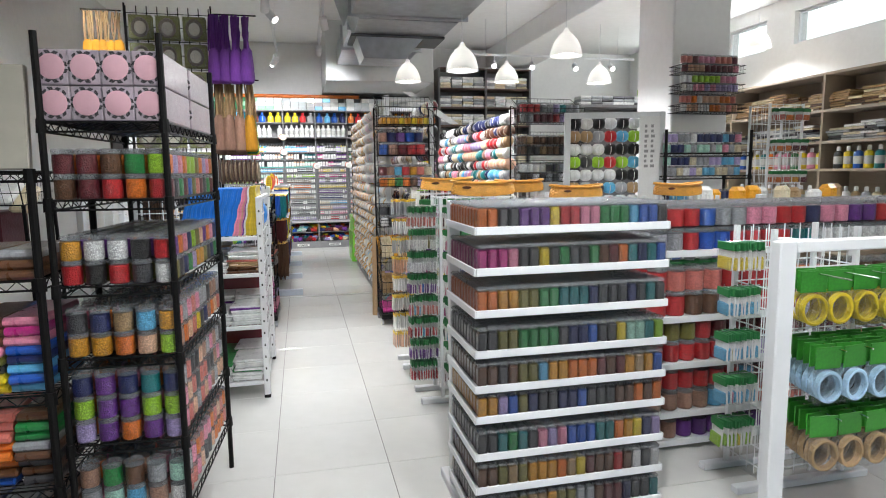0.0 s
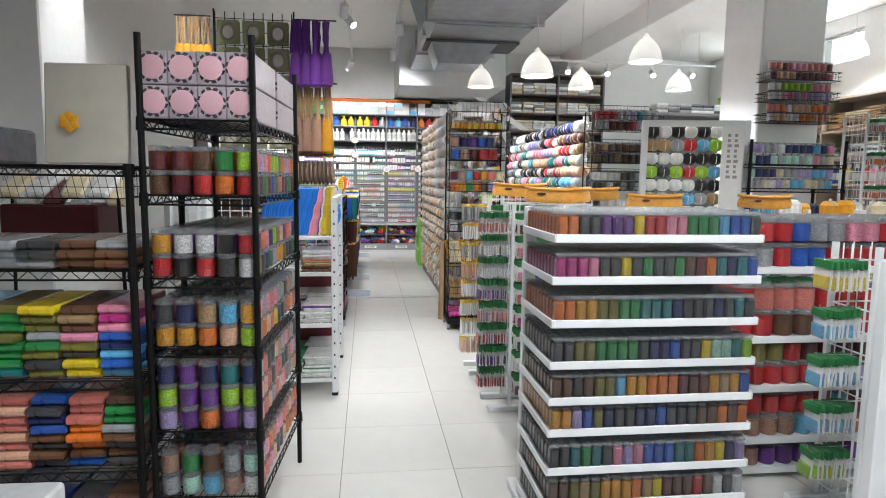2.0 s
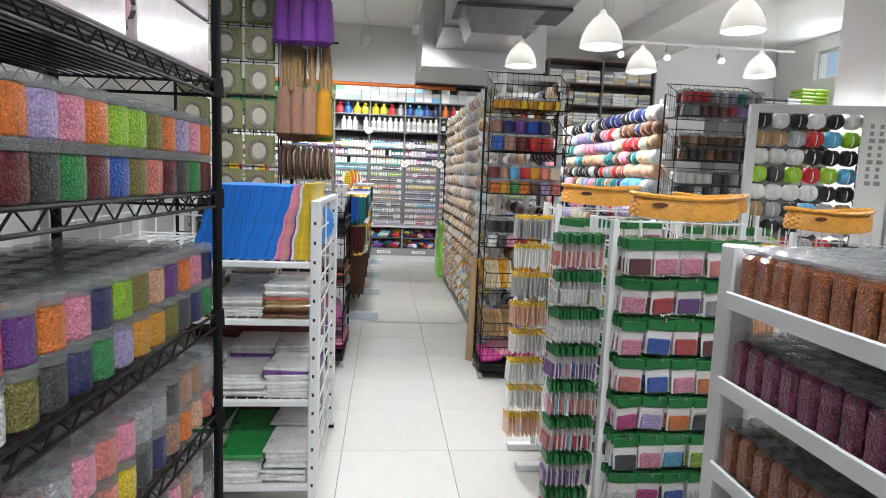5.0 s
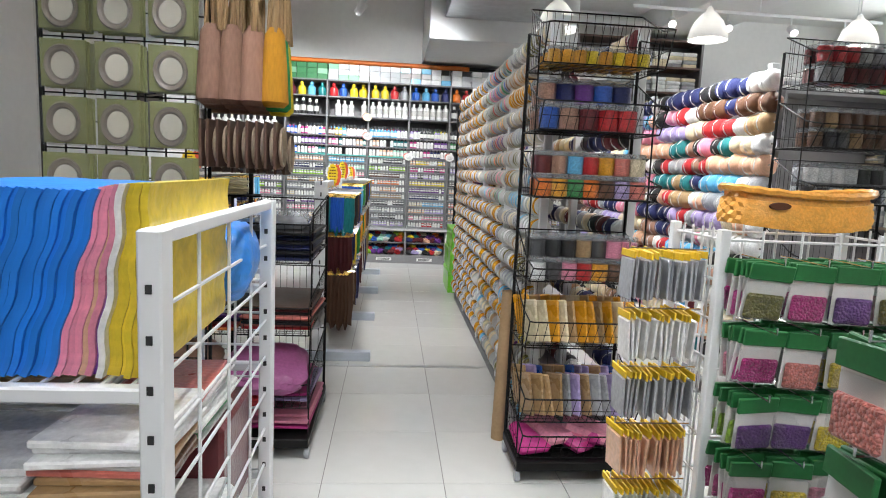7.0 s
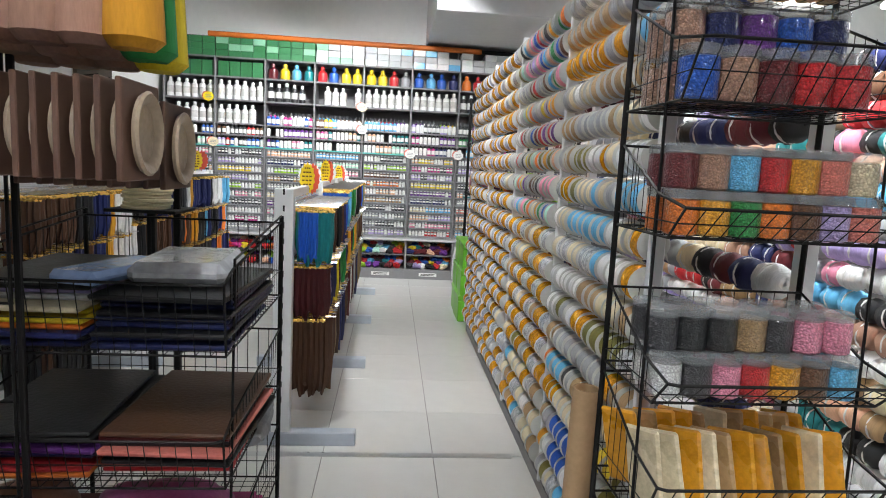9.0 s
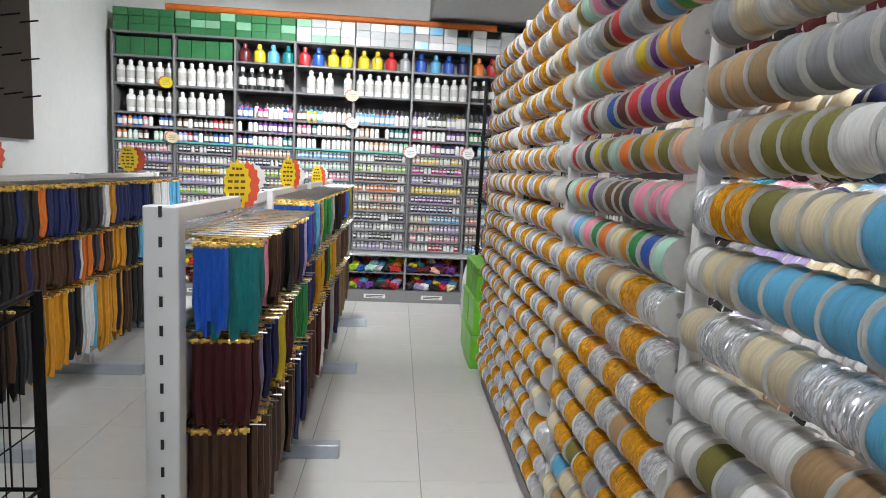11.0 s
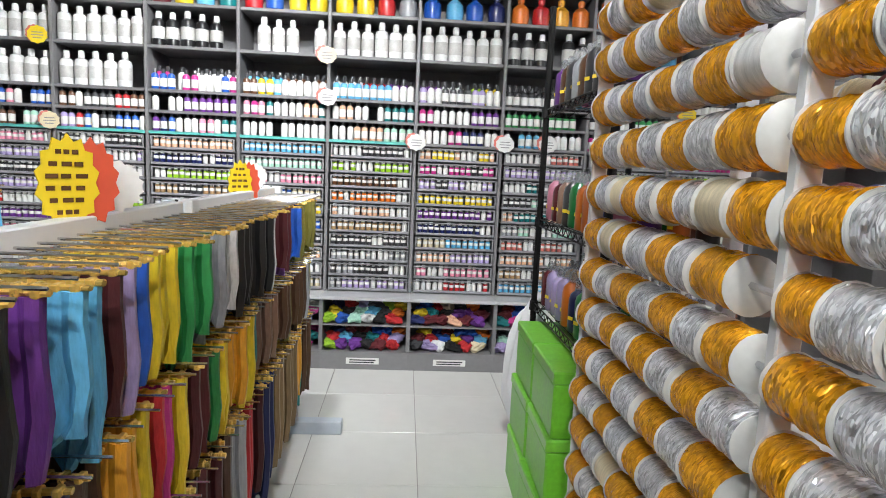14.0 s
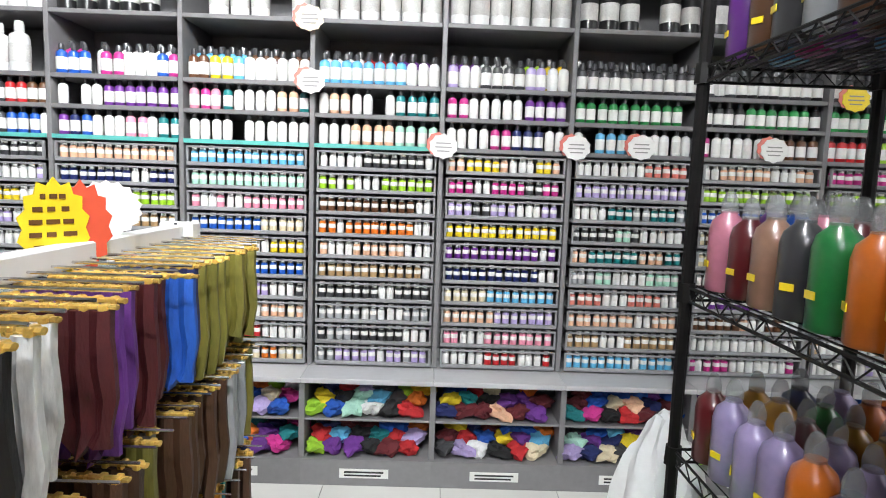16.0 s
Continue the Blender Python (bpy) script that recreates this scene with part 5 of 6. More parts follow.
single("mount_board", Mesh().box(0, 0, 0, 0.24, 0.025, 0.30, 0.004), mat("cream bagged board", (0.52, 0.49, 0.41), 0.35, scale=12, vary=0.15, bump=0.1, coat=0.5), "large cream board in a clear bag leaning upright", "board", A2 @ Matrix.Translation((0.76, 0.05, 1.277)) @ Euler((-0.08, 0, 0)).to_matrix().to_4x4())
for i in range(3):
    single("clear_box", Mesh().box(0, 0, 0, 0.30, 0.22, 0.11, 0.01), mat("grey clear tub", (0.10, 0.11, 0.12), 0.2, scale=25, vary=0.5, bump=0.2, coat=0.6), "grey translucent plastic tub with packed items", "tub", A2 @ T(0.03 + 0.31 * (i % 2), 0.02, 1.273 + 0.112 * (i // 2)), "tubs on the rack")

bow = thing("gold_bow", "shiny gold gift bow fixed to the board", "bow", A2 @ Matrix.Translation((0.84, 0.04, 1.40)) @ Matrix.Scale(0.7, 4))
for i in range(6):
    part("loop", Mesh().lathe([(0.004, 0), (0.018, 0.012), (0.02, 0.03), (0.004, 0.045)], 10, M=Matrix.Rotation(i * 1.05, 4, "Y") @ Matrix.Diagonal((1, 0.4, 1, 1))), colour("plastic", "amber"), bow)

wb = thing("basket_table", "black wire basket table with pale packets and maroon boxes", "display stand", T(-1.75, 2.85, 0))
for x in (0.0, 0.66):
    for y in (0.0, 0.32):
        part("leg", Mesh().rod((x, y, 0.0), (x + (0.03 if x < 0.1 else -0.03), y, 1.14), 0.008, 7), BLACK_METAL, wb)
flared_basket(wb, 0.03, 0.0, 1.14, 0.63, 0.32, 0.10, 0.04, 0.03)
for i in range(9):
    single("pale_packet", Mesh().box(-0.045, -0.10, 0, 0.045, 0.10, 0.035, 0.012), colour("bag", ["white", "cream", "white", "white", "maroon", "cream", "white", "white", "cream"][i]), "plump pale packet lying in a wire basket", "packet", Matrix.Translation((-1.66 + 0.062 * i, 2.99, 1.146 + 0.03 * (i % 2))) @ Euler((0.5, 0.1 * (i % 3 - 1), 0.2 * (i % 3 - 1))).to_matrix().to_4x4(), "packets in the basket")
single("maroon_box", Mesh().box(0, 0, 0, 0.40, 0.28, 0.16, 0.01), colour("felt", "maroon"), "dark maroon cloth-covered box on the shelf below", "box", T(-1.62, 2.87, 0.951))
part("lower_shelf", Mesh().box(0.01, 0.0, 0.935, 0.65, 0.32, 0.95, 0.003), BLACK_METAL, wb)

# ---- white wire rack ----
W = pose(-1.105, 3.47, 0, 0, 0, 0)
wr = thing("white_rack", "white wire display rack holding papers and felt", "display rack", W)
WW, WD, WH = 0.88, 0.74, 1.135
for x in (0, WW):
    for y in (0, WD):
        part("post", Mesh().box(x - 0.016, y - 0.022, 0.02, x + 0.016, y + 0.022, WH, 0.003), WHITE_METAL, wr)
        part("pad", Mesh().box(x - 0.018, y - 0.018, 0, x + 0.018, y + 0.018, 0.02, 0.003), BLACK_METAL, wr)
for x in (0, WW):
    grid = Mesh()
    for i in range(1, 4):
        y = WD * i / 4
        grid.rod((x, y, 0.06), (x, y, WH - 0.01), 0.0035)
    for i in range(12):
        z = 0.06 + (WH - 0.075) * i / 11
        grid.rod((x, 0.016, z), (x, WD - 0.016, z), 0.0035)
    grid.box(x - 0.012, 0.016, WH - 0.022, x + 0.012, WD - 0.016, WH, 0.003)
    part("side_grid", grid, WHITE_METAL, wr)
for y in (0, WD):
    # black dabs painted on the right posts for the shade in their holes
    pins = Mesh()
    for i in range(15):
        pins.box(WW - 0.004, y - 0.0245, 0.10 + 0.068 * i, WW + 0.004, y - 0.0221, 0.112 + 0.068 * i)
    part("slot_strip", pins, INK, wr)
bg = Mesh()
for i in range(1, 11):
    bg.rod((WW * i / 11, WD, 0.06), (WW * i / 11, WD, WH), 0.0035)
for i in range(13):
    bg.rod((0, WD, 0.08 + i * 0.085), (WW, WD, 0.08 + i * 0.085), 0.0035)
part("back_grid", bg, WHITE_METAL, wr)
for z in (0.10, 0.42, 0.715, 0.92):
    sh = Mesh().box(0.016, -0.012, z - 0.022, WW - 0.016, 0.012, z, 0.003).box(0.016, WD - 0.012, z - 0.022, WW - 0.016, WD + 0.01, z, 0.003)
    for i in range(1, 22):
        sh.rod((WW * i / 22, 0, z - 0.006), (WW * i / 22, WD, z - 0.006), 0.003)
    part("shelf", sh, WHITE_METAL, wr)
# leaning sheets of foam on the top shelf
seq = ["sky blue"] * 4 + ["blue"] * 59 + ["pink"] * 3 + ["peach"] * 1 + ["pink"] * 1 + ["purple"] * 1 + ["white"] * 1 + ["amber"] * 6
for i, c in enumerate(seq):
    x = WW - 0.032 - 0.0098 * (len(seq) - 1 - i)
    if x < WW - 0.44:
        continue
    sheet = Mesh()
    nz = 17
    vs = []
    for j in range(nz):
        z = 0.27 * j / (nz - 1)
        o = 0.003 * math.sin(19 * z / 0.27) + 0.001 * math.sin(9 * z / 0.27 + 0.4 * i)
        vs += [(o, 0, z), (o + 0.009, 0, z), (o + 0.009, 0.40, z), (o, 0.40, z)]
    fs = [(3, 2, 1, 0), (4 * nz - 4, 4 * nz - 3, 4 * nz - 2, 4 * nz - 1)]
    for j in range(nz - 1):
        fs += [(4 * j + q, 4 * j + (q + 1) % 4, 4 * j + 4 + (q + 1) % 4, 4 * j + 4 + q) for q in range(4)]
    sheet.add(vs, fs)
    mt = mat("blue foam", (0.015, 0.20, 0.72), 0.45, scale=40, vary=0.3, bump=0.3, stretch=(1, 1, 0.2), coat=0.3) if c == "blue" else mat("gold foam", (0.76, 0.56, 0.04), 0.4, scale=40, vary=0.4, bump=0.9, coat=0.4) if c == "amber" else colour("bag", c)
    lean = 0.30 - 0.28 * max(0, i - len(seq) + 16) / 16
    single("foam_sheet", sheet, mt, "%s bagged craft sheet standing on a rack shelf" % c, "sheet", W @ Matrix.Translation((x - 0.0, 0.03 + rnd.uniform(-0.01, 0.01), 0.923)) @ Euler((0, lean, 0)).to_matrix().to_4x4(), "leaning sheets")
for z, cols in ((0.717, ["white", "salmon", "white", "brown", "white", "green", "white", "tan"]), (0.422, ["white", "white", "white", "purple", "white"]), (0.102, ["white", "white", "white", "green", "white", "white"])):
    for i in range(5):
        for d in range(2):
            h = rnd.randint(6, 11)
            for k, c in enumerate(run(h, cols + [rnd.choice(["tan", "green", "white", "white", "white", "white"])], 0.7)):
                stock("paper_pack", W @ T(0.095 + 0.172 * i + rnd.uniform(-0.008, 0.008), 0.12 + 0.22 * d + rnd.uniform(-0.012, 0.012), z + 0.012 * k, rnd.uniform(-5, 5)), c, "paper packs")
for i in range(4):
    single("blue_bag", pillow(0.13, 0.26, 0.17, 3.1 * i), mat("crinkled blue film", (0.03, 0.22, 0.66), 0.38, scale=45, vary=0.45, bump=1.0, coat=0.2), "puffed blue bag of foam sheets on the rack", "bag", W @ Matrix.Translation((0.50 + 0.105 * i, 0.58, 0.923)) @ Euler((0.05, 0.1, 0.05 * i)).to_matrix().to_4x4(), "blue bags")
single("red_fabric_box", Mesh().box(0, 0, 0, 0.82, 0.26, 0.24, 0.01).box(0, 0, 0.32, 0.82, 0.26, 0.56, 0.01), colour("bag", "maroon"), "dark red glossy stack behind the white rack", "fabric", W @ T(0.03, 0.44, 0.105))

# ---- frame display with tassels ----
fd = thing("frame_stand", "tall grid stand hung with small oval frames", "display stand", T(-1.2, 5.05, 0))
grid = Mesh()
for i in range(9):
    grid.rod((0.0 + 0.072 * i, 0, 0.0), (0.0 + 0.072 * i, 0, 2.50), 0.004)
for i in range(25):
    grid.rod((0, 0, 0.05 + 0.1 * i), (0.58, 0, 0.05 + 0.1 * i), 0.003)
part("grid", grid, BLACK_METAL, fd)
part("post", Mesh().box(-0.016, -0.004, 0, -0.004, 0.008, 2.52, 0.002), BLACK_METAL, fd)
part("post", Mesh().box(0.585, -0.004, 0, 0.597, 0.008, 2.52, 0.002), BLACK_METAL, fd)
part("foot", Mesh().box(-0.05, -0.25, 0, 0.0, 0.25, 0.03, 0.004).box(0.58, -0.25, 0, 0.63, 0.25, 0.03, 0.004), BLACK_METAL, fd)
CREAMY = mat("sage backing card", (0.24, 0.25, 0.09), 0.55, scale=40, vary=0.25, bump=0.1)
proto = None
for j in range(7):
    for i in range(3):
        for d in range(3):
            M = Matrix.Translation((-1.09 + 0.185 * i, 5.03 - 0.028 * d, 2.42 - 0.198 * j)) @ Euler((0.03 * rnd.uniform(-1, 1), 0, 0.08 * rnd.uniform(-1, 1))).to_matrix().to_4x4()
            if proto is None:
                proto = thing("framed_card", "small oval frame packed on a sage green card", "picture frame", M, "hanging oval frames")
                part("card", Mesh().box(-0.078, 0, -0.165, 0.078, 0.006, 0.0, 0.002), CREAMY, proto)
                part("frame", Mesh().lathe([(0.040, 0.0), (0.056, 0.004), (0.060, 0.012), (0.056, 0.018), (0.046, 0.014), (0.040, 0.004)], 22, M=Matrix.Translation((0, -0.001, -0.09)) @ Matrix.Rotation(radians(90), 4, "X") @ Matrix.Diagonal((1, 1.2, 1, 1))), mat("old silver frame", (0.24, 0.20, 0.16), 0.35, 0.1, scale=60, vary=0.3, bump=0.4), proto)
                part("inset", Mesh().lathe([(0.039, 0.0), (0.039, 0.006)], 20, M=Matrix.Translation((0, -0.002, -0.09)) @ Matrix.Rotation(radians(90), 4, "X") @ Matrix.Diagonal((1, 1.2, 1, 1))), mat("pale inset", (0.62, 0.58, 0.48), 0.5, scale=50, vary=0.2, bump=0.1), proto)
                part("sleeve", Mesh().box(-0.082, -0.021, -0.172, 0.082, -0.019, 0.0), SLEEVE, proto)
            else:
                copy_thing(proto, M)


dark = None
for i in range(9):
    for d in range(2):
        if dark is None:
            dark = thing("framed_card", "oval frame on a dark brown card seen edge-on", "picture frame", T(0, 0, 0), "hanging brown frames")
            part("card", Mesh().box(-0.078, 0, -0.165, 0.078, 0.010, 0.0, 0.002), mat("brown card", (0.09, 0.045, 0.03), 0.5, scale=40, vary=0.3, bump=0.1), dark)
            part("frame", Mesh().lathe([(0.040, 0.0), (0.056, 0.004), (0.060, 0.012), (0.056, 0.016), (0.046, 0.012), (0.040, 0.004)], 22, M=Matrix.Translation((0, -0.001, -0.085)) @ Matrix.Rotation(radians(90), 4, "X") @ Matrix.Diagonal((1, 1.2, 1, 1))), mat("beige frame", (0.36, 0.28, 0.20), 0.4, scale=60, vary=0.3, bump=0.4), dark)
        copy_thing(dark, Matrix.Translation((-0.58 + 0.032 * i, 4.92 + 0.18 * d, 1.37 - 0.02 * d)) @ Euler((0, 0, radians(90 + 4 * rnd.uniform(-1, 1)))).to_matrix().to_4x4())


def tassel(M, c, length, cords):
    t = thing("tassel", "hanging bundle of long %s tassels" % c, "tassel", M, "hanging tassels")
    skirt = Mesh()
    for i in range(cords):
        a = rnd.uniform(-0.03, 0.03)
        part("cord", Mesh().path([(a, rnd.uniform(-0.02, 0.02), 0), (a * 1.2, rnd.uniform(-0.02, 0.02), -length * 0.25), (a * 1.4, rnd.uniform(-0.02, 0.02), -length * 0.52)], 0.006, 5), colour("cloth", "purple" if c == "purple" else "tan"), t)
    skirt.lathe([(0.02, -length * 0.48), (0.036, -length * 0.53), (0.046, -length * 0.75), (0.052, -length * 0.97), (0.035, -length)], 14)
    part("skirt", skirt, colour("cloth", c), t)


for i in range(4):
    for d in range(3):
        tassel(T(-0.58 + 0.075 * i, 5.0 - 0.06 * d, 2.45 - 0.02 * d, 30 * i), "purple", 0.48, 7)
        tassel(T(-0.58 + 0.075 * i, 4.97 + 0.06 * d, 1.97 - 0.01 * d, 50 * i), ("dusky", "dusky", "dusky", ("amber", "green", "yellow")[d])[i], 0.54, 9)
for i in range(5):
    tassel(T(-1.46 + 0.05 * i, 5.05, 2.45, 20 * i), "amber", 0.42, 5)
part("arm", Mesh().rod((-0.59, 5.03, 2.46), (-0.28, 5.03, 2.46), 0.006).rod((-0.59, 5.03, 1.98), (-0.28, 5.03, 1.98), 0.006).rod((-1.5, 5.05, 2.46), (-1.23, 5.05, 2.46), 0.006), BLACK_METAL, fd, M=T(1.2, -5.05, 0))

# ---- black basket rack with felt sheets ----
rb = endcap(-0.82, -0.235, 5.12, 5.75, [(0.22, 0.11), (0.53, 0.12), (0.83, 0.16)], 1.08, "basket_rack", "black wire basket rack stacked with felt sheets", 0.07, 0.03)
FELT = {0.105: (["maroon", "maroon", "lilac", "magenta", "pink"], ["maroon", "magenta", "pink", "pink", "pink"]), 0.224: (["maroon", "black", "maroon"], ["magenta", "lilac", "magenta"]),
        0.534: (["orange", "red", "navy", "navy", "purple", "black", "black", "black"], ["red", "salmon", "black", "maroon", "salmon", "black", "maroon", "brown"]),
        0.834: (["navy", "black", "navy", "orange", "yellow", "yellow", "cream", "white", "lilac", "black"], ["navy", "navy", "black", "navy", "navy", "black", "navy", "navy", "black"])}
for z, stacks in FELT.items():
    for i, cols in enumerate(stacks):
        for k, c in enumerate(cols):
            single("felt_pack", Mesh().box(0, 0, 0, 0.285, 0.42, 0.012, 0.004), colour("felt", c), "glossy pack of %s felt sheets in wire basket" % c, "felt pack", Matrix.Translation((-0.815 + 0.295 * i + rnd.uniform(-0.005, 0.005), 5.12 + rnd.uniform(0, 0.06), z + 0.004 + 0.013 * k)) @ Euler((0, 0, rnd.uniform(-0.08, 0.08))).to_matrix().to_4x4(), "felt packs")

for x, y, z, w, d, h, c, rx in ((-0.42, 5.21, 0.31, 0.34, 0.34, 0.12, "orchid", 0.25), (-0.72, 5.20, 0.31, 0.22, 0.30, 0.15, "dusky", 0.2), (-0.52, 5.13, 0.255, 0.20, 0.16, 0.06, "red", 0.3), (-0.66, 5.12, 0.255, 0.14, 0.14, 0.06, "green", 0.3), (-0.30, 5.55, 0.46, 0.16, 0.3, 0.10, "grey", 0.0)):
    single("plump_bag", pillow(w, d, h, 7 * x), colour("felt", c), "plump glossy %s plastic bag in a wire basket" % c, "bag", Matrix.Translation((x, y, z)) @ Euler((rx, 0.05, 0.1)).to_matrix().to_4x4(), "bags in the felt rack")
single("silver_bag", Mesh().box(0, 0, 0, 0.22, 0.30, 0.055, 0.022), mat("crumpled silver bag", (0.62, 0.63, 0.66), 0.22, 0.3, scale=30, vary=0.4, bump=1.0, coat=0.5), "crumpled clear bag of pale goods on felt stack", "bag", T(-0.48, 5.2, 0.957, 4))
single("blue_bag", Mesh().box(0, 0, 0, 0.12, 0.26, 0.03, 0.012), mat("pale blue bag", (0.22, 0.32, 0.55), 0.25, scale=30, vary=0.3, bump=0.8, coat=0.6), "pale blue glossy bag lying on felt packs", "bag", T(-0.62, 5.16, 0.970, -18))

# ---- bead rack ----
E = pose(0.525, 1.81, 0, 0, 0, 0)
er = thing("bead_rack", "white stepped shelf rack with rows of bead tubes", "display rack", E)
EW, ED = 0.675, 0.40
ROWS_OF_TUBES = [
    ["magenta", "magenta", "pink", "charcoal", "charcoal", "yellow", "charcoal", "green", "charcoal", "green", "brown", "maroon", "orange", "teal", "navy", "teal", "blue"],
    ["orange", "amber", "amber", "olive", "olive", "green", "green", "teal", "teal", "navy", "charcoal", "charcoal", "charcoal", "navy", "charcoal", "teal", "charcoal"],
    ["charcoal", "olive", "olive", "green", "green", "green", "charcoal", "navy", "navy", "blue", "charcoal", "yellow", "mint", "mint", "teal", "lime"],
    ["brown", "charcoal", "brown", "olive", "olive", "sky blue", "amber", "amber", "orange", "orange", "maroon", "brown", "maroon", "amber", "tan", "amber", "blue"],
    ["amber", "lilac", "blue", "olive", "navy", "charcoal", "navy", "navy", "blue", "charcoal", "charcoal", "brown", "brown", "orange", "brown", "orange"],
    ["charcoal", "teal", "green", "teal", "charcoal", "pink", "lilac", "pink", "blue", "blue", "teal", "teal", "orange", "amber", "yellow", "navy", "lilac"],
    ["brown", "olive", "tan", "olive", "amber", "amber", "orange", "tan", "yellow", "maroon", "brown", "red", "brown", "white", "charcoal", "white"],
    ["charcoal", "brown", "olive", "tan", "amber", "olive", "grey", "brown", "maroon", "navy", "charcoal", "teal"]]
EZ = [1.08, 0.95, 0.815, 0.683, 0.567, 0.464, 0.337, 0.222, 0.11]
for x in (0.03, EW - 0.03):
    part("post", Mesh().box(x - 0.02, ED - 0.02, 0.02, x + 0.02, ED + 0.02, 1.15, 0.003), WHITE_METAL, er)
    part("foot", Mesh().box(x - 0.03, 0.1, 0, x + 0.03, ED + 0.14, 0.035, 0.004), WHITE_METAL, er)
for k, z in enumerate(EZ):
    tray = part("shelf", Mesh().box(0, 0, z - 0.012, EW, ED - 0.025, z - 0.008, 0.0), WHITE_METAL, er)
    part("front_lip", Mesh().box(0, -0.006, z - 0.022, EW, 0.0, z + 0.004, 0.002), WHITE_METAL, tray)
    part("side_lip", Mesh().box(-0.006, -0.006, z - 0.022, 0.0, ED - 0.03, z + 0.004, 0.002), WHITE_METAL, tray)
    part("side_lip", Mesh().box(EW, -0.006, z - 0.022, EW + 0.006, ED - 0.03, z + 0.004, 0.002), WHITE_METAL, tray)
    if k == 0:
        pal = ["orange", "charcoal", "purple", "purple", "yellow", "red", "pink", "green", "green", "sky blue", "blue", "charcoal"]
    else:
        pal = ROWS_OF_TUBES[k - 1]
    for j in range(10):
        cs = [pal[min(len(pal) - 1, (i * len(pal) + (j * 3) % 7) // 19)] for i in range(19)]
        for i, c in enumerate(cs):
            stock("bead_tube", E @ T(0.025 + 0.0352 * i, 0.02 + 0.0365 * j, z - 0.007, 0, 1.0), c, "bead tubes", last=5 * (j > 0))

# ---- shelf rack of larger jars ----
F = pose(1.46, 2.3, 0, 0, 0, 0)
fr = thing("jar_rack", "white shelf rack with large jars of beads", "display rack", F)
FW = 1.9
for x in (0.03, FW / 2, FW - 0.03):
    part("post", Mesh().box(x - 0.02, 0.48, 0.02, x + 0.02, 0.52, 1.12, 0.003), WHITE_METAL, fr)
    part("foot", Mesh().box(x - 0.03, 0.02, 0, x + 0.03, 0.6, 0.035, 0.004), WHITE_METAL, fr)
FZ = [(0.905, "bead_jar", 2, 0.104, 0.95), (0.615, "bead_jar", 2, 0.11, 1.1), (0.405, "bead_jar", 2, 0.098, 0.95), (0.18, "bead_jar", 2, 0.098, 0.95), (0.05, "bead_jar", 1, 0.1, 0.95)]
for k, (z, kind, rows, lift, s) in enumerate(FZ):
    part("shelf", Mesh().box(0, 0, z - 0.014, FW, 0.48, z - 0.002).box(-0.004, -0.006, z - 0.026, FW + 0.004, 0, z + 0.004, 0.002), WHITE_METAL, fr)
    pal = [["blue", "navy", "red", "pink", "white", "purple", "teal", "grey"], ["red", "salmon", "orange", "brown", "sky blue"], ["lilac", "red", "orange", "maroon", "olive", "salmon"], ["red", "salmon", "sky blue", "dusky", "maroon"], ["pink", "charcoal", "purple", "white", "dusky"]][k]
    for lv in range(rows):
        for i, c in enumerate(run(int(FW / (0.082 * s)), pal, 1.7)):
            stock(kind, F @ T(0.05 + 0.083 * s * i, 0.05, z + lift * lv, 0, s), c, "bead jars")
            if k == 0 or i == 0:
                for d in range(1, 5):
                    stock(kind, F @ T(0.05 + 0.083 * s * i, 0.05 + 0.085 * s * d, z + lift * lv, 0, s), c, "bead jars")


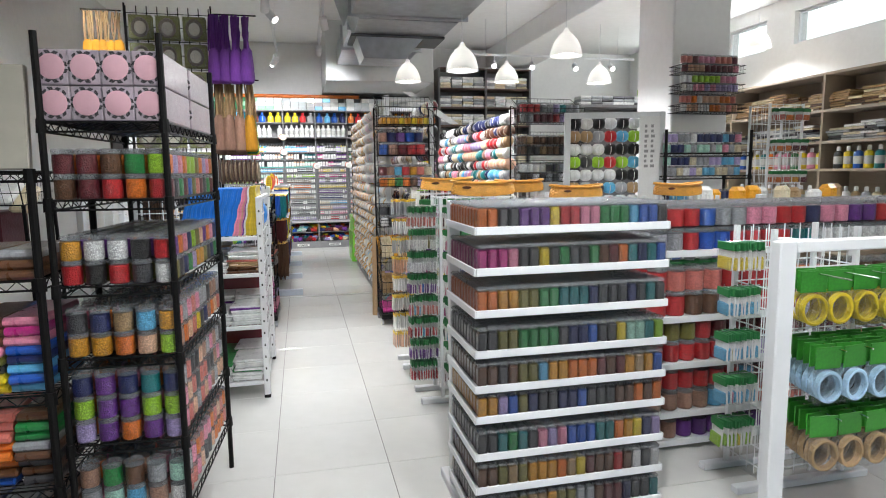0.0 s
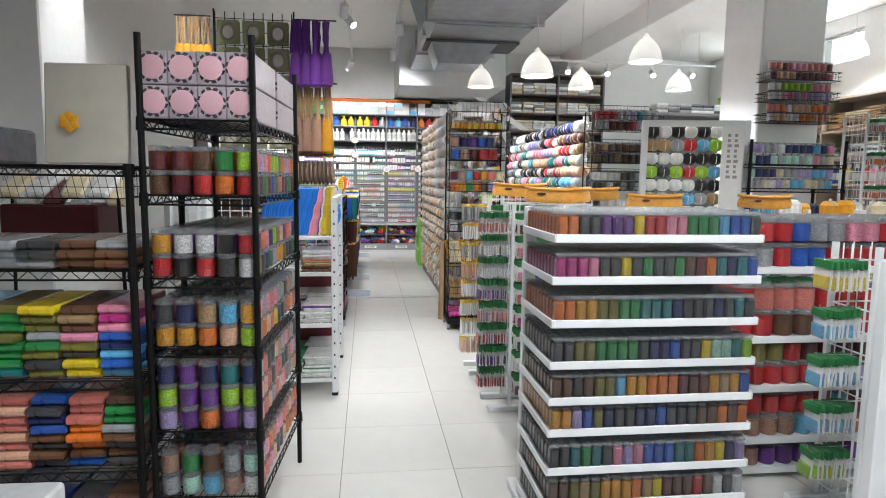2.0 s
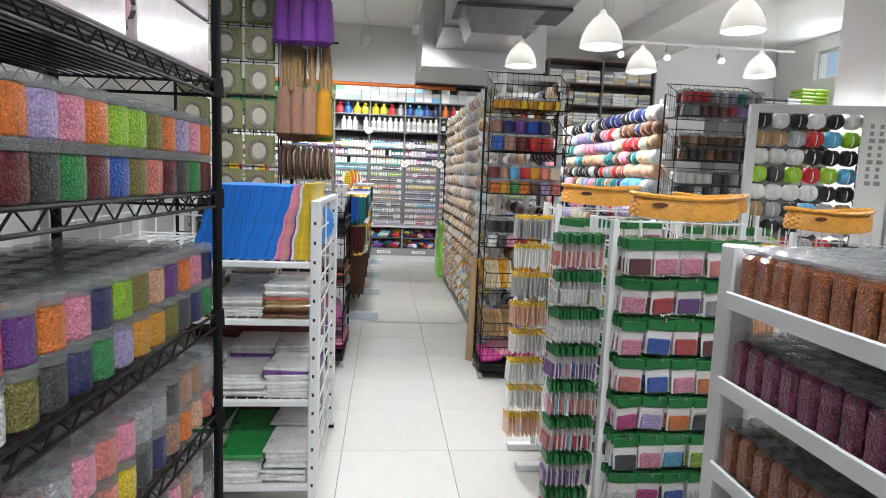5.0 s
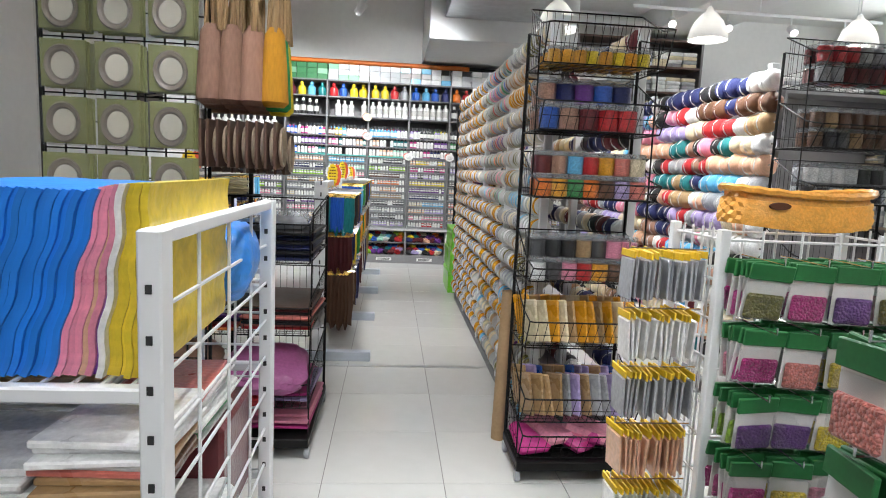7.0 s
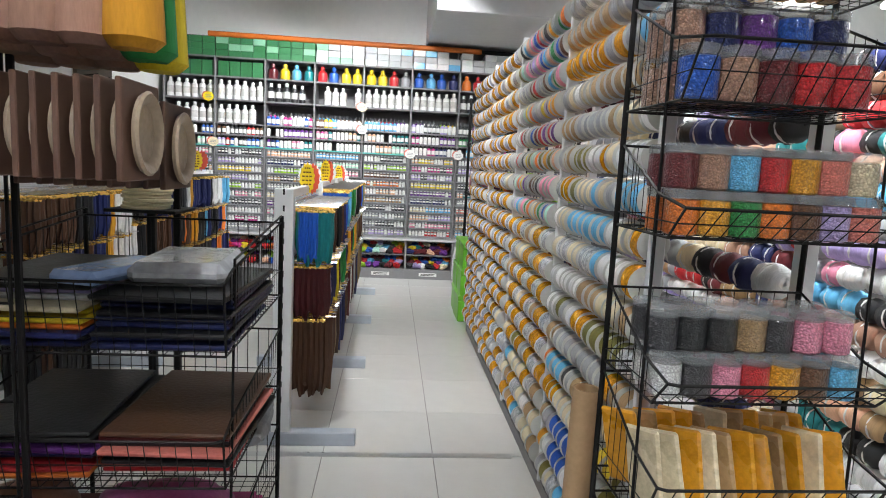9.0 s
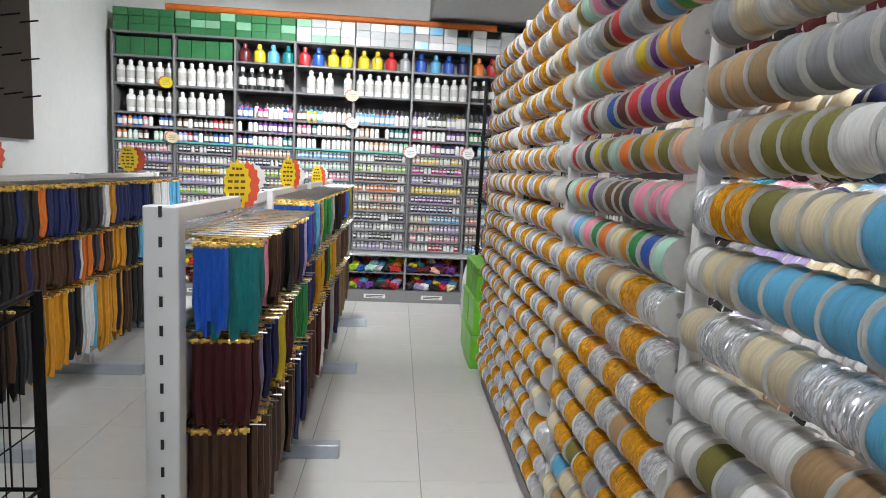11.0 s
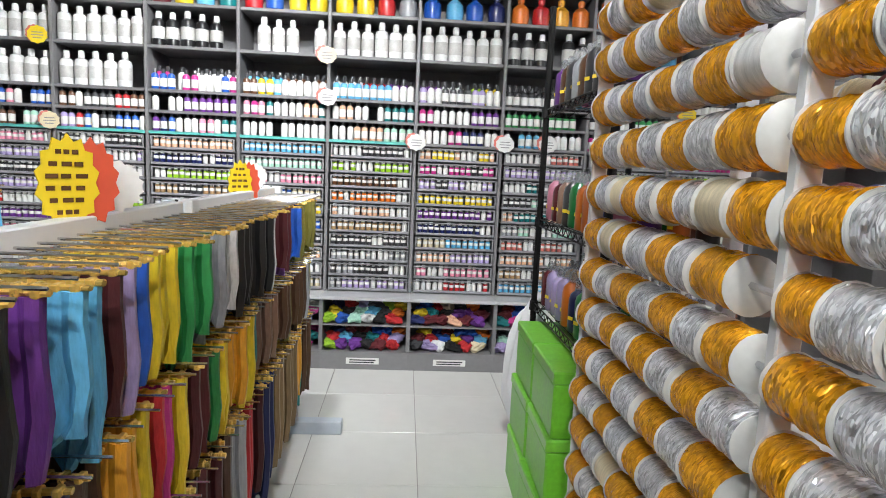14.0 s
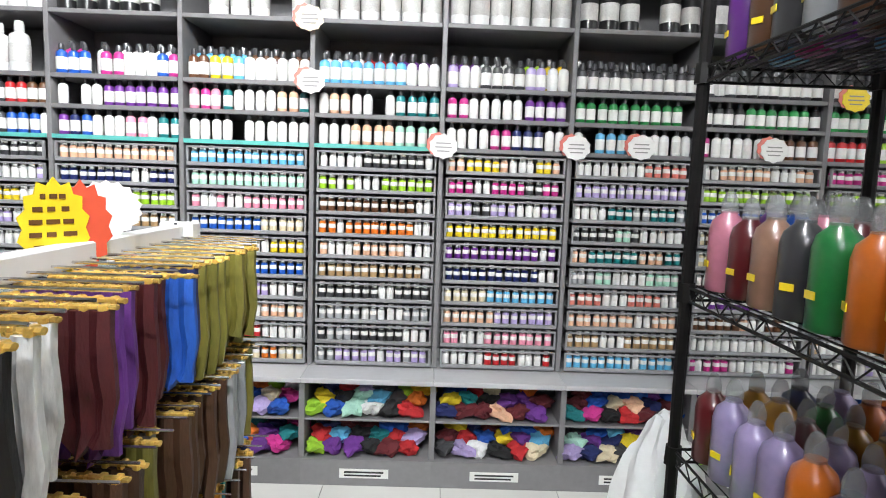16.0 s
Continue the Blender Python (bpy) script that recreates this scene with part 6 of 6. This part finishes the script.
# ---- hanging packet racks ----
def packet_rack(x0, y0, x1, y1, ztop, faces, tiers, pal, peg=0.10, side_kind="trim_pack"):
    """White grid tower with pegs of bead packets on the faces named: 's' towards -y, 'w' towards -x, 'e' towards +x."""
    r = thing("packet_rack", "white wire tower hung with carded bead packets", "display stand")
    for x in (x0, x1):
        for y in (y0, y1):
            part("post", Mesh().box(x - 0.01, y - 0.01, 0.03, x + 0.01, y + 0.01, ztop, 0.002), WHITE_METAL, r)
    part("foot", Mesh().box(x0 - 0.12, y0 - 0.02, 0, x1 + 0.12, y0 + 0.02, 0.03, 0.004).box(x0 - 0.12, y1 - 0.02, 0, x1 + 0.12, y1 + 0.02, 0.03, 0.004), WHITE_METAL, r)
    g = Mesh()
    for i in range(int(ztop / 0.08)):
        z = 0.08 + 0.08 * i
        if z < ztop:
            g.path([(x0, y0, z), (x1, y0, z), (x1, y1, z), (x0, y1, z)], 0.003, 4, closed=True)
    for i in range(1, 5):
        f = i / 5
        for p in ((x0 + f * (x1 - x0), y0), (x0 + f * (x1 - x0), y1), (x0, y0 + f * (y1 - y0)), (x1, y0 + f * (y1 - y0))):
            g.rod((*p, 0.05), (*p, ztop), 0.003, 4)
    part("grid", g, WHITE_METAL, r)
    hooks = Mesh()
    for j in range(tiers):
        z = ztop - 0.05 - (ztop - 0.16) * j / tiers
        for face in faces:
            span = (x1 - x0) if face == "s" else (y1 - y0)
            n = max(2, int(span / 0.080)) if face == "s" else 1
            for i in range(n):
                a = (i + 0.5) / n if face == "s" else 0.3
                c = rnd.choice(pal) if face == "s" or side_kind != "trim_pack" else rnd.choice(["white", "grey", "white", "cream", "peach", "white", "grey"])
                deep = 5 if face == "s" else 13
                for d in range(deep):
                    off = 0.022 + (peg if face == "s" else 0.15) * d / deep
                    if face == "s":
                        p, rz = (x0 + a * (x1 - x0), y0 - off), 0
                    elif face == "w":
                        p, rz = (x0 - off, y0 + a * (y1 - y0)), -90
                    else:
                        p, rz = (x1 + off, y0 + a * (y1 - y0)), 90
                    stock(side_kind if face == "w" else "bead_pack", T(p[0], p[1], z + rnd.uniform(-0.004, 0.003), rz + rnd.uniform(-9, 9)) @ Euler((radians(rnd.uniform(-2, 11) if face == "s" else rnd.uniform(-4, 3)), radians(rnd.uniform(-4, 4)), 0)).to_matrix().to_4x4(), c if rnd.random() < 0.8 or (face == "w" and side_kind == "trim_pack") else rnd.choice(pal), "bead packets")
                q = {"s": (x0 + a * (x1 - x0), y0), "w": (x0, y0 + a * (y1 - y0)), "e": (x1, y0 + a * (y1 - y0))}[face]
                e = {"s": (0, -peg - 0.03), "w": (-0.16, 0), "e": (peg + 0.03, 0)}[face]
                hooks.path([(*q, z + 0.002), (q[0] + e[0], q[1] + e[1], z + 0.002), (q[0] + e[0], q[1] + e[1], z + 0.014)], 0.002, 4)
    part("hook_strip", hooks, CHROME, r)
    return r


PASTEL = ["grey", "pink", "lilac", "white", "orange", "sky blue", "charcoal", "salmon", "sky blue", "blue", "maroon", "red", "white"]
BEADS = ["magenta", "pink", "lime", "olive", "magenta", "purple", "pink", "salmon"]
packet_rack(0.72, 3.14, 1.13, 3.34, 1.125, "sw", 8, BEADS + PASTEL + PASTEL, side_kind="bead_pack")
packet_rack(1.26, 3.80, 1.6, 4.0, 1.12, "s", 8, BEADS)
packet_rack(0.72, 3.76, 1.12, 3.96, 1.14, "sw", 8, BEADS + ["magenta", "yellow"])
packet_rack(1.42, 3.3, 1.85, 3.5, 1.09, "sw", 8, BEADS + PASTEL)
packet_rack(2.2, 3.4, 2.6, 3.6, 1.09, "sw", 8, PASTEL)
packet_rack(1.72, 1.92, 2.1, 2.12, 1.03, "w", 5, ["sky blue", "charcoal", "pink", "lime", "yellow"], side_kind="bead_pack")
# frame with hanging cords and rings near the entrance
hf = thing("cord_display", "white metal frame with hooks of cord packets", "display stand", T(1.40, 1.52, 0))
part("upright", Mesh().box(-0.03, -0.02, 0, 0.03, 0.02, 1.04, 0.004), WHITE_METAL, hf)
part("upright", Mesh().box(0.05, 0.05, 0, 0.09, 0.09, 1.04, 0.004), WHITE_METAL, hf)
part("top_bar", Mesh().box(0.03, -0.02, 1.005, 0.9, 0.02, 1.04, 0.004).box(0.05, 0.03, 0.98, 0.09, 0.05, 1.04, 0.004), WHITE_METAL, hf)
for i in range(5):
    for j, c in enumerate(("yellow", "sky blue", "tan")):
        z = 0.87 - 0.24 * j
        for d in range(6 if j else 3):
            ck = thing("cord_pack", "%s cord coil hung on a green card" % c, "cord packet", T(1.74 + 0.11 * i - 0.008 * d, 1.80 - 0.034 * d, z, rnd.uniform(-8, 8)), "cord packets")
            part("header_card", Mesh().box(-0.05, -0.002, -0.045, 0.05, 0.002, 0.03, 0.001), mat("bright green header", (0.03, 0.22, 0.02), 0.4, scale=90, vary=0.3, bump=0.05), ck)
            part("bag", Mesh().box(-0.054, -0.016, -0.165, 0.054, 0.004, -0.045, 0.005), CLEAR, ck)
            ring = Mesh()
            for q in range(3):
                ring.path([(0.045 * math.cos(a), -0.006 * q, -0.105 + 0.05 * math.sin(a)) for a in [i2 * math.pi / 10 for i2 in range(20)]], 0.0055 + 0.0008 * q, 6, closed=True)
            part("coil", ring, mat("twisted cord " + c, tuple(0.3 + 0.6 * v for v in PAL[c]) if c == "sky blue" else PAL[c], 0.5, scale=240, vary=0.4, bump=0.8), ck)
        part("hook", Mesh().rod((0.34 + 0.11 * i, 0.33, z + 0.02), (0.34 + 0.11 * i, 0.08, z + 0.02), 0.003), CHROME, hf)


# wicker bag bases stacked on the packet towers
def wicker(M):
    """Two shallow oval trays of woven cane, one in the other, with a dark disc painted for a hand slot's shade."""
    w = thing("wicker_base", "orange varnished wicker bag base with handle slot", "wicker base", M, "wicker bases")
    n, rows = 72, 7
    for k in range(2):
        vs, fs = [], []
        for j in range(rows):
            for i in range(n):
                a = 2 * math.pi * i / n
                weave = 0.0035 * (1 if (i // 2 + j) % 2 else -1)
                r = 1.0 - 0.05 * k - 0.035 * abs(j - 2) / 4 + weave / 0.17
                flat = 1.0 if abs(math.sin(a)) < 0.85 else 0.97
                vs.append((0.178 * r * math.cos(a) * flat, 0.082 * r * math.sin(a), 0.002 + 0.018 * k + 0.0085 * j + 0.006 * math.cos(2 * a)))
        for j in range(rows - 1):
            fs += [(j * n + i, j * n + (i + 1) % n, (j + 1) * n + (i + 1) % n, (j + 1) * n + i) for i in range(n)]
        for shrink, dz in ((0.86, 0.0), (0.84, -0.026 + 0.012 * k)):
            vs += [(x * shrink, y * shrink, z + dz) for x, y, z in vs[(rows - 1) * n:rows * n]]
        for j in (rows - 1, rows):
            fs += [(j * n + i, j * n + (i + 1) % n, (j + 1) * n + (i + 1) % n, (j + 1) * n + i) for i in range(n)]
        fs += [tuple(reversed(range(n))), tuple(range((rows + 1) * n, (rows + 2) * n))]
        part("tray", Mesh().add(vs, fs), WICKER, w)
    part("rim", Mesh().path([(0.176 * math.cos(a), 0.081 * math.sin(a), 0.072 + 0.006 * math.cos(2 * a) + 0.002 * (i % 2)) for i, a in enumerate([q * math.pi / 24 for q in range(48)])], 0.0075, 6, closed=True), WICKER, w)
    # no opening here: a dark disc paints the shade of the hand slot
    part("slot", Mesh().lathe([(0.024, -0.003), (0.026, 0.0), (0.024, 0.003)], 14, M=Matrix.Translation((-0.105, -0.0715, 0.045)) @ Matrix.Rotation(radians(90), 4, "X") @ Matrix.Diagonal((1.0, 0.3, 1, 1))), mat("painted slot shade", (0.10, 0.03, 0.008), 0.8), w, "dark disc painted for the shade in a hand slot")


for x, y, rz in ((0.93, 3.86, 8), (0.985, 3.24, -4), (1.44, 3.90, 6), (1.62, 3.40, 8), (2.38, 3.5, 5)):
    wicker(T(x, y, 1.143 if x < 0.95 else 1.128 if x < 1 else 1.123 if x < 1.5 else 1.093, rz))

# ---- second gondola of yarn, its end stand, and the rack beyond ----
g2 = thing("yarn_gondola", "white rack with rods of yarn spools", "display rack")
for y in (5.75, 7.2, 8.6):
    part("post", Mesh().box(2.02, y - 0.02, 0, 2.06, y + 0.02, 1.86, 0.003), WHITE_METAL, g2)
part("base", Mesh().box(1.95, 5.7, 0, 2.5, 8.6, 0.06, 0.004), GREY_BOARD, g2)
for j in range(16):
    z = 0.155 + 0.107 * j
    part("rod", Mesh().rod((1.98, 5.6, z), (1.98, 8.6, z), 0.006), CHROME, g2)
    prev = "white"
    y = 5.6
    while y < 8.5:
        pal = ["black", "white", "black", "navy", "black", "cream", "olive"] if j == 15 else ["white", "white", "cream", "grey", "brown", "red", "pink", "navy", "teal", "tan", "white", "peach", "dusky", "black", "black", "sky blue", "lilac"] if j > 8 else ["white", "cream", "black", "tan", "grey", "navy", "red", "maroon", "pink", "sky blue", "dusky", "teal", "peach", "lilac", "black"]
        c = prev if rnd.random() < 0.45 else rnd.choice(pal)
        prev = c
        fat = rnd.uniform(0.95, 1.2)
        stock("yarn_ball", Matrix.Translation((1.98 + rnd.uniform(-0.012, 0.008), y, z)) @ Matrix.Rotation(rnd.uniform(0, 6), 4, "Y") @ Euler((rnd.uniform(-0.12, 0.12), 0, rnd.uniform(-0.12, 0.12))).to_matrix().to_4x4() @ Matrix.Diagonal((fat, rnd.uniform(0.95, 1.1), fat, 1)), c, "yarn on rods")
        y += 0.108
EC2 = (1.96, 2.56, 5.28, 5.54)
endcap(*EC2, [(0.10, 0.14), (0.45, 0.1), (0.8, 0.1), (1.16, 0.08), (1.41, 0.10), (1.70, 0.12)], 1.87)
for z, pal in ((1.705, ["maroon", "lilac", "red", "grey", "teal"]), (1.415, ["brown", "tan", "brown", "charcoal"]), (1.165, ["grey", "charcoal", "white", "silver"]), (0.805, ["tan", "grey"])):
    jars("bead_jar", 1.97, 2.55, 5.32, z, 0.064, pal, 2 if z > 1.1 else 1, 0.088, s=0.85, depth=2)
G3 = pose(2.30, 5.02, 0, 0, 0, -14)
g3 = thing("yarn_rack", "white metal rack with black and white yarn spools", "display rack", G3)
for x in (0, 0.82):
    part("post", Mesh().box(x - 0.025, -0.02, 0, x + 0.025, 0.03, 1.76, 0.003), WHITE_METAL, g3)
part("top_bar", Mesh().box(0.025, -0.015, 1.71, 0.795, 0.025, 1.76, 0.003), WHITE_METAL, g3)
sb = part("sign_board", Mesh().box(0.62, -0.03, 0.9, 0.80, -0.022, 1.72, 0.002), PAPER, g3, "white sign board with black print")
sign = Mesh()
for i in range(9):
    for x in (0.665, 0.72):
        sign.box(x, -0.0315, 1.28 + 0.043 * i, x + 0.022 + 0.012 * (i % 3 == 0), -0.0302, 1.305 + 0.043 * i)
part("print", sign, mat("grey print", (0.28, 0.27, 0.27), 0.6, bump=0.0), sb)
for j in range(14):
    z = 0.20 + 0.113 * j
    part("rod", Mesh().rod((0, 0.06, z), (0.82, 0.06, z), 0.006), CHROME, g3)
    for i in range(7):
        c = rnd.choice(["black", "white", "white", "black", "white"]) if j % 2 == 1 else rnd.choice(["lime", "red", "grey", "sky blue", "tan", "charcoal"])
        stock("yarn_ball", G3 @ Matrix.Translation((0.02 + 0.105 * i, 0.06, z)) @ Matrix.Rotation(radians(-90), 4, "Z"), c, "yarn on rods")

packet_rack(4.22, 4.85, 4.58, 5.1, 1.85, "s", 6, ["orange", "salmon", "maroon", "amber"])
tb = thing("bag_counter", "white counter carrying clear bags of wooden pieces", "counter", T(2.95, 4.0, 0))
part("top", Mesh().box(0, 0, 0.93, 1.5, 0.4, 0.96, 0.004), WHITE_METAL, tb)
for x in (0.04, 1.42):
    part("leg", Mesh().box(x, 0.03, 0, x + 0.04, 0.07, 0.93, 0.003), WHITE_METAL, tb)
    part("leg", Mesh().box(x, 0.33, 0, x + 0.04, 0.37, 0.93, 0.003), WHITE_METAL, tb)
for i in range(10):
    c = rnd.choice(["cream", "tan", "white", "amber"])
    single("clear_bag", Mesh().box(-0.06, -0.05, 0, 0.06, 0.05, 0.15, 0.03), colour("bag", c), "plump clear bag of %s wooden pieces" % c, "bag", T(3.05 + 0.143 * i, 4.12 + rnd.uniform(0, 0.12), 0.961, rnd.uniform(-30, 30), rnd.uniform(0.85, 1.15)), "clear bags")
# pale stack beside the entrance aisle
for k in range(5):
    c = ["pink", "white", "lilac", "white", "grey", "lilac", "pink"][k]
    single("boxed_set", Mesh().box(0, 0, 0, 0.30, 0.34, 0.12, 0.006), mat("pale box " + c, tuple(0.35 + 0.45 * v for v in PAL[c]), 0.35, scale=30, vary=0.25, bump=0.05, coat=0.4), "pale %s boxed craft set stacked by the aisle" % c, "box", T(-0.99 + 0.01 * (k % 3), 1.0 + 0.012 * (k % 2), 0.002 + 0.1215 * k, (k * 37) % 7 - 3), "boxed sets")

# ---- rack at the column ----
wire_rack("wire_rack", "low black rack of clear bead boxes by column", T(3.08, 4.72, 0), 0.85, 0.34, 1.6, [0.3, 0.6, 0.9, 1.2, 1.4], 0.013)
for z in (0.605, 0.905, 1.205, 1.405):
    for lv in range(2):
        jars("bead_jar", 3.09, 3.92, 4.77, z + 0.09 * lv, 0.064, ["white", "lilac", "pink", "grey", "mint", "sky blue", "cream", "navy"], 1, s=0.85)
cb = thing("wall_baskets", "black wire baskets of bead boxes fixed to column", "wire baskets")
for k, z in enumerate((1.79, 1.975, 2.15)):
    basket(cb, 3.46, 5.06, z, 4.115, 5.29, 0.07)
    for lv in range(2):
        jars("bead_jar", 3.47, 4.10, 5.11 + 0.02 * lv, z + 0.006 + 0.082 * lv, 0.06, [["salmon", "orange", "peach", "white"], ["white", "lime", "pink", "white", "pink", "lilac"], ["salmon", "maroon", "peach", "pink"]][k], 1, s=0.76)

# ---- east wall shelving ----
for k in range(7):
    y = -0.2 + 1.55 * k
    b = thing("wall_shelf", "brown wooden wall shelving with boxes and bottles", "shelving", T(5.95, y, 0), "east wall shelving")
    part("side_panel", Mesh().box(0, 0, 0, 0.45, 0.03, 2.35, 0.002), WOOD, b)
    part("back_panel", Mesh().box(0.432, 0.03, 0, 0.448, 1.55, 2.35), WOOD, b)
    for z in (0.3, 0.8, 1.25, 1.57, 1.93, 2.35):
        part("shelf", Mesh().box(0.0, 0.03, z - 0.03, 0.432, 1.55, z, 0.002), WOOD, b)
    for i in range(11):
        c = rnd.choice(["purple", "green", "orange", "yellow", "pink", "teal", "blue", "charcoal"])
        stock("glue_bottle", T(6.05, y + 0.1 + 0.13 * i, 1.25, 0, 1.25), c, "large bottles")
        stock("glue_bottle", T(6.05, y + 0.1 + 0.13 * i, 0.8, 0, 1.25), rnd.choice(["cream", "tan", "white", "grey"]), "large bottles")
    for z, pal in ((1.57, ["white", "cream", "grey", "charcoal"]), (1.93, ["tan", "cream", "tan", "brown"])):
        for i in range(7):
            for q in range(rnd.randint(4, 9)):
                stock("folded_cloth", Matrix.Translation((6.12 + rnd.uniform(-0.03, 0.03), y + 0.15 + 0.21 * i, z + 0.001 + 0.029 * q)) @ Euler((0, 0, rnd.uniform(-0.15, 0.15))).to_matrix().to_4x4(), rnd.choice(pal), "folded cloth")

# ---- far back shelving beyond the bulkhead ----
b2 = thing("upper_shelf", "tall dark shelving with white boxed rolls at back", "shelving", T(2.45, 10.72, 0))
for x in (0, 0.86, 1.7):
    part("side_panel", Mesh().box(x, 0, 0, x + 0.03, 0.39, 3.1, 0.002), GREY_BOARD, b2)
part("back_panel", Mesh().box(0.03, 0.37, 0, 1.7, 0.385, 3.1), GREY_BOARD, b2)
for z in (0.4, 0.9, 1.4, 1.75, 2.1, 2.42, 2.75, 3.1):
    part("shelf", Mesh().box(0.03, 0, z - 0.025, 0.86, 0.37, z, 0.002).box(0.89, 0, z - 0.025, 1.7, 0.37, z, 0.002), mat("brown shelf edge", (0.12, 0.07, 0.05), 0.5, scale=30, vary=0.2, bump=0.05), b2)
for z in (1.4, 1.75, 2.1, 2.42, 2.75):
    for i in range(8):
        for q in range(4):
            stock("folded_cloth", T(2.58 + 0.205 * i, 10.88, z + 0.001 + 0.05 * q, rnd.uniform(-4, 4), 0.97) @ Matrix.Diagonal((1, 1, 1.7, 1)), rnd.choice(["white", "white", "cream", "grey"]), "folded cloth")
for i in range(8):
    for q in range(6 if i > 5 else 3):
        stock("folded_cloth", T(4.72 + 0.2 * i, 9.72, 2.361 + 0.05 * q, 0) @ Matrix.Diagonal((1, 1, 1.7, 1)), "lime" if i > 5 else rnd.choice(["white", "grey", "charcoal"]), "folded cloth")
fs = thing("far_shelf", "grey storage shelf with folded stock on top", "shelving")
part("top", Mesh().box(4.6, 9.52, 2.31, 6.3, 9.92, 2.36, 0.004), GREY_BOARD, fs)
part("side_panel", Mesh().box(4.6, 9.52, 0, 4.63, 9.92, 2.31), GREY_BOARD, fs)
part("side_panel", Mesh().box(6.27, 9.52, 0, 6.3, 9.92, 2.31), GREY_BOARD, fs)
part("back_panel", Mesh().box(4.63, 9.9, 0, 6.27, 9.92, 2.31), GREY_BOARD, fs)

single("diagonal_brace", hopper(1.50, 1.66, 2.80, 2.58, 2.74, 2.10, 10.45, 10.5), WALL_PAINT, "white painted diagonal brace under the bulkhead", "brace")
sp = thing("loudspeaker", "small black loudspeaker box fixed under the ceiling", "loudspeaker", T(6.0, 8.98, 3.22))
part("cabinet", Mesh().box(-0.10, -0.09, 0.0, 0.10, 0.09, 0.24, 0.012), BLACK_METAL, sp)
part("grille", Mesh().box(-0.085, -0.094, 0.015, 0.085, -0.0905, 0.225, 0.002), mat("dark speaker cloth", (0.02, 0.02, 0.021), 0.8, scale=300, vary=0.4, bump=0.4), sp)
part("bracket", Mesh().rod((0, 0, 0.24), (0, 0, ZC - 3.22), 0.012, 8), BLACK_METAL, sp)
ls = thing("roll_stand", "black metal stand with a square top plate", "display stand", T(-0.83, 6.3, 0))
part("post", Mesh().box(-0.015, -0.015, 0.0, 0.015, 0.015, 1.03, 0.003), BLACK_METAL, ls)
part("post", Mesh().box(0.085, -0.012, 0.0, 0.109, 0.012, 1.42, 0.003), BLACK_METAL, ls)
part("top_plate", Mesh().box(-0.13, -0.12, 1.03, 0.13, 0.12, 1.042, 0.003), BLACK_METAL, ls)
for k in range(7):
    single("ribbon_roll", Mesh().lathe([(0.02, 0.0), (0.085, 0.0), (0.089, 0.003), (0.089, 0.010), (0.085, 0.013), (0.02, 0.013)], 24), mat("cream ribbon", (0.62, 0.55, 0.34), 0.45, scale=120, vary=0.25, bump=0.3, coat=0.3), "flat cream ribbon roll in a stack", "ribbon roll", T(-0.84 + 0.006 * (k % 3), 6.27 + 0.005 * (k % 2), 1.0425 + 0.0135 * k), "stacked ribbon rolls")

put_out()

# ---- floor tiles: pieces last ----
tile_me = Mesh().box(0.0012, 0.0012, -0.0055, 0.4788, 0.4788, 0.0, 0.0012).data("tile", [TILE_MAT], smooth=False)
rest = Mesh()
i0, i1 = math.floor((XW - 0.34) / 0.48), math.ceil((XE - 0.34) / 0.48)
for i in range(i0, i1):
    for j in range(-12, 18):
        x, y = 0.33 + 0.48 * i, 2.99 + 0.48 * j
        if -1.3 < x < 2.0 and -0.1 < y < 11:
            t = new("tile", tile_me)
            t.parent = floor
            t.matrix_basis = T(x, y, 0)
        elif x > XW - 0.48 and YS - 0.48 < y < YN:
            rest.box(x + 0.0012, y + 0.0012, -0.0055, x + 0.4788, y + 0.4788, 0.0, 0.0012)
tagged(part("tiling", rest, TILE_MAT, floor, "pale glazed floor tiles", smooth=False), kind="stuff")
part("threshold", Mesh().box(-2.4, 6.33, 0.001, 0.68, 6.37, 0.003), mat("metal threshold", (0.45, 0.45, 0.44), 0.3, 0.5), floor, "thin metal joint strip")

# ---- the plan above is drawn in units of 1.25 m: bring it to metres ----
UNIT = 1.25
for me in bpy.data.meshes:
    me.transform(Matrix.Scale(UNIT, 4))
for ob in scene.objects:
    if ob.type != "CAMERA":
        ob.location *= UNIT
for li in bpy.data.lights:
    if li.type == "AREA":
        li.size, li.size_y = li.size * UNIT, li.size_y * UNIT
